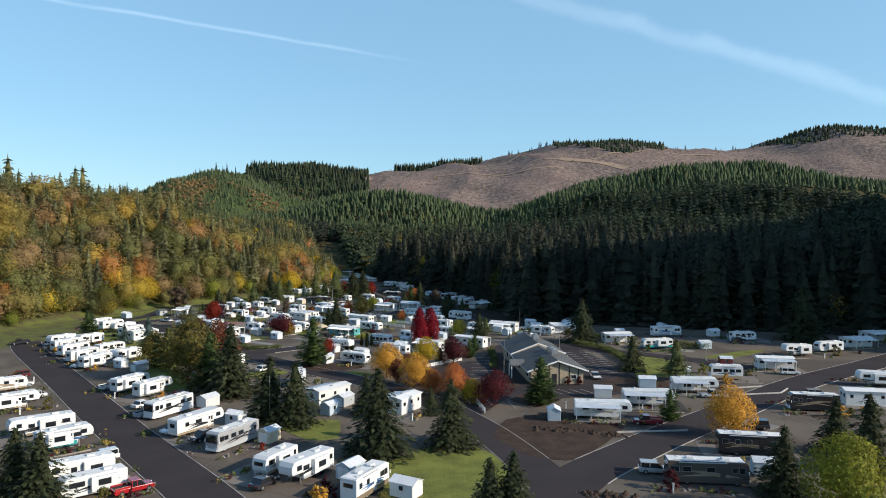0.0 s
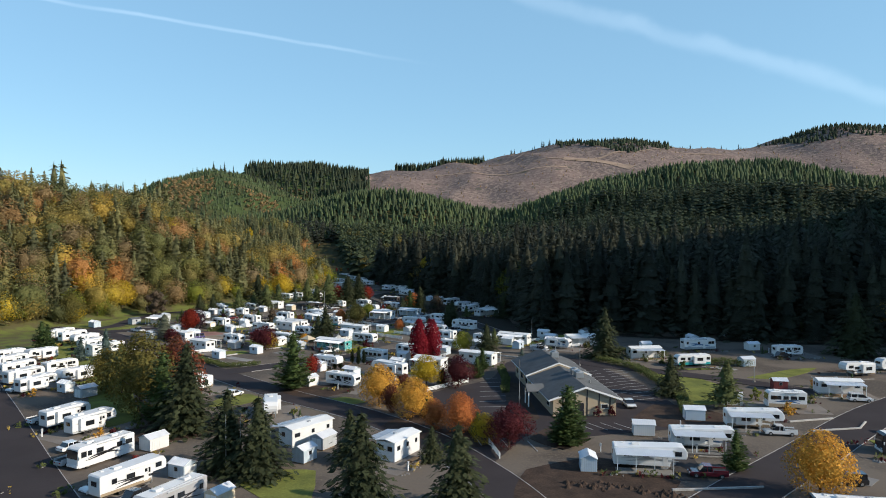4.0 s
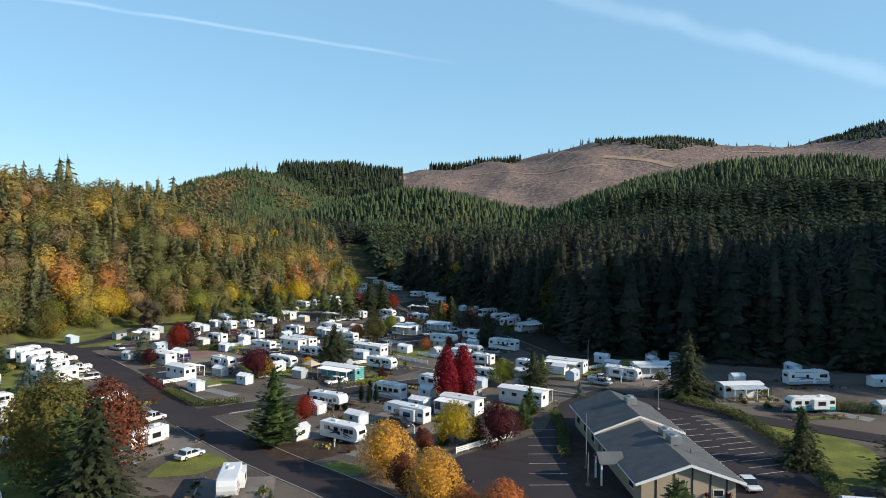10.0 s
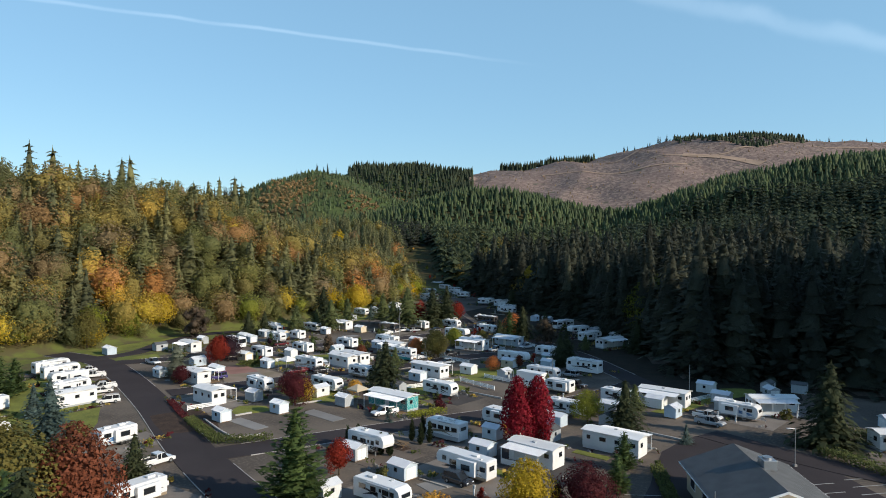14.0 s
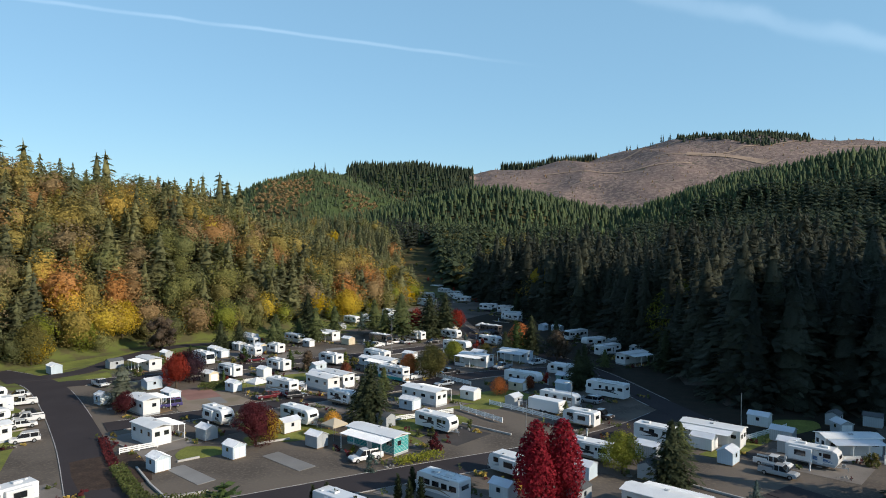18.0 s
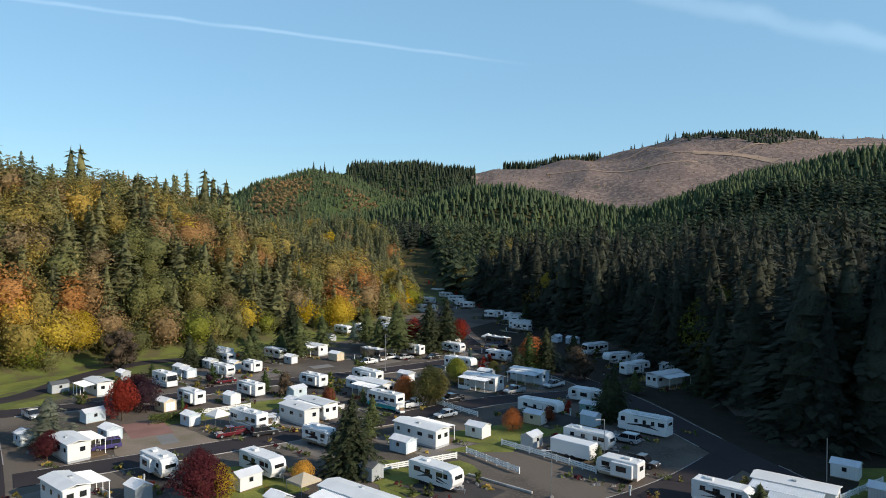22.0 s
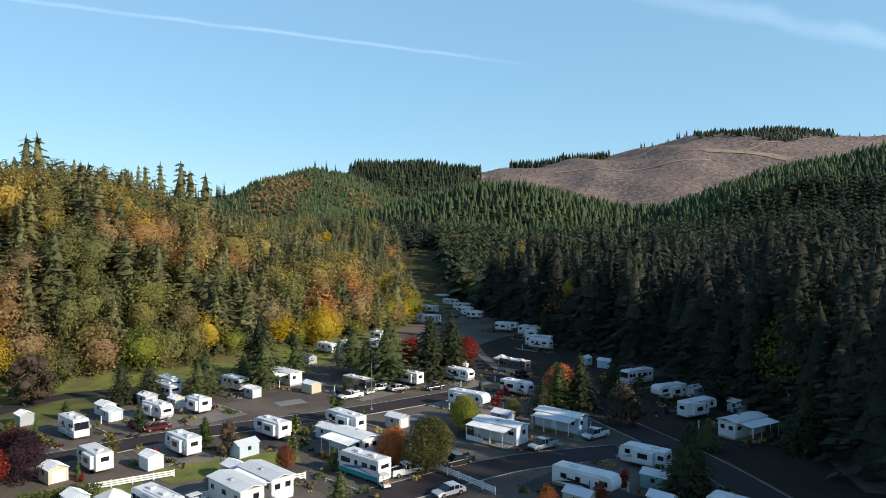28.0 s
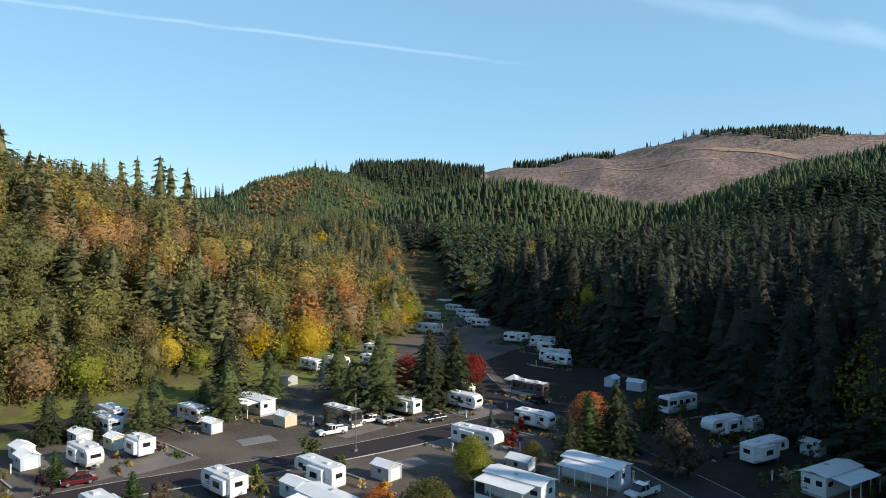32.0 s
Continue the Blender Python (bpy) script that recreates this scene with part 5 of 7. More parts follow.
def park_home_parts(L, style, v):
    rnd = random.Random(f"p{L}{style}{v}")
    parts, w, low, top = [], 1.7, 0.35, 2.95
    f, b = L / 2, -L / 2
    wall = BLUE if style == "blue" else SIDING if v % 3 else WHITE
    # siding courses are stepped into the wall
    parts.append(("wall", Solid().box(b, f, -w, w, low, top, 0.03).done("wall", wall), "", None))
    s = Solid()
    for z in np.arange(low + 0.2, top - 0.1, 0.22):
        for y0, y1 in ((-w - 0.014, -w), (w, w + 0.014)):
            s.box(b + 0.03, f - 0.03, y0, y1, z - 0.09, z + 0.09)
        for x0, x1 in ((b - 0.014, b), (f, f + 0.014)):
            s.box(x0, x1, -w + 0.03, w - 0.03, z - 0.09, z + 0.09)
    parts.append(("siding", s.done("siding", TEAL if style == "teal" else wall), "horizontal lap siding", None))
    roof = Solid().prism([(-w - 0.25, top), (0, top + 0.38), (w + 0.25, top), (w + 0.25, top + 0.10), (0, top + 0.48), (-w - 0.25, top + 0.10)], b - 0.25, f + 0.25, axis="x").done("roof", ROOF_W)
    parts.append(("roof", roof, "low white roof", None))
    k = len(parts) - 1
    parts.append(("roof_vent", Solid().box(-0.3, 0.3, -0.9, -0.4, top + 0.2, top + 0.52, 0.04).done("roof_vent", GREY), "", k))
    parts.append(("skirting", Solid().box(b + 0.03, f - 0.03, -w + 0.03, w - 0.03, 0.0, low + 0.02).done("skirting", GREY if v % 2 else WHITE), "", None))
    # lean-to roof of ribbed metal on posts
    side = 1 if v % 2 else -1
    y0, y1 = side * (w + 0.05), side * (w + 2.7)
    n = int(L * 0.9 / 0.3)
    s = Solid()
    s.prism(ribbed(b + 0.15, b + 0.15 + n * 0.3, n, 0, 0, 0.03, 0.05), -1.36, 1.36)
    bmesh.ops.transform(s.bm, matrix=Matrix.Translation((0, (y0 + y1) / 2, 2.72)) @ Matrix.Rotation(-side * 0.11, 4, "X"), verts=s.bm.verts)
    parts.append(("awning_roof", s.done("awning_roof", ROOF_M), "ribbed white metal awning roof", None))
    for i in range(4):
        x = b + 0.4 + (L * 0.9 - 0.6) * i / 3
        parts.append(("post", Solid().box(x - 0.05, x + 0.05, y1 - side * 0.1 - 0.05, y1 - side * 0.1 + 0.05, 0, 2.58).done("post", TRIM), "white post", None))
    if v % 2 == 0:
        parts.append(("porch_screen", Solid().box(b + 0.4, b + L * 0.45, min(y1, y1 - side * 0.05), max(y1, y1 - side * 0.05), 0.1, 0.95).done("porch_screen", TRIM), "low white porch rail", None))
    parts.append(("porch_floor", Solid().box(b + 0.3, f - 0.4, min(y0, y1), max(y0, y1), 0.0, 0.14).done("porch_floor", WOOD if v % 2 else CONCRETE), "", None))
    for s_ in (-1, 1):
        for x in np.linspace(b + 1.1, f - 1.1, max(3, int(L / 2.4))):
            window_parts(parts, x, 1.95, rnd.choice((0.6, 0.8, 1.1)), 0.62, s_ * (w + 0.014))
    x = rnd.uniform(-0.1, 0.2) * L
    parts.append(("door", Solid().box(x - 0.45, x + 0.45, min(side * w, side * (w + 0.05)), max(side * w, side * (w + 0.05)), low, low + 2.0, 0.01).done("door", TRIM), "white panelled door", None))
    parts.append(("handle", Solid().tube((x + 0.3, side * (w + 0.05), low + 1), (x + 0.3, side * (w + 0.1), low + 1), 0.03).done("handle", STEEL), "", len(parts) - 1))
    for e, x in ((-1, b - 0.014), (1, f + 0.014)):
        for y in ((-0.8, 0.8) if v % 3 == 0 else (0.5,)):
            window_parts(parts, y, 1.95, 0.8, 0.7, x, "x")
    return parts


def park_home(x, y, a, L=9.0, style="", flip=None):
    v = int(abs(x * 3.3 + y * 6.1)) % 6
    FINE[0] = y < 205
    key = (*("park_home", L, style, v), FINE[0])
    if key not in CACHE:
        CACHE[key] = park_home_parts(L, style, v)
    if flip if flip is not None else int(abs(x * 2.3 + y)) % 2:
        a += 180
    word = {"teal": "white and teal", "blue": "pale blue"}.get(style, "white")
    place("park_home", CACHE[key], pose(x, y, 0.05, 0, 0, a), f"{word} park home with a ribbed metal lean-to porch", "mobile home", "park homes on the lots")


PAINT = {"white": (0.72, 0.72, 0.71), "silver": (0.38, 0.39, 0.40), "dark": (0.025, 0.026, 0.03), "red": (0.35, 0.015, 0.02), "darkred": (0.11, 0.012, 0.018), "purple": (0.06, 0.05, 0.16), "brown": (0.085, 0.06, 0.045)}


def vehicle_parts(form, colour):
    paint = mat(f"{colour}_car_paint", PAINT[colour], 0.22, var=0.04, coat=0.8)
    parts, w = [], 0.92
    L = 5.4 if form == "pickup" else 4.6
    f, b = L / 2, -L / 2
    deck = 0.98 if form != "hatch" else 0.9
    low = [(b, 0.35), (b - 0.02, deck - 0.1), (b + 0.1, deck), (f - 0.35, deck - 0.08), (f - 0.05, deck - 0.25), (f, 0.4), (f - 0.1, 0.3), (b + 0.1, 0.3)]
    parts.append(("body", Solid().prism(low, -w, w, 0.06).done("body", paint), "", None))
    if form == "pickup":
        cab = [(-0.55, deck - 0.05), (-0.42, 1.72), (0.75, 1.74), (1.45, deck - 0.05)]
        parts.append(("cargo_bed", Solid().box(b + 0.12, -0.65, -w + 0.1, w - 0.1, deck - 0.02, deck + 0.012).done("cargo_bed", RUBBER), "black cargo bed liner", None))
        for y in (-w + 0.05, w - 0.05):
            parts.append(("bed_side", Solid().box(b + 0.05, -0.6, y - 0.05, y + 0.05, deck - 0.05, deck + 0.25, 0.02).done("bed_side", paint), "", None))
    elif form == "suv":
        cab = [(b + 0.08, deck - 0.05), (b + 0.25, 1.66), (0.35, 1.72), (1.2, deck - 0.05)]
    else:
        cab = [(b + 0.5, deck - 0.05), (b + 1.05, 1.42), (0.25, 1.45), (1.15, deck - 0.05)]
    x0, x1 = cab[0][0], cab[3][0]
    parts.append(("glasshouse", Solid().prism(cab, -w + 0.10, w - 0.10, 0.05).done("glasshouse", GLASS), "dark window glass", None))
    k = len(parts) - 1
    parts.append(("car_roof", Solid().box(cab[1][0] - 0.02, cab[2][0] + 0.04, -w + 0.09, w - 0.09, cab[1][1] - 0.03, cab[2][1] + 0.025, 0.02).done("car_roof", paint), "", None))
    for u in (cab[1][0] + 0.02, (cab[1][0] + cab[2][0]) / 2 + 0.1):
        parts.append(("pillar", Solid().box(u - 0.05, u + 0.05, -w + 0.085, w - 0.085, deck - 0.05, cab[1][1]).done("pillar", paint), "", None))
    for y in (-0.62, 0.62):
        parts.append(("headlight", Solid().box(f - 0.08, f + 0.015, y - 0.18, y + 0.18, 0.62, 0.76, 0.02).done("headlight", mat("lamp_glass", (0.7, 0.72, 0.75), 0.1, var=0.05)), "", None))
        parts.append(("tail_light", Solid().box(b - 0.035, b + 0.05, y - 0.16, y + 0.16, 0.65, 0.82, 0.02).done("tail_light", mat("red_lamp_glass", (0.30, 0.01, 0.01), 0.15, var=0.05)), "", None))
    parts.append(("bumper", Solid().box(f - 0.05, f + 0.06, -w + 0.05, w - 0.05, 0.36, 0.54, 0.03).done("bumper", STRIPE_D), "", None))
    for y in (-w + 0.06, w - 0.06):
        for x in (f - 0.9, b + 0.95):
            wheel_parts(parts, x, y, 0.34, 0.22)
    return parts


def vehicle(x, y, a, colour="white"):
    v = int(abs(x * 4.7 + y * 2.9)) % 3
    form = ("pickup", "suv", "hatch")[v]
    key = ("vehicle", form, colour)
    if key not in CACHE:
        CACHE[key] = vehicle_parts(form, colour)
    if int(abs(x * 1.3 + y)) % 2:
        a += 180
    word = {"dark": "black", "darkred": "dark red"}.get(colour, colour)
    place({"pickup": "pickup_truck", "suv": "estate_car", "hatch": "car"}[form], CACHE[key], pose(x, y, 0.055, 0, 0, a),
          f"{word} {({'pickup': 'pickup truck', 'suv': 'sport utility car', 'hatch': 'saloon car'})[form]} parked beside a caravan", "car", "cars on the lots")


def shed_parts(colour, v):
    wall = {"white": SIDING, "cream": CREAM, "blue": BLUE, "grey": GREY, "red": REDP, "green": GREEN}[colour]
    parts = []
    w, l = (1.25, 1.6) if v % 2 else (1.4, 1.9)
    h = 2.1
    gable = [(-w, 0.12), (-w, h), (0, h + 0.62), (w, h), (w, 0.12)]
    parts.append(("wall", Solid().prism(gable, -l, l, axis="x").done("wall", wall), "", None))
    s = Solid()
    for i in range(9):
        y = -w + 0.14 + i * (2 * w - 0.28) / 8
        zt = h + 0.62 * (1 - abs(y) / w) - 0.12
        for x in (-l, l):
            s.box(x - 0.02, x + 0.02, y - 0.035, y + 0.035, 0.14, zt)
    for i in range(11):
        x = -l + 0.15 + i * (2 * l - 0.3) / 10
        for y in (-w, w):
            s.box(x - 0.035, x + 0.035, y - 0.02, y + 0.02, 0.14, h - 0.05)
    parts.append(("batten", s.done("batten", wall), "upright wall battens", None))
    for s_ in (-1, 1):
        so = Solid()
        m = Matrix.Translation((0, s_ * (w / 2 + 0.06), h + 0.33)) @ Matrix.Rotation(-s_ * math.atan2(0.62, w), 4, "X")
        so.prism(ribbed(-l - 0.2, l + 0.2, 13, 0, 0, 0.04, 0.03), -0.80 if w > 1.3 else -0.74, 0.80 if w > 1.3 else 0.74)
        bmesh.ops.transform(so.bm, matrix=m, verts=so.bm.verts)
        parts.append(("roof_slope", so.done("roof_slope", ROOF_M if v % 3 else SHINGLE if colour == "grey" else ROOF_M), "ribbed pale metal roof", None))
    for y in (-0.5, 0.5):
        parts.append(("door", Solid().box(l, l + 0.04, y - 0.47, y + 0.47, 0.15, 1.95, 0.01).done("door", TRIM if colour != "white" else SIDING), "double door leaf", None))
    window_parts(parts, 0.0, 1.5, 0.6, 0.6, -w - 0.02)
    parts.append(("base", Solid().box(-l, l, -w, w, 0, 0.13).done("base", WOOD), "", None))
    return parts


def shed(x, y, a, colour="white"):
    FINE[0] = True
    v = int(abs(x * 2.1 + y * 1.7)) % 6
    key = ("shed", colour, v)
    if key not in CACHE:
        CACHE[key] = shed_parts(colour, v)
    turn = (0, 180, -90, 180)[int(abs(x + y * 0.7)) % 4]
    word = {"blue": "pale blue", "red": "dark red"}.get(colour, colour)
    place("shed", CACHE[key], pose(x, y, 0.03, 0, 0, a + turn), f"small {word} garden shed with a pale ribbed roof", "shed", "sheds on the lots")


def box_trailer(x, y, a, L=6.0):
    parts = [("body", Solid().box(-L / 2, L / 2, -1.1, 1.1, 0.55, 2.45, 0.08).done("body", WHITE), "", None),
             ("rear_door", Solid().box(-L / 2 - 0.03, -L / 2, -1.0, 1.0, 0.6, 2.35).done("rear_door", WHITE), "", None),
             ("hitch", Solid().tube((L / 2, 0, 0.6), (L / 2 + 1.1, 0, 0.5), 0.06).tube((L / 2 + 1, 0, 0), (L / 2 + 1, 0, 0.6), 0.05).done("hitch", STEEL), "", None)]
    for yy in (-1.0, 1.0):
        for xx in (-0.45, 0.45):
            wheel_parts(parts, xx, yy)
    place("cargo_trailer", parts, pose(x, y, 0.05, 0, 0, a), "plain white enclosed cargo trailer on a gravel lot", "trailer")


def canopy(x, y, a, colour="white"):
    cloth = mat(f"{colour}_canvas", (0.75, 0.74, 0.70) if colour == "white" else (0.50, 0.42, 0.30), 0.8, var=0.08)
    parts = []
    r = 1.4
    v = [(-r, -r, 2.1), (r, -r, 2.1), (r, r, 2.1), (-r, r, 2.1), (0, 0, 2.95), (-r, -r, 1.85), (r, -r, 1.85), (r, r, 1.85), (-r, r, 1.85), (0, 0, 2.90)]
    f = [(0, 1, 4), (1, 2, 4), (2, 3, 4), (3, 0, 4), (0, 5, 6, 1), (1, 6, 7, 2), (2, 7, 8, 3), (3, 8, 5, 0), (5, 9, 6), (6, 9, 7), (7, 9, 8), (8, 9, 5)]
    parts.append(("canopy_cloth", mesh("canopy_cloth", v, f, cloth), "", None))
    for xx in (-r, r):
        for yy in (-r, r):
            parts.append(("pole", Solid().tube((xx * 0.97, yy * 0.97, 0), (xx * 0.97, yy * 0.97, 2.1), 0.03).done("pole", STEEL), "", None))
    place("garden_canopy", parts, pose(x, y, 0.03, 0, 0, a), f"{colour} pop-up canvas garden canopy on four poles", "canopy")


# ---- the clubhouse ----
def clubhouse():
    parts = []

    def wing(y0, y1, w, eave, ridge, over):
        """Gabled wing along y, from y0 to y1."""
        k = len(parts)
        parts.append(("wall", Solid().prism([(-w, 0), (-w, eave), (0, ridge), (w, eave), (w, 0)], y0, y1).done("wall", TAN_WALL), "tan panelled wall", None))
        rise = math.atan2(ridge - eave, w)
        long_ = (w + over) / math.cos(rise)
        for s in (-1, 1):
            so = Solid()
            m = Matrix.Translation((0, 0, ridge + 0.06)) @ Matrix.Rotation(s * rise, 4, "Y")
            x0, x1 = (0, long_) if s > 0 else (-long_, 0)
            so.box(x0, x1, y0 - 0.6, y1 + 0.5, -0.08, 0.06, turn=m)
            parts.append(("roof_slope", so.done("roof_slope", SHINGLE), "grey asphalt shingle roof slope", None))
            j = len(parts) - 1
            rows = Solid()
            n = int(long_ / 0.42)
            for i in range(n):
                a = i * 0.42
                b = a + 0.40
                rows.box(*((a, b) if s > 0 else (-b, -a)), y0 - 0.6, y1 + 0.5, 0.06, 0.075, turn=m)
            parts.append(("shingle_course", rows.done("shingle_course", SHINGLE), "", j))
            parts.append(("fascia", Solid().box(*((long_ - 0.05, long_ + 0.06) if s > 0 else (-long_ - 0.06, -long_ + 0.05)), y0 - 0.62, y1 + 0.52, -0.2, 0.05, turn=m).done("fascia", TRIM), "", j))
            parts.append(("barge_board", Solid().box(x0, x1, y0 - 0.68, y0 - 0.6, -0.22, 0.07, turn=m).done("barge_board", TRIM), "", j))
    wing(0.0, 17.2, 5.2, 3.0, 4.75, 0.9)
    wing(17.75, 32.0, 5.4, 3.3, 5.3, 0.8)
    parts.append(("gable_band", Solid().prism([(-5.4, 2.6), (-5.4, 3.2), (0, 5.2), (5.4, 3.2), (5.4, 2.6)], 17.0, 17.75).done("gable_band", TAN_WALL), "cream gable band above the lower roof", None))
    # gable front: dark battens, door, window
    for x in (-3.6, -1.6, 0.4, 2.4, 4.2):
        parts.append(("timber_batten", Solid().box(x - 0.09, x + 0.09, -0.05, 0.0, 0.0, 3.0 + 1.75 * (1 - abs(x) / 5.2) - 0.1).done("batten", STRIPE_D), "dark timber batten", None))
    parts.append(("door", Solid().box(0.0 - 0.5 - 0.6, 0.5 - 0.6, -0.04, 0, 0, 2.1).done("door", STRIPE_D), "", None))
    parts.append(("handle", Solid().box(-0.25, -0.2, -0.08, -0.03, 1.0, 1.1).done("handle", STEEL), "", len(parts) - 1))
    parts.append(("window", Solid().box(2.7, 3.9, -0.05, 0, 1.1, 1.9).done("window", TRIM), "", None))
    parts.append(("pane", Solid().box(2.78, 3.82, -0.06, 0, 1.17, 1.83).done("pane", GLASS), "", len(parts) - 1))
    for s in (-1, 1):
        for y in (3.5, 12, 15, 20.5, 25, 29.5):
            w = 5.2 if y < 17 else 5.4
            parts.append(("window", Solid().box(*((w, w + 0.05) if s > 0 else (-w - 0.05, -w)), y - 0.9, y + 0.9, 0.9, 2.2).done("window", TRIM), "", None))
            parts.append(("pane", Solid().box(*((w, w + 0.06) if s > 0 else (-w - 0.06, -w)), y - 0.82, y + 0.82, 0.98, 2.12).done("pane", GLASS), "", len(parts) - 1))
    # entrance porch on the shaded side
    parts.append(("porch_roof", Solid().prism([(-1.7, 2.6), (0, 3.5), (1.7, 2.6), (1.7, 2.72), (0, 3.64), (-1.7, 2.72)], -8.2, -5.1, axis="x").done("porch_roof", SHINGLE), "small gabled entrance porch roof", None))
    parts[-1][1].transform(Matrix.Translation((0, 7.8, 0)))
    for y in (6.4, 9.2):
        parts.append(("post", Solid().box(-8.0, -7.8, y - 0.1, y + 0.1, 0, 2.65).done("post", TRIM), "white porch post", None))
    for x, y, z in ((0.5, 7.0, 5.1), (0.6, 10.0, 5.0), (0.3, 24, 5.6)):
        parts.append(("roof_unit", Solid().box(x, x + 1.4, y, y + 1.8, z - 0.5, z + 0.55, 0.05).tube((x + 0.7, y + 0.9, z + 0.5), (x + 0.7, y + 0.9, z + 0.75), 0.5, n=14).done("roof_unit", STEEL), "pale metal rooftop ventilation unit", None))
    for x, y, z in ((2.6, 6, 3.95), (2.2, 13, 4.1), (3.0, 14.5, 3.8), (2.4, 27, 4.4)):
        parts.append(("vent_pipe", Solid().tube((x, y, z - 0.3), (x, y, z + 0.6), 0.12).done("vent_pipe", STEEL), "", None))
    place("clubhouse", parts, pose(22.5, 134.4, 0.04, 0, 0, 4.6), "low tan clubhouse with grey shingled gable roofs in the car park", "building")


clubhouse()


# ---- the lots ----
trailer(-71.6, 114.5, 44, 8.1)
trailer(-58.9, 100.3, 43, 9.9)
trailer(-52.3, 94.4, 45, 8.1, "teal")
trailer(-43.6, 81.6, 44, 9)
trailer(-39.8, 77.5, 43, 8.1)
trailer(-81.2, 127.7, 45, 7.2)
trailer(-99.6, 179.0, 64, 8.1)
trailer(-94.6, 172.1, 63, 8.1)
trailer(-88.9, 165.2, 63, 8.1)
trailer(-82.8, 157.7, 61, 8.1)
trailer(-76.4, 150.9, 62, 8.1)
trailer(-58.7, 128.7, 61, 8.1)
trailer(-53.0, 125.2, 61, 8.1)
trailer(-36.8, 102.3, 60, 9.9)
trailer(-16.5, 83.2, 61, 9)
trailer(-93.1, 180.8, 64, 8.1)
trailer(-81.4, 167.8, 63, 8.1)
trailer(-73.2, 158.3, 63, 8.1)
trailer(-106.2, 212.8, 63, 8.1)
trailer(-100.8, 208.7, 61, 8.1)
trailer(-94.6, 202.9, 61, 8.1)
trailer(-88.9, 195.8, 63, 8.1)
trailer(-62.2, 170.2, 63, 6.3)
trailer(-46.5, 150.9, 63, 7.2)
trailer(-19.8, 155.7, 150, 8.1)
trailer(-56.1, 205.6, 146, 7.2)
trailer(-25.7, 172.9, 148, 8.1)
trailer(-11.7, 165.8, 149, 9)
motorhome(62.5, 115.5, 172, 9.0, "black")
trailer(-70.6, 239.3, 147, 7.2)
trailer(-43.6, 208.0, 148, 8.1)
trailer(-9.0, 189.7, 146, 7.2)
trailer(62.9, 116.2, 174, 7.2)
trailer(-76.4, 262.4, 149, 7.2)
trailer(-72.1, 267.1, 148, 5.4)
trailer(-63.0, 246.9, 147, 7.2)
trailer(-40.4, 220.4, 150, 6.3)
trailer(-21.6, 207.7, 148, 8.1, "swirl")
trailer(1.2, 197.3, 150, 7.2)
trailer(-73.6, 283.7, 149, 7.2)
trailer(-54.3, 256.2, 148, 7.2)
trailer(-44.6, 260.9, 148, 8.1)
trailer(0.3, 213.6, 148, 6.3)
trailer(10.7, 206.7, 148, 7.2)
trailer(85.0, 134.2, 171, 8.1)
trailer(-9.8, 241.2, 147, 9, "swirl")
trailer(-2.8, 225.5, 149, 8.1)
trailer(29.3, 200.0, 146, 7.2)
trailer(55.1, 176.8, 8, 9, "teal")
trailer(-42.2, 294.5, 149, 7.2)
trailer(-28.0, 277.9, 147, 9)
trailer(-2.0, 252.1, 148, 7.2)
trailer(86.0, 166.8, 10, 8.1)
trailer(-69.9, 326.1, 147, 7.2)
trailer(-65.2, 330.0, 150, 6.3)
trailer(-32.7, 299.6, 147, 7.2)
trailer(-20.5, 289.5, 148, 7.2)
trailer(83.0, 189.9, 9, 8.1)
trailer(97.3, 172.9, 11, 8.1)
trailer(-62.6, 348.5, 147, 6.3)
trailer(-58.3, 333.2, 147, 7.2)
trailer(6.7, 290.0, 41, 8.1, "swirl")
trailer(9.5, 278.9, 39, 8.1)
trailer(-17.4, 341.9, 148, 7.2)
trailer(-19.4, 358.2, 146, 7.2)
trailer(-106.0, 569.0, 148, 8.1)
trailer(-99.0, 556.7, 160, 9.0)
trailer(-89.0, 531.4, 148, 8.1)
trailer(-79.4, 506.5, 160, 9.0)
trailer(-71.8, 487.5, 148, 8.1)
trailer(-65.3, 470.7, 160, 9.0)
trailer(-58.0, 449.7, 148, 8.1)
trailer(-50.6, 433.6, 160, 9.0)
trailer(-47.6, 417.1, 148, 8.1)
trailer(-43.0, 404.5, 160, 9.0)
trailer(-28.5, 373.5, 165, 8.1)
motorhome(-21.1, 367.0, 165, 8.1)
trailer(-18.4, 357.7, 165, 8.1)
motorhome(-18.0, 346.7, 165, 8.1)
trailer(-61.4, 419.4, 160, 8.1)
park_home(-56.5, 390.0, 165, 8.1)
motorhome(-44.7, 111.8, 63, 9.45, "swirl", True)
motorhome(-29.3, 95.6, 64, 9.45, "silver", True)
motorhome(-8.8, 78.1, 64, 8.1)
trailer(-28.4, 134.2, 104, 8.1, "swirl")
motorhome(31.6, 81.8, 174, 10.8, "dark")
motorhome(41.7, 92.4, 170, 9.9, "black")
motorhome(-83.1, 251.6, 147, 7.2)
motorhome(-54.0, 226.5, 150, 8.1)
motorhome(-16.4, 180.9, 149, 7.2)
motorhome(-85.3, 280.1, 148, 7.2)
motorhome(-82.9, 275.2, 150, 8.1)
motorhome(57.9, 140.2, 172, 7.2)
motorhome(-36.3, 242.3, 149, 8.1, "teal")
motorhome(-50.0, 285.9, 147, 8.1, "dark")
motorhome(5.9, 234.3, 147, 9, "swirl")
motorhome(64.4, 198.3, 10, 9.9)
motorhome(-22.2, 310.0, 147, 8.1, "dark")
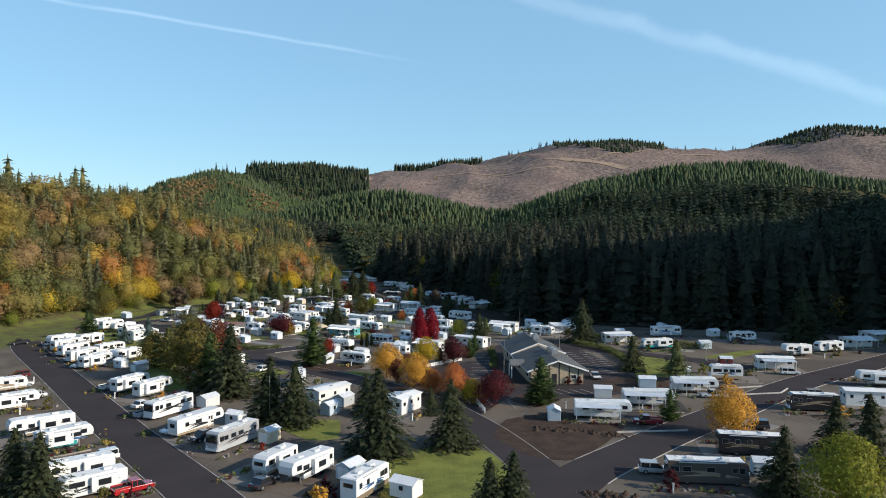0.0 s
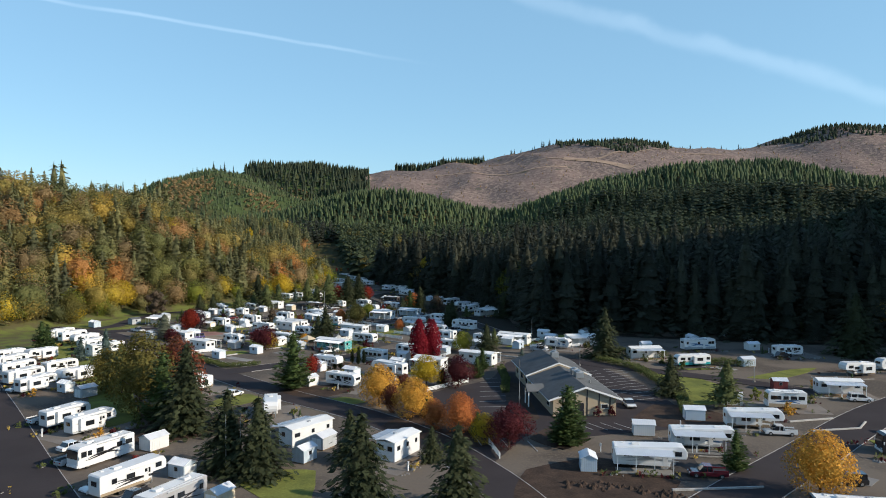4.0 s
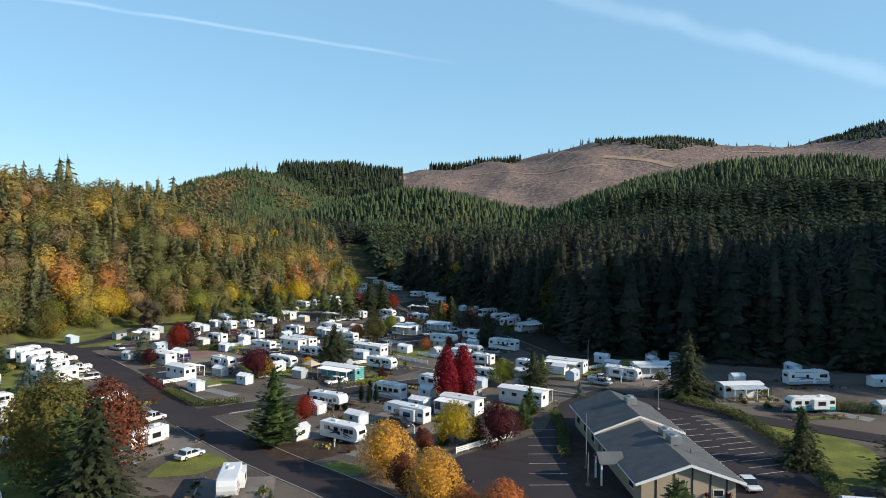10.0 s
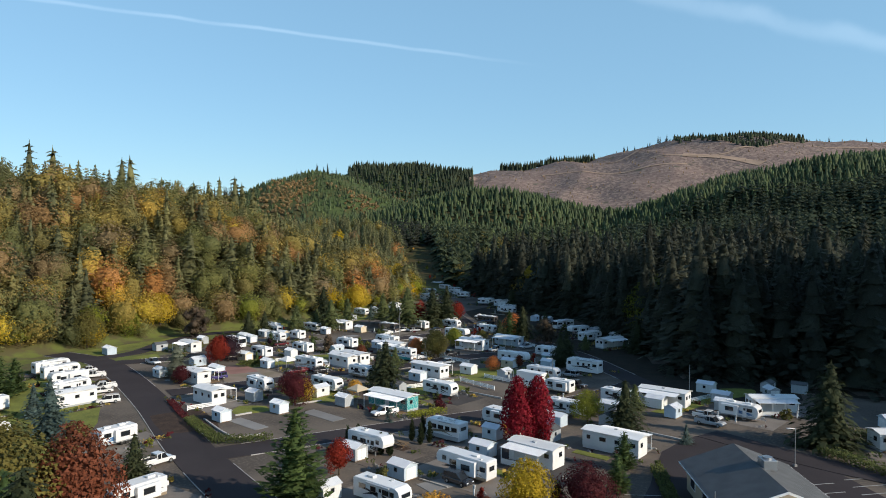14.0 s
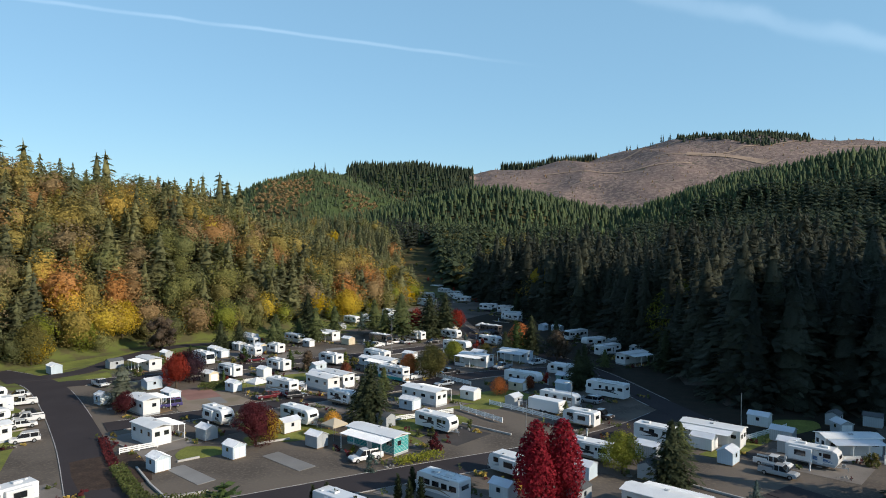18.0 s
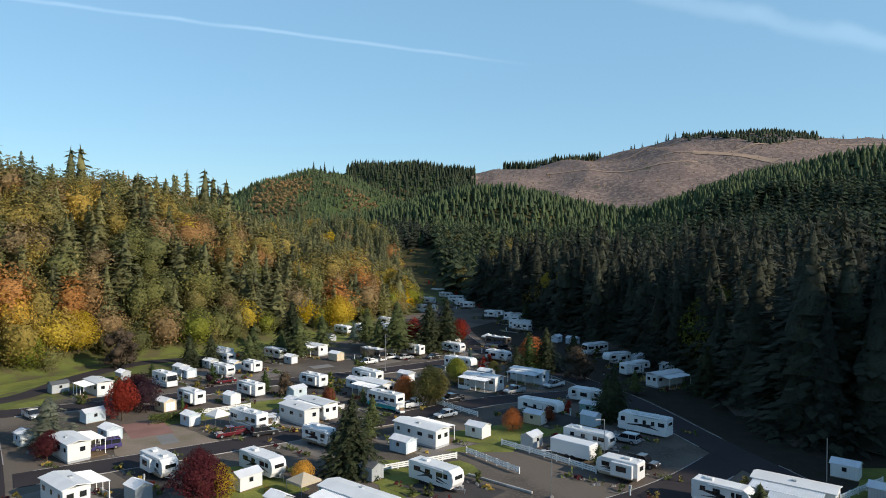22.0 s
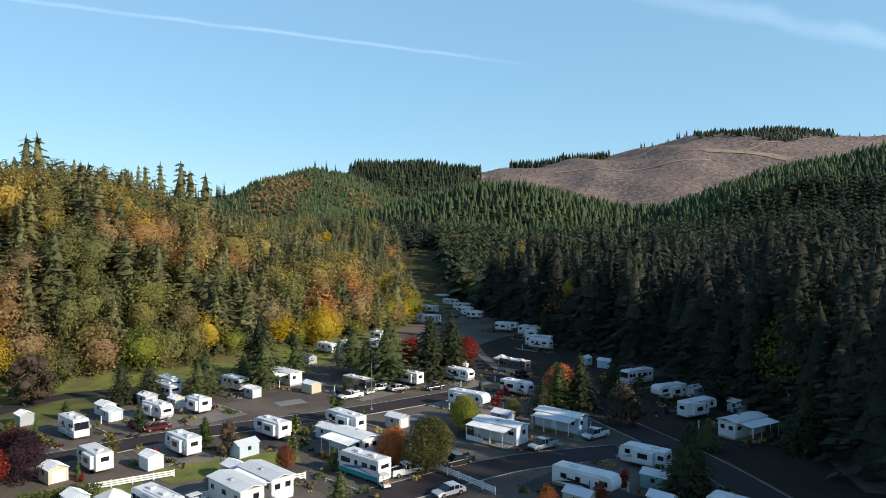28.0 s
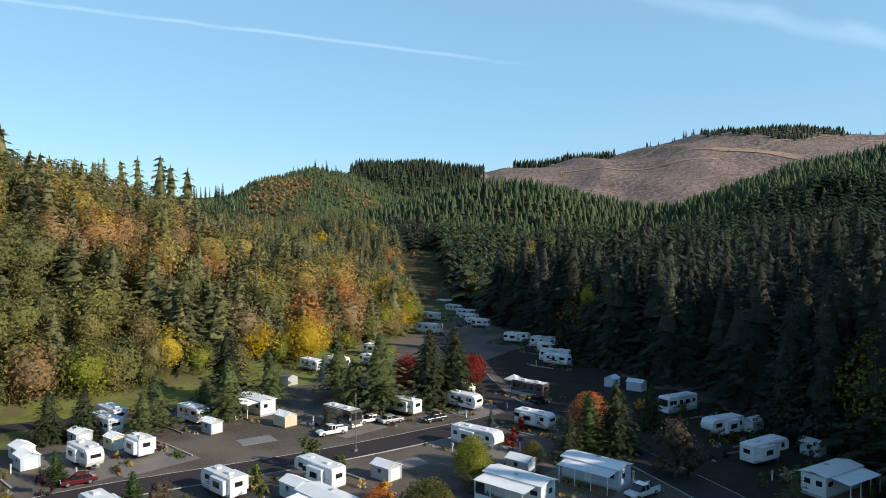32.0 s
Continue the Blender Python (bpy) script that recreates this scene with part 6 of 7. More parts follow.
motorhome(2.6, 303.5, 40, 8.1, "swirl")
trailer(-20.9, 85.5, 64, 7.2)
park_home(-83.4, 189.6, 61, 8.1)
park_home(-20.0, 120.9, 53, 9.0)
park_home(-6.4, 114.7, 60, 7.2)
park_home(-71.5, 209.8, 147, 7.2)
park_home(-61.1, 195.4, 149, 7.2)
trailer(25.8, 110.3, 172, 10.4, "awning", True)
park_home(-91.6, 243.6, 147, 7.2)
trailer(35.5, 118.2, 172, 10.0, "awning", True)
park_home(-28.3, 197.6, 150, 10.8, "teal")
park_home(-3.2, 172.6, 148, 8.1)
trailer(47.0, 128.0, 172, 9.6, "awning", True)
park_home(-47.8, 231.6, 146, 8.1)
park_home(-46.0, 235.4, 146, 8.1)
park_home(-26.6, 224.4, 147, 9.9)
park_home(7.4, 179.3, 149, 9.9)
park_home(73.6, 119.6, 171, 8.1)
park_home(-40.4, 251.6, 146, 8.1)
park_home(72.9, 150.9, 172, 9)
park_home(-66.4, 290.9, 147, 8.1)
park_home(18.7, 208.4, 150, 9.9)
park_home(35.8, 205.9, 8, 9)
park_home(47.2, 186.8, 10, 9)
park_home(-21.2, 260.7, 149, 9)
park_home(-12.5, 267.6, 148, 9, "blue")
park_home(14.1, 269.3, 42, 9)
park_home(108.4, 180.0, 10, 9)
park_home(120.2, 191.0, 9, 9)
shed(-70.4, 150.1, 60, "blue")
shed(-64.9, 146.5, 62, "grey")
shed(-40.1, 117.0, 61, "white")
shed(-32.1, 106.2, 64, "blue")
shed(-24.7, 97.4, 63, "cream")
shed(-11.2, 83.3, 62, "blue")
shed(-4.1, 77.4, 60, "white")
shed(-18.5, 112.2, 61, "blue")
shed(-17.0, 117.9, 61, "grey")
shed(39.8, 84.7, 171, "blue")
shed(-108.7, 235.9, 147, "blue")
shed(-81.6, 213.6, 149, "blue")
shed(-53.3, 184.4, 147, "blue")
shed(-26.3, 156.0, 146, "white")
shed(17.8, 109.3, 174, "blue")
shed(-99.7, 243.3, 148, "grey")
shed(-80.1, 226.1, 150, "blue")
shed(-71.4, 218.0, 148, "blue")
shed(-53.8, 197.7, 150, "grey")
shed(-46.2, 190.7, 149, "blue")
shed(-43.6, 203.3, 149, "white")
shed(-36.9, 197.0, 149, "grey")
shed(-27.3, 170.2, 148, "grey")
shed(-19.4, 164.2, 146, "blue")
shed(29.1, 124.3, 171, "white")
shed(-94.5, 255.3, 149, "grey")
shed(-72.6, 234.5, 150, "cream")
shed(-63.8, 226.9, 150, "blue")
shed(-63.6, 240.5, 147, "white")
shed(-29.9, 208.6, 149, "grey")
shed(-10.4, 174.1, 149, "blue")
shed(-9.7, 182.2, 149, "white")
shed(-1.6, 182.4, 149, "grey")
shed(39.6, 132.7, 172, "blue")
shed(-86.3, 263.2, 149, "white")
shed(-83.4, 270.5, 149, "grey")
shed(-82.9, 260.1, 147, "blue")
shed(-77.0, 269.1, 150, "cream")
shed(-54.3, 247.3, 150, "blue")
shed(-51.4, 238.8, 146, "cream")
shed(-28.2, 219.6, 150, "blue")
shed(-0.6, 190.7, 150, "blue")
shed(7.8, 191.9, 149, "grey")
shed(49.7, 142.3, 170, "white")
shed(-67.7, 278.6, 150, "grey")
shed(-45.9, 256.8, 147, "blue")
shed(-18.8, 228.3, 150, "white")
shed(-10.8, 224.6, 149, "grey")
shed(8.7, 200.0, 146, "grey")
shed(18.6, 199.2, 147, "blue")
shed(63.6, 154.1, 173, "red")
shed(-58.6, 284.2, 148, "cream")
shed(-37.4, 264.2, 149, "grey")
shed(-10.6, 236.9, 150, "cream")
shed(-2.0, 237.2, 147, "blue")
shed(16.8, 205.2, 146, "white")
shed(27.9, 205.0, 150, "grey")
shed(28.9, 210.6, 146, "grey")
shed(67.4, 176.9, 12, "blue")
shed(-69.5, 312.0, 146, "grey")
shed(-51.4, 294.9, 149, "blue")
shed(-21.5, 269.3, 149, "grey")
shed(-1.6, 244.4, 150, "green")
shed(28.0, 218.8, 148, "white")
shed(38.9, 216.1, 12, "grey")
shed(39.8, 221.3, 147, "grey")
shed(50.9, 197.9, 11, "blue")
shed(-42.0, 300.4, 147, "white")
shed(45.4, 221.0, 150, "grey")
shed(67.1, 210.1, 11, "blue")
shed(78.0, 198.0, 10, "white")
shed(-33.8, 309.9, 148, "cream")
shed(79.5, 218.4, 146, "blue")
shed(84.3, 214.6, 8, "blue")
shed(-6.8, 321.3, 148, "blue")
shed(-2.5, 318.6, 148, "blue")
shed(11.8, 293.5, 41, "blue")
shed(16.7, 282.8, 40, "blue")
vehicle(-44.2, 88.8, 44, "white")
vehicle(-35.5, 78.3, 44, "red")
vehicle(-86.2, 139.3, 46, "darkred")
vehicle(-80.8, 131.5, 45, "white")
vehicle(-73.1, 122.5, 43, "white")
vehicle(-53.2, 99.6, 46, "red")
vehicle(-47.9, 111.0, 63, "silver")
vehicle(-40.0, 101.5, 60, "white")
vehicle(-34.3, 98.2, 62, "dark")
vehicle(-20.9, 80.1, 62, "dark")
vehicle(-111.4, 180.7, 44, "dark")
vehicle(-102.1, 179.5, 61, "white")
vehicle(-91.5, 165.6, 61, "white")
vehicle(-85.4, 158.0, 62, "silver")
vehicle(-79.3, 150.5, 64, "white")
vehicle(-62.9, 130.0, 60, "white")
vehicle(-50.9, 116.3, 60, "white")
vehicle(-38.4, 146.8, 62, "white")
vehicle(-99.8, 215.4, 45, "white")
vehicle(-94.7, 210.6, 43, "white")
vehicle(-88.2, 203.7, 43, "dark")
vehicle(-86.0, 201.5, 44, "white")
vehicle(-84.2, 198.3, 44, "white")
vehicle(-78.3, 191.7, 41, "white")
vehicle(-51.7, 163.5, 64, "white")
vehicle(-47.3, 154.9, 61, "white")
vehicle(26.4, 85.0, 171, "silver")
vehicle(-91.1, 226.3, 149, "white")
vehicle(31.9, 106.7, 172, "darkred")
vehicle(-68.9, 213.5, 44, "purple")
vehicle(-12.3, 163.1, 147, "dark")
vehicle(47.7, 104.3, 173, "dark")
vehicle(-54.8, 222.3, 42, "darkred")
vehicle(-50.2, 223.6, 42, "dark")
vehicle(-28.5, 192.3, 42, "white")
vehicle(49.2, 124.2, 172, "white")
vehicle(-72.5, 256.1, 42, "darkred")
vehicle(68.3, 124.8, 172, "silver")
vehicle(-31.5, 243.8, 45, "white")
vehicle(-25.2, 238.1, 44, "white")
vehicle(23.5, 195.0, 146, "silver")
vehicle(73.3, 144.6, 171, "white")
vehicle(-49.9, 280.7, 43, "white")
vehicle(-25.7, 248.6, 43, "dark")
vehicle(2.6, 228.9, 149, "silver")
vehicle(3.5, 218.9, 148, "brown")
vehicle(23.9, 198.5, 146, "white")
vehicle(-46.3, 288.0, 42, "white")
vehicle(-42.8, 288.5, 44, "silver")
vehicle(-36.3, 290.4, 42, "dark")
vehicle(-15.0, 257.3, 44, "silver")
vehicle(-7.6, 263.7, 45, "white")
vehicle(80.1, 187.0, 11, "dark")
vehicle(-20.1, 305.1, 44, "dark")
vehicle(27.3, 268.3, 148, "white")
box_trailer(-5.1, 220.5, 147, 6)
canopy(-58.9, 226.3, 150, "white")
canopy(-35.7, 201.3, 148, "cream")
canopy(-25.4, 315.2, 150, "white")


vehicle(31.3, 140.5, 92, "white")


def golf_cart(x, y, a):
    parts = [("body", Solid().box(-1.1, 1.1, -0.55, 0.55, 0.28, 0.62, 0.06).box(0.55, 1.15, -0.55, 0.55, 0.6, 0.95, 0.1).done("body", WHITE), "", None),
             ("seat", Solid().box(-0.55, 0.05, -0.5, 0.5, 0.6, 0.82, 0.05).box(-0.68, -0.5, -0.5, 0.5, 0.8, 1.25, 0.05).done("seat", WOOD), "", None),
             ("roof", Solid().box(-0.9, 0.85, -0.6, 0.6, 1.80, 1.88, 0.03).done("roof", ROOF_W), "white roof panel", None)]
    for px_, py_ in ((-0.8, -0.5), (-0.8, 0.5), (0.75, -0.5), (0.75, 0.5)):
        parts.append(("roof_post", Solid().tube((px_, py_, 0.6), (px_ * 0.98, py_, 1.82), 0.025, n=6).done("roof_post", STEEL), "", None))
        wheel_parts(parts, px_, py_, 0.24, 0.18)
    place("golf_cart", parts, pose(x, y, 0.05, 0, 0, a), "small white golf cart parked on a gravel lot", "golf cart")


for x, y, a in ((-51.0, 228.1, 40), (-33.0, 239.1, 130), (-51.6, 229.5, 60)):
    golf_cart(x, y, a)


# ---- garden and park trees ----
TREE_CACHE = {}
TREE_WORD = {"spruce": "dark green spruce with drooping boughs", "cedar": "dense green cone-shaped cedar", "fir": "tall dark green fir with drooping boughs", "poplar": "tall yellow autumn tree with a bare lower trunk", "cypress": "slim dark green cypress", "pine": "airy green pine with a bare lower trunk", "blue": "grey-blue spruce", "silver": "silvery wide pine",
             "shrub": "round green garden shrub", "bare": "brown nearly leafless twiggy brown tree", "lime": "yellow-green leafy tree", "olive": "olive green maple turning orange", "yellow": "bright yellow autumn tree", "gold": "golden orange autumn maple",
             "orange": "orange autumn maple", "scarlet": "scarlet autumn tree", "crimson": "columnar crimson autumn maple", "maroon": "dark maroon-leaved tree", "purple": "dark purple-leaved tree", "redbrown": "red-brown autumn maple"}


def tree_parts(kind, v):
    rnd = random.Random(f"{kind}{v}")
    trunk = Solid()
    if kind in ("spruce", "blue", "cedar", "silver", "pine", "cypress", "fir"):
        trunk.tube((0, 0, -0.02), (0, 0, 0.92), 0.020, 0.004, 8)
        vv, ff = spray_shape(rnd, *{"spruce": (30, 21, 0.47, 0.40, 0.02, 0.80), "blue": (22, 16, 0.36, 0.12, 0.03, 0.8), "cedar": (29, 19, 0.31, -0.25, 0.02, 0.60),
                                    "silver": (15, 15, 0.56, 0.0, 0.12, 0.55), "fir": (46, 20, 0.25, 0.45, 0.04, 0.78, 8, 0.026), "cypress": (24, 12, 0.13, -1.2, 0.02, 0.45), "pine": (17, 14, 0.42, 0.10, 0.16, 0.62)}[kind])
    else:
        squat, low, leaves, size = {"crimson": (0.85, -0.02, 3000, 0.020), "shrub": (1.9, -0.12, 600, 0.05), "bare": (1.8, 0.0, 2400, 0.020), "scarlet": (1.05, 0.05, 1400, 0.030), "cherry": (1.6, 0.1, 1400, 0.03)}.get(kind, (2.0, -0.03, 3700, 0.0195))
        if kind in ("shrub", "bare", "cherry"):
            vv, ff = leafy_shape(rnd, leaves, size, squat, low, 34)
        else:
            vv, ff = crown_shape(rnd, 5200, 0.0175, {"crimson": 0.215, "scarlet": 0.34, "gold": 0.47, "yellow": 0.47, "orange": 0.47, "maroon": 0.52, "poplar": 0.22, "redbrown": 0.36, "olive": 0.43, "lime": 0.46}.get(kind, 0.5), 0.62 if kind == "poplar" else 0.03, 26)
        trunk.tube((0, 0, -0.02), (0, 0, 0.80 if kind == "poplar" else 0.34), 0.024, 0.016, 8)
        for i in range(8):
            a = i * 0.8 + rnd.uniform(-0.3, 0.3)
            z = rnd.uniform(0.12, 0.34)
            r = rnd.uniform(0.10, 0.22) * squat
            trunk.tube((0, 0, z), (math.cos(a) * r, math.sin(a) * r, z + rnd.uniform(0.22, 0.42)), 0.012, 0.003, 6)
    leaf = LEAF["park_olive"] if kind == "olive" else LEAF.get(kind, LEAF["garden"])
    return [("trunk", trunk.done("trunk", BARK), "", None), ("crown", quads("crown", vv, ff, leaf), "", None)]


def bush_parts(kind, v):
    """A low garden bush: leaves from the ground up on a few stems."""
    rnd = random.Random(f"bush{kind}{v}")
    vv, ff = leafy_shape(rnd, 240, 0.062, 2.0, -0.14, 12) if kind != "cedar" else spray_shape(rnd, 10, 8, 0.34, -0.2, 0.0, 0.5, 3, 0.09)
    stems = Solid()
    for i in range(4):
        stems.tube((0, 0, -0.02), (math.cos(i * 1.6) * 0.15, math.sin(i * 1.6) * 0.15, 0.4), 0.02, 0.008, 5)
    return [("trunk", stems.done("trunk", BARK), "woody stems", None), ("crown", quads("crown", vv, ff, LEAF["park_olive"] if kind == "olive" else LEAF.get(kind, LEAF["garden"])), "", None)]


def tree(x, y, h, kind):
    v = int(abs(x * 3.1 + y * 1.7)) % 3
    bush = h < 2.6 or kind == "shrub"
    key = (kind, v, bush)
    if key not in TREE_CACHE:
        TREE_CACHE[key] = bush_parts(kind, v) if bush else tree_parts(kind, v)
    z = float(height(x, y)) + 0.03
    m = pose(x, y, z, 0, 0, (x * 37 + y * 11) % 360) @ Matrix.Diagonal((h * 1.05, h * 1.05, h * 1.02, 1))
    colour = TREE_WORD[kind].split()[0] if kind not in ("shrub", "cedar") else "green"
    place("shrub" if bush else "tree", TREE_CACHE[key], m, f"low {colour} garden shrub beside a caravan lot" if bush else f"{TREE_WORD[kind]} beside the lots", "shrub" if bush else "tree", "garden shrubs" if bush else "park trees")


tree(-50.3, 136.0, 12.0, "olive")
tree(-46.0, 140.5, 10.8, "redbrown")
tree(-51.7, 158.7, 5.5, "spruce")
tree(-27.3, 108.4, 10.4, "spruce")
tree(-22.9, 106.4, 9.9, "spruce")
tree(-8.6, 91.7, 11.9, "spruce")
tree(1.2, 95.5, 9.7, "spruce")
tree(-63.6, 151.3, 7.1, "olive")
tree(-59.7, 149.4, 9.5, "pine")
tree(-98.0, 189.6, 8.0, "cedar")
tree(-83.9, 180.9, 5.7, "blue")
tree(-46.5, 74.2, 8.8, "spruce")
tree(-42.8, 72.7, 8.8, "spruce")
tree(4.9, 70.2, 6.9, "spruce")
tree(7.3, 70.2, 7.6, "spruce")
tree(42.2, 100.5, 6.9, "gold")
tree(41.8, 70.0, 8.8, "lime")
tree(53.3, 92.6, 7.9, "spruce")
tree(53.7, 85.9, 10.0, "spruce")
tree(38.9, 77.8, 8.2, "spruce")
tree(36.3, 109.0, 5.1, "cedar")
tree(41.2, 148.9, 7.6, "spruce")
tree(47.6, 139.7, 8.4, "pine")
tree(17.4, 120.2, 7.5, "cedar")
tree(100.4, 241.1, 8.9, "spruce")
tree(98.2, 212.7, 5.3, "cedar")
tree(99.6, 190.2, 15.7, "spruce")
tree(-1.9, 112.4, 4.6, "spruce")
tree(-12.5, 111.9, 7.0, "spruce")
tree(-5.9, 177.3, 9.3, "crimson")
tree(-3.2, 179.4, 9.1, "crimson")
tree(-28.9, 153.1, 11.0, "cedar")
tree(-27.3, 163.6, 4.4, "scarlet")
tree(-49.5, 203.9, 4.0, "maroon")
tree(-78.8, 234.9, 5.3, "maroon")
tree(-75.3, 210.9, 2.9, "maroon")
tree(37.7, 186.0, 12.3, "spruce")
tree(-26.7, 188.3, 2.0, "blue")
tree(-35.2, 229.5, 5.2, "pine")
tree(-100.1, 195.6, 6.6, "cedar")
tree(-73.7, 171.9, 8.8, "blue")
tree(8.0, 172.0, 4.7, "cedar")
tree(17.9, 184.3, 3.0, "blue")
tree(12.5, 199.4, 5.3, "pine")
tree(12.2, 172.6, 1.2, "shrub")
tree(4.4, 192.6, 5.0, "lime")
tree(10.0, 190.7, 7.7, "spruce")
tree(-45.4, 195.9, 5.7, "maroon")
tree(-44.9, 199.3, 3.7, "yellow")
tree(-75.9, 227.5, 6.5, "scarlet")
tree(-76.2, 233.1, 5.9, "purple")
tree(-78.1, 213.9, 7.0, "silver")
tree(-32.6, 209.8, 9.6, "spruce")
tree(-34.7, 250.6, 3.7, "orange")
tree(-73.4, 207.8, 3.3, "maroon")
tree(-88.3, 270.4, 7.5, "spruce")
tree(-116.8, 271.5, 9.0, "yellow")
tree(-120.2, 243.3, 9.2, "olive")
tree(-74.0, 334.0, 9.9, "yellow")
tree(-74.4, 296.4, 13.1, "spruce")
tree(-39.2, 301.1, 12.3, "spruce")
tree(-35.1, 303.8, 12.1, "spruce")
tree(-44.5, 305.8, 7.4, "scarlet")
tree(-32.7, 313.0, 6.7, "scarlet")
tree(14.7, 213.2, 1.2, "shrub")
tree(-8.4, 237.1, 2.6, "redbrown")
tree(-118.5, 257.0, 8.0, "lime")
tree(-102.9, 266.8, 8.4, "bare")
tree(-56.5, 247.1, 4.2, "bare")
tree(-33.8, 246.6, 4.1, "orange")
tree(-29.0, 244.6, 6.5, "olive")
tree(-73.4, 287.0, 6.7, "pine")
tree(-75.4, 273.2, 7.4, "pine")
tree(-84.3, 272.6, 7.4, "spruce")
tree(-90.7, 259.5, 2.9, "cedar")
tree(-67.7, 283.8, 10.1, "pine")
tree(-66.1, 295.4, 9.5, "pine")
tree(-45.8, 293.1, 13.6, "pine")
tree(-50.3, 292.4, 9.2, "pine")
tree(-76.5, 277.8, 8.7, "pine")
tree(-41.1, 311.3, 11.8, "spruce")
tree(-36.8, 314.7, 12.2, "spruce")
tree(-34.6, 318.9, 5.5, "scarlet")
tree(-9.3, 279.5, 9.6, "spruce")
tree(-13.0, 278.0, 8.3, "cedar")
tree(-15.6, 275.0, 6.0, "spruce")
tree(-12.4, 286.0, 6.2, "orange")
tree(-7.2, 357.0, 17.5, "poplar")
tree(28.0, 282.0, 16.5, "lime")
tree(19.5, 286.0, 25.0, "fir")
tree(23.0, 290.0, 26.0, "fir")
tree(26.0, 293.0, 24.0, "fir")
tree(16.0, 290.0, 21.0, "fir")
tree(27.0, 305.0, 25.0, "fir")
tree(33.0, 318.0, 27.0, "fir")
tree(38.0, 334.0, 27.0, "fir")
tree(-70.5, 394.0, 11.5, "olive")
tree(-75.0, 408.0, 11.0, "yellow")
tree(-80.5, 425.0, 11.0, "olive")
tree(-16.5, 352.0, 9.0, "spruce")
tree(20.5, 262.0, 9.0, "spruce")
tree(23.0, 279.0, 12.0, "spruce")
tree(-3.0, 292.0, 7.0, "spruce")
tree(-3.0, 270.5, 6.6, "bare")
tree(0.8, 241.0, 7.7, "spruce")
tree(7.4, 260.3, 4.7, "pine")
tree(-28.8, 248.2, 5.6, "olive")
tree(-100.8, 336.2, 5.4, "lime")
tree(-76.5, 344.8, 8.2, "yellow")
tree(-27.8, 267.8, 4.0, "lime")
tree(-22.6, 287.9, 1.9, "scarlet")
tree(-48.7, 250.2, 1.9, "lime")
tree(-61.9, 250.7, 4.0, "cedar")
tree(-70.3, 235.8, 2.1, "cedar")
tree(-79.3, 236.8, 4.7, "purple")
tree(-74.0, 252.0, 2.4, "purple")
tree(-63.8, 316.2, 5.3, "blue")
tree(17.3, 363.9, 19.3, "fir")
tree(28.3, 365.6, 20.8, "fir")
tree(-56.2, 303.0, 10.8, "pine")
tree(-51.5, 283.4, 3.0, "spruce")
tree(-26.8, 264.5, 4.4, "lime")
tree(-26.7, 284.0, 4.1, "blue")
tree(-23.2, 280.4, 2.4, "scarlet")
tree(-20.1, 271.0, 3.2, "olive")
tree(-75.1, 255.5, 4.0, "cedar")
tree(-47.7, 266.1, 3.9, "shrub")
tree(-35.8, 256.9, 2.5, "gold")
tree(-38.8, 125.5, 13.4, "spruce")
tree(-44.2, 130.0, 11.0, "cedar")
tree(24.4, 134.2, 1.6, "maroon")
tree(27.0, 134.4, 1.6, "maroon")
tree(-11.5, 141.0, 6.5, "gold")
tree(-9.1, 136.6, 4.2, "redbrown")
tree(-5.3, 132.6, 6.0, "gold")
tree(-3.1, 133.6, 3.5, "cedar")
tree(-1.9, 126.7, 4.2, "orange")
tree(2.2, 124.5, 5.6, "orange")
tree(4.6, 124.5, 3.3, "cedar")
tree(5.4, 120.0, 3.9, "yellow")
tree(8.6, 117.5, 6.0, "maroon")
tree(-3.7, 154.5, 5.8, "yellow")
tree(-5.4, 154.5, 2.9, "cedar")
tree(-0.6, 155.5, 3.7, "cedar")
tree(2.4, 154.5, 5.8, "maroon")
tree(-7.7, 150.5, 3.2, "redbrown")
tree(17.1, 119.5, 8.4, "cedar")
tree(7.2, 120.5, 2.2, "redbrown")
tree(-13.9, 232.4, 3.1, "orange")
tree(-34.4, 224.2, 4.2, "pine")
tree(-36.3, 218.6, 5.8, "spruce")
tree(-27.7, 270.9, 3.6, "lime")
tree(-48.3, 253.4, 2.2, "olive")
tree(-7.5, 224.3, 2.1, "maroon")
tree(-46.6, 242.7, 3.0, "redbrown")
tree(-40.7, 243.7, 3.0, "pine")
tree(-19.9, 197.3, 2.5, "maroon")
tree(-14.2, 236.4, 2.5, "orange")
tree(-2.0, 217.3, 3.0, "pine")
tree(2.2, 244.4, 8.1, "spruce")
tree(-37.5, 205.8, 2.6, "gold")
tree(6.4, 163.5, 4.4, "cedar")
for x, y in ((-24.1, 172.1), (-22.8, 171.9), (-26.5, 173.5), (-21.2, 179.1), (-20.1, 181.7), (-19.6, 177.5), (-18.5, 178.6), (-28.2, 175.4), (-29.4, 174.4)):
    tree(x, y, 3.1, "cypress")


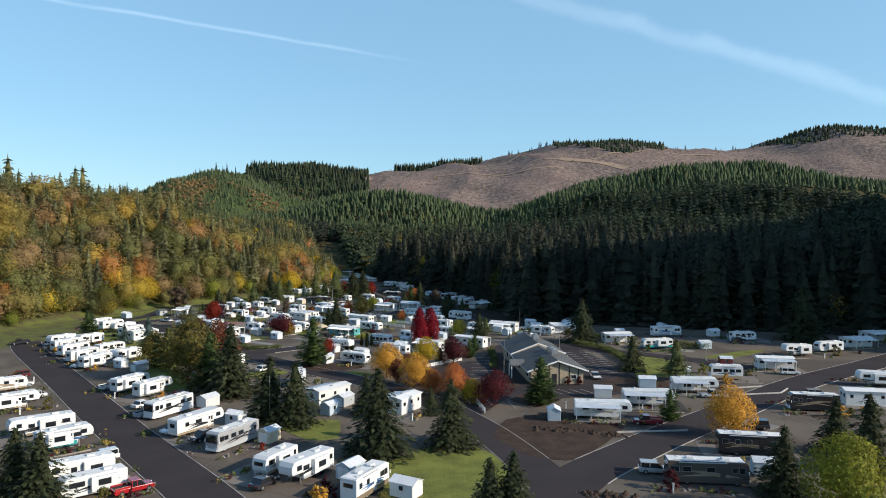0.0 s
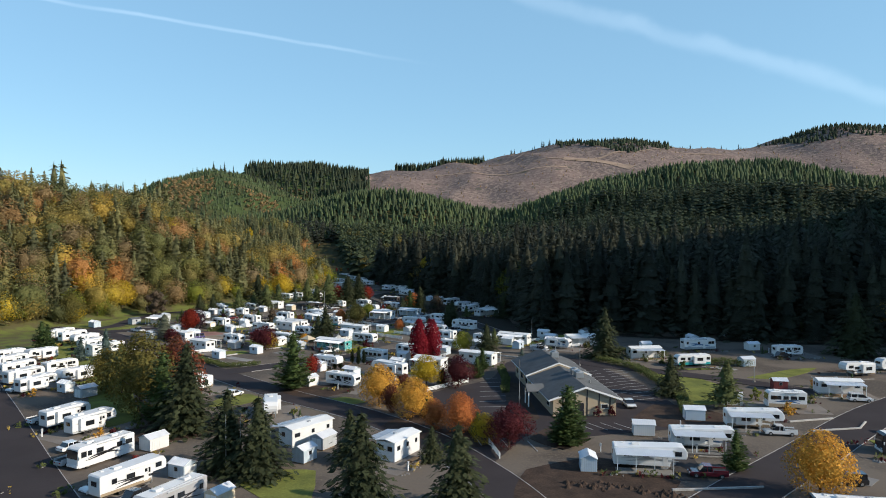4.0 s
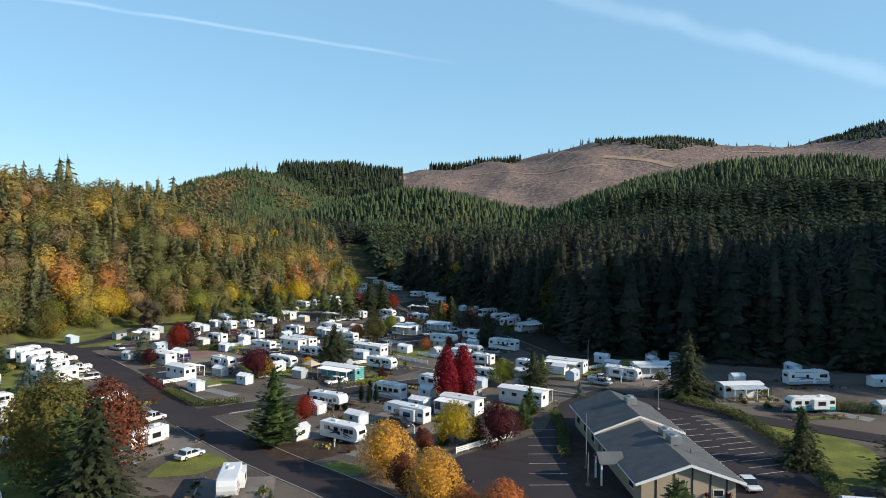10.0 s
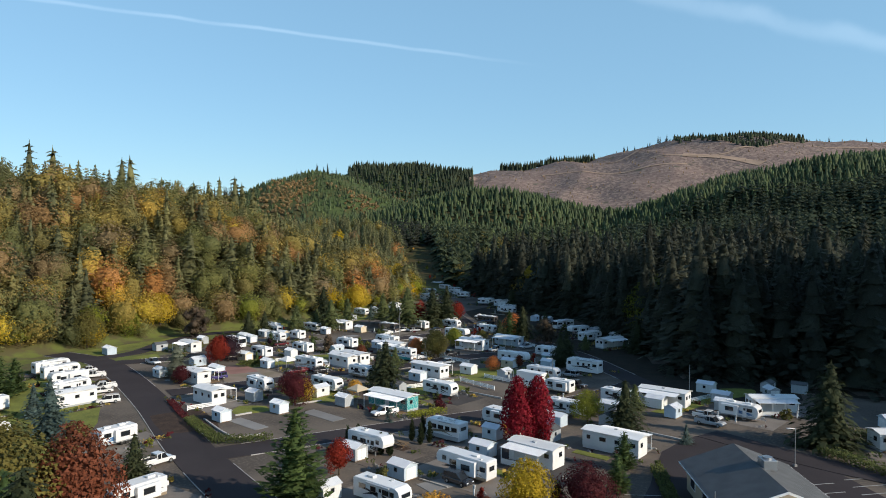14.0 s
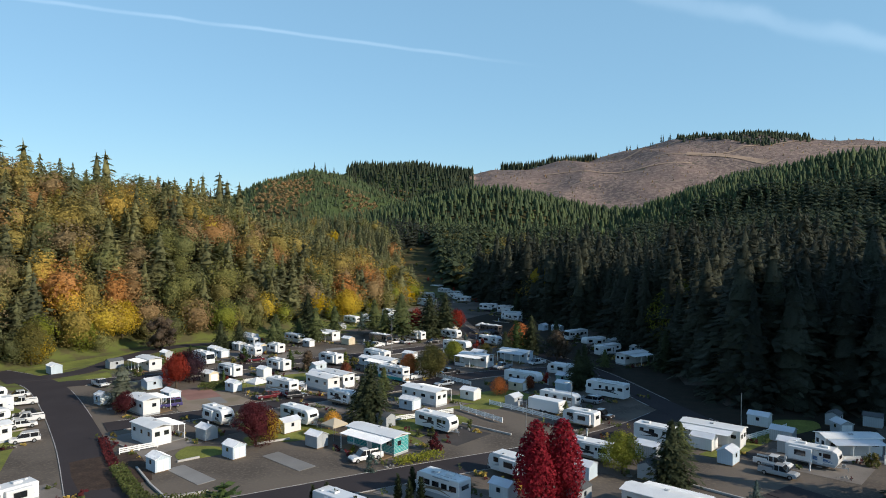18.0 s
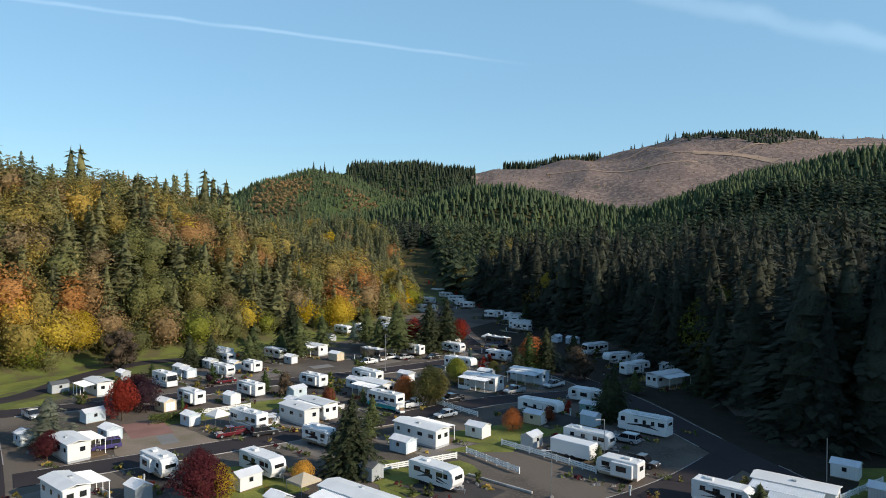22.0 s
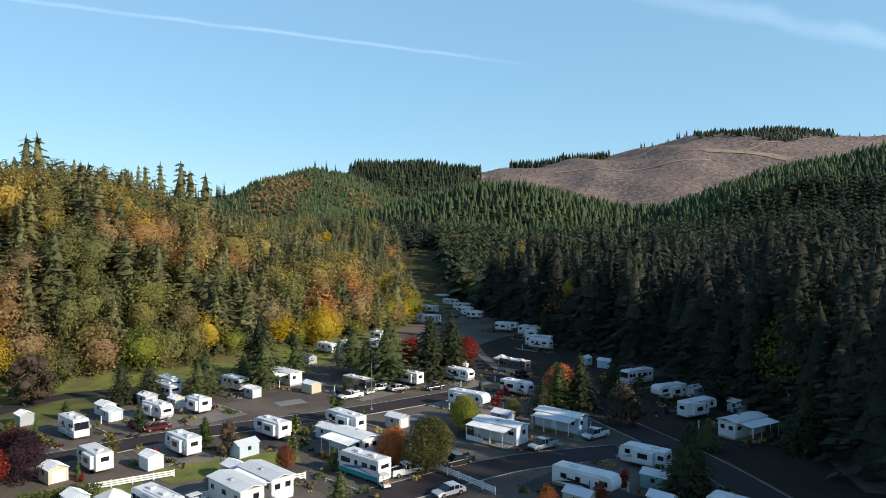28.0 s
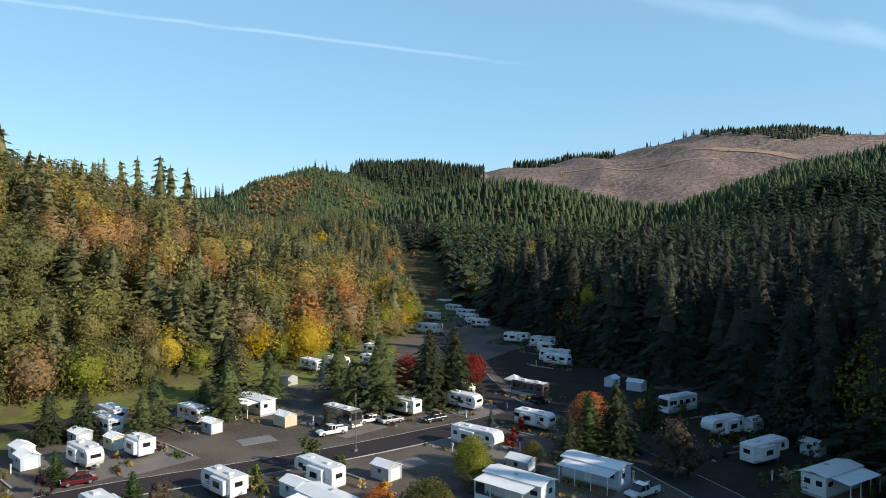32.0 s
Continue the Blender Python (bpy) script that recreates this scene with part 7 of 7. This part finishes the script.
# ---- dressing of the lots ----
LANES = [ob for ob in scene.objects if ob.name.split(".")[0] == "road"]
LANE_POINTS = np.array([tuple(v.co[:2]) for ob in LANES for v in ob.data.vertices])
LOT_MATS = [mat("pale_gravel", (0.225, 0.198, 0.172), 0.95, var=0.22, scale=1.0, fine=7, bump=0.3), mat("brown_gravel", (0.150, 0.122, 0.100), 0.95, var=0.25, scale=1.0, fine=7, bump=0.3),
            mat("dark_gravel", (0.078, 0.070, 0.066), 0.95, var=0.25, scale=1.0, fine=7, bump=0.3), MULCH, GRASS]
PEDESTAL = [("post", Solid().box(-0.08, 0.08, -0.06, 0.06, 0, 0.9, 0.01).done("post", TRIM), "", None), ("meter_box", Solid().box(-0.14, 0.14, -0.10, 0.10, 0.8, 1.2, 0.02).done("meter_box", GREY), "", None)]
LOG = Solid().box(-0.5, 0.5, -0.10, 0.10, 0.0, 0.20, 0.03).done("timber_edging", mat("bleached_timber", (0.40, 0.36, 0.31), 0.9, var=0.3, scale=4, objvar=0.35))
TABLE = [("tabletop", Solid().box(-0.9, 0.9, -0.38, 0.38, 0.70, 0.75, 0.01).done("tabletop", WOOD), "", None)]
for yy in (-0.65, 0.65):
    TABLE.append(("bench", Solid().box(-0.9, 0.9, yy - 0.13, yy + 0.13, 0.42, 0.46, 0.01).done("bench", WOOD), "", None))
for xx in (-0.6, 0.6):
    TABLE.append(("leg", Solid().tube((xx, -0.7, 0), (xx, 0.3, 0.72), 0.04, n=6).tube((xx, 0.7, 0), (xx, -0.3, 0.72), 0.04, n=6).tube((xx, -0.7, 0.42), (xx, 0.7, 0.42), 0.035, n=6).done("leg", WOOD), "", None))


def free(x, y, r):
    return all((x - a) ** 2 + (y - b) ** 2 > (r + c) ** 2 for a, b, c in TAKEN) and float(((LANE_POINTS - (x, y)) ** 2).sum(1).min()) > (r + 0.4) ** 2


def dress():
    rnd = random.Random(12)
    level = 0
    for x, y, a in LOTS:
        m = pose(x, y, 0, 0, 0, a)
        # its own patch of gravel
        tone = LOT_MATS[rnd.choice((0, 0, 1, 1, 1, 2))]
        l, w = rnd.uniform(5.5, 7.5), rnd.uniform(3.5, 5.0)
        ob = structure("gravel_lot", Solid().box(-l, l, -w, w, -0.02, 0.012 + 0.0004 * (level % 30)).done("gravel_lot", tone), "worn gravel caravan lot", "lot")
        ob.matrix_world = m
        level += 1
        for side in (-1, 1):
            q = m @ Vector((rnd.uniform(-2, 2), side * rnd.uniform(3.6, 4.6), 0))
            roll = rnd.random()
            if roll < 0.42 and free(q.x, q.y, 0.4):
                ob = tagged(new("timber_edging", LOG), "bleached grey timber edging a gravel lot", "edging", "lot edgings")
                ob.matrix_world = pose(q.x, q.y, 0.02, 0, 0, a) @ Matrix.Diagonal((rnd.uniform(4, 8), 1, 1, 1))
            elif roll < 0.62 and free(q.x, q.y, 1.0):
                bed = structure("planting_bed", Solid().box(-2.6, 2.6, -0.8, 0.8, -0.02, 0.06, 0.02).done("planting_bed", LOT_MATS[rnd.choice((3, 3, 4))]), "narrow planted strip between two lots", "planting bed")
                bed.matrix_world = pose(q.x, q.y, 0.0, 0, 0, a)
            for k in range(2):
                p = m @ Vector((rnd.uniform(-6.0, 6.0), side * rnd.uniform(2.6, 5.2), 0))
                roll = rnd.random()
                if roll < 0.40 and free(p.x, p.y, 0.9):
                    tree(p.x, p.y, rnd.uniform(0.8, 2.4), rnd.choice(("shrub", "shrub", "cedar", "lime", "maroon", "scarlet", "gold", "olive")))
                elif roll < 0.52 and free(p.x, p.y, 0.3):
                    place("utility_pedestal", PEDESTAL, pose(p.x, p.y, 0.02, 0, 0, a), "small white utility pedestal on a lot", "utility post", "utility pedestals")
                elif roll < 0.60 and free(p.x, p.y, 1.0):
                    place("picnic_table", TABLE, pose(p.x, p.y, 0.02, 0, 0, a), "weathered wooden picnic table on a lot", "table", "picnic tables")


def plants():
    """Low flowers, pots and stones along the sides of the lots: too many and too small to count."""
    rnd = random.Random(31)
    sets = {"green": ([], []), "ochre": ([], []), "maroon": ([], []), "stone": ([], [])}
    for x, y, a in LOTS:
        m = pose(x, y, 0.02, 0, 0, a)
        for side in (-1, 1):
            row = rnd.uniform(2.6, 4.8)
            for k in range(rnd.randint(9, 24)):
                q = m @ Vector((rnd.uniform(-6.5, 6.5), side * (row + rnd.uniform(-0.4, 0.4)), 0))
                if not free(q.x, q.y, 0.2):
                    continue
                v, f = sets[rnd.choice(("green", "green", "green", "ochre", "maroon", "stone", "stone"))]
                r, h = rnd.uniform(0.18, 0.55), rnd.uniform(0.2, 0.9)
                for j in range(9):
                    c = q + Vector((rnd.gauss(0, r * 0.5), rnd.gauss(0, r * 0.5), rnd.uniform(0.05, h)))
                    t = Vector((rnd.gauss(0, 1), rnd.gauss(0, 1), rnd.gauss(0, 1))).normalized() * r * 0.55
                    w = t.orthogonal().normalized() * r * 0.45
                    b = len(v)
                    if v is sets["stone"][0]:
                        c.z = r * 0.15
                        if j > 1:
                            break
                        n = [c + Vector((math.cos(i * 1.257) * r * 0.6, math.sin(i * 1.257) * r * rnd.uniform(0.4, 0.7), -r * 0.2)) for i in range(5)]
                        v += [tuple(e) for e in n] + [(c.x, c.y, c.z + r * 0.5)]
                        f += [(b + i, b + (i + 1) % 5, b + 5) for i in range(5)]
                        continue
                    v += [tuple(c + t), tuple(c + w), tuple(c - t), tuple(c - w)]
                    f += [(b, b + 1, b + 2, b + 3)]
    for key, (v, f) in sets.items():
        word = {"green": "low green garden plants", "ochre": "faded yellow garden flowers", "maroon": "dark red garden flowers", "stone": "pale edging stones"}[key]
        tagged(new("edging_stones" if key == "stone" else "garden_plants", mesh("low_growth", v, f, CONCRETE if key == "stone" else LEAF["garden" if key == "green" else key])), f"{word} scattered along the gravel lots", "stones" if key == "stone" else "plants", kind="stuff")
    # clods and bark heaps on the bare mound and beside the lane
    v, f = [], []
    for (xa, ya), (xb, yb), n in (((13.5, 104), (20, 103), 40), ((20, 103), (27.5, 99.5), 40), ((16, 78), (21.5, 77.0), 50), ((-9, 137), (-2, 141), 30)):
        for i in range(n):
            u = rnd.random()
            c = Vector((xa + (xb - xa) * u + rnd.gauss(0, 0.6), ya + (yb - ya) * u + rnd.gauss(0, 0.6), 0.05))
            r = rnd.uniform(0.15, 0.55)
            b = len(v)
            v += [(c.x + math.cos(k * 1.047) * r * rnd.uniform(0.6, 1.1), c.y + math.sin(k * 1.047) * r * rnd.uniform(0.6, 1.1), c.z) for k in range(6)] + [(c.x, c.y, c.z + r * rnd.uniform(0.5, 1.0))]
            f += [(b + k, b + (k + 1) % 6, b + 6) for k in range(6)]
    tagged(new("earth_clods", mesh("earth_clods", v, f, MULCH)), "rough dark clods and bark heaped on a bare mound", "earth", kind="stuff")


dress()
plants()


# ---- fences, hedges, poles ----
PICKET = Solid().box(-0.05, 0.05, -0.012, 0.012, 0.05, 0.95).done("picket", TRIM)
RAIL = Solid().box(-0.5, 0.5, -0.02, 0.02, -0.045, 0.045).done("rail", TRIM)


def fence(points, tall=0.95):
    root = new("fence")
    tagged(root, "low white painted wooden fence along a lot", "fence", "white fences")
    first = Vector((*points[0], 0.03))
    root.matrix_world = Matrix.Translation(first)
    for (xa, ya), (xb, yb) in zip(points, points[1:]):
        a, b = Vector((xa, ya, 0.0)), Vector((xb, yb, 0.0))
        w = b - a
        turn = math.degrees(math.atan2(w.y, w.x))
        n = max(2, int(w.length / 2.0))
        for i in range(n + 1):
            q = a.lerp(b, i / n) - first
            ob = new("post", PICKET)
            ob.parent = root
            ob.matrix_local = pose(q.x, q.y, 0, 0, 0, turn) @ Matrix.Diagonal((1.3, 5, tall / 0.95, 1))
        for z in (0.3, 0.55, 0.8):
            q = a.lerp(b, 0.5) - first
            ob = new("rail", RAIL)
            ob.parent = root
            ob.matrix_local = pose(q.x, q.y, z * tall / 0.95, 0, 0, turn) @ Matrix.Diagonal((w.length, 1, 2.0, 1))


for pts in ([(-3.4, 150.7), (4.4, 158.6)], [(-15, 224.4), (-9, 220), (-2.5, 214.7)], [(22.5, 208.5), (31.3, 216.8)], [(-19.5, 220), (-12, 213)],
            [(-20.5, 217.5), (-29, 211)], [(-61.7, 188.9), (-58.4, 192.6)], [(-28, 246), (-20, 239)], [(-43, 240), (-52, 232)],
            [(-66, 232), (-59, 238)], [(-90, 172), (-84, 166), (-80, 172)], [(7, 113), (6, 119)], [(36, 128.5), (34, 121)]):
    fence(pts)


def hedge(points, tall, wide, kind="cedar", label="clipped dark green hedge beside a lot"):
    rnd = random.Random(f"{points}")
    v, f = [], []
    for (xa, ya), (xb, yb) in zip(points, points[1:]):
        n = int(math.hypot(xb - xa, yb - ya) * 150 * tall)
        for i in range(n):
            u = rnd.random()
            ang = rnd.uniform(0, 6.28)
            r = wide / 2 * rnd.uniform(0.7, 1.05)
            lump = 1 + 0.3 * noise.noise((xa + u * 9, ya, u * 12))
            p = Vector((xa + (xb - xa) * u + math.cos(ang) * r * lump, ya + (yb - ya) * u + math.sin(ang) * r * lump, rnd.random() ** 0.6 * tall * lump))
            a = Vector((rnd.gauss(0, 1), rnd.gauss(0, 1), rnd.gauss(0, 1))).normalized() * 0.13
            b = a.orthogonal().normalized() * 0.11
            k = len(v)
            v += [p + a, p + b, p - a, p - b]
            f.append((k, k + 1, k + 2, k + 3))
    tagged(new("hedge", mesh("hedge", [tuple(q) for q in v], f, LEAF["garden" if kind in ("green", "olive") else kind])), label, "hedge", kind="stuff")


hedge([(35.4, 182.3), (41.2, 173), (42.3, 159.4), (42.0, 145.6), (39.1, 133.7)], 1.3, 2.0, "green", "uneven green shrub border along the car park")
hedge([(-58.2, 183.3), (-52.7, 177.5), (-48.5, 173.6), (-44.8, 174.2), (-41.9, 176.2)], 0.9, 1.9, "green", "low green hedge round the corner of a lot")
hedge([(-68.5, 195.0), (-63.5, 189.0), (-59.5, 184.5)], 0.45, 1.2, "maroon", "dark red shrubs along the edge of a lane")
hedge([(-24, 191), (-19, 195)], 1.0, 1.4, "lime", "low yellow-green hedge along a lane")
hedge([(11, 150), (12, 160), (12, 172)], 0.9, 1.6, "green", "low green shrubs beside the clubhouse")
hedge([(-70, 226), (-64, 231)], 1.5, 0.9, "green", "narrow green hedge behind a lot")
hedge([(58, 178), (68, 176)], 1.6, 2.0, "olive", "olive shrubs below the dark wood")
hedge([(40, 190), (52, 186)], 1.8, 2.2, "green", "green shrubs below the dark wood")


def edging(points, label="low pale concrete edging round a lot"):
    """A low kerb of pale blocks along a line of points."""
    for (xa, ya), (xb, yb) in zip(points, points[1:]):
        long_ = math.hypot(xb - xa, yb - ya)
        ob = structure("lot_edging", Solid().box(-long_ / 2, long_ / 2, -0.12, 0.12, 0.0, 0.26, 0.02).done("lot_edging", mat("pale_block", (0.48, 0.46, 0.43), 0.9, var=0.25, scale=2, fine=6)), label, "edging")
        ob.matrix_world = pose((xa + xb) / 2, (ya + yb) / 2, 0.02, 0, 0, math.degrees(math.atan2(yb - ya, xb - xa)))


for pts in ([(-56.3, 184.4), (-50.9, 179.0), (-47.0, 175.6), (-43.4, 178.4)], [(-52.4, 187.3), (-50.5, 189.5)], [(-45.8, 196.0), (-41.8, 199.4)], [(-18.2, 211.6), (-10.2, 206.8)], [(12.1, 189.6), (17.7, 185.6)],
            [(55, 126), (63, 127.5), (66, 131)], [(54, 131), (62, 133)], [(26, 102), (37, 103)]):
    edging(pts)


def lamp_pole(x, y, tall, word):
    parts = [("pole", Solid().tube((0, 0, 0), (0, 0, tall), 0.07, 0.045).done("pole", STEEL), "", None),
             ("base", Solid().box(-0.2, 0.2, -0.2, 0.2, 0, 0.3, 0.03).done("base", CONCRETE), "", None)]
    if word == "lamp":
        parts.append(("arm", Solid().tube((0, 0, tall - 0.1), (0.9, 0, tall), 0.035).done("arm", STEEL), "", None))
        parts.append(("lamp_head", Solid().box(0.7, 1.3, -0.14, 0.14, tall - 0.06, tall + 0.08, 0.03).done("lamp_head", GREY), "", None))
    place("street_lamp" if word == "lamp" else "flagpole", parts, pose(x, y, 0.03, 0, 0, 200), "slim grey steel street lamp beside the lots" if word == "lamp" else "tall thin steel pole beside the lots", "lamp" if word == "lamp" else "pole")


for x, y, t, w in ((-27, 106.8, 7.5, "pole"), (-25.4, 107.4, 7.0, "pole"), (13.2, 146, 7.0, "pole"), (30, 176.5, 5.0, "lamp"), (-8, 205.8, 5.5, "lamp"), (24, 214, 6.0, "pole"), (-44, 273.5, 8.0, "pole"), (-1.0, 222, 5.0, "lamp"), (61.5, 160, 4.5, "lamp"), (12.5, 140, 4, "pole")):
    lamp_pole(x, y, t, w)


# ---- true size ----
for ob in scene.objects:
    if ob.parent is None and ob.type in ("MESH", "EMPTY"):
        ob.matrix_world = Matrix.Scale(TRUE, 4) @ ob.matrix_world
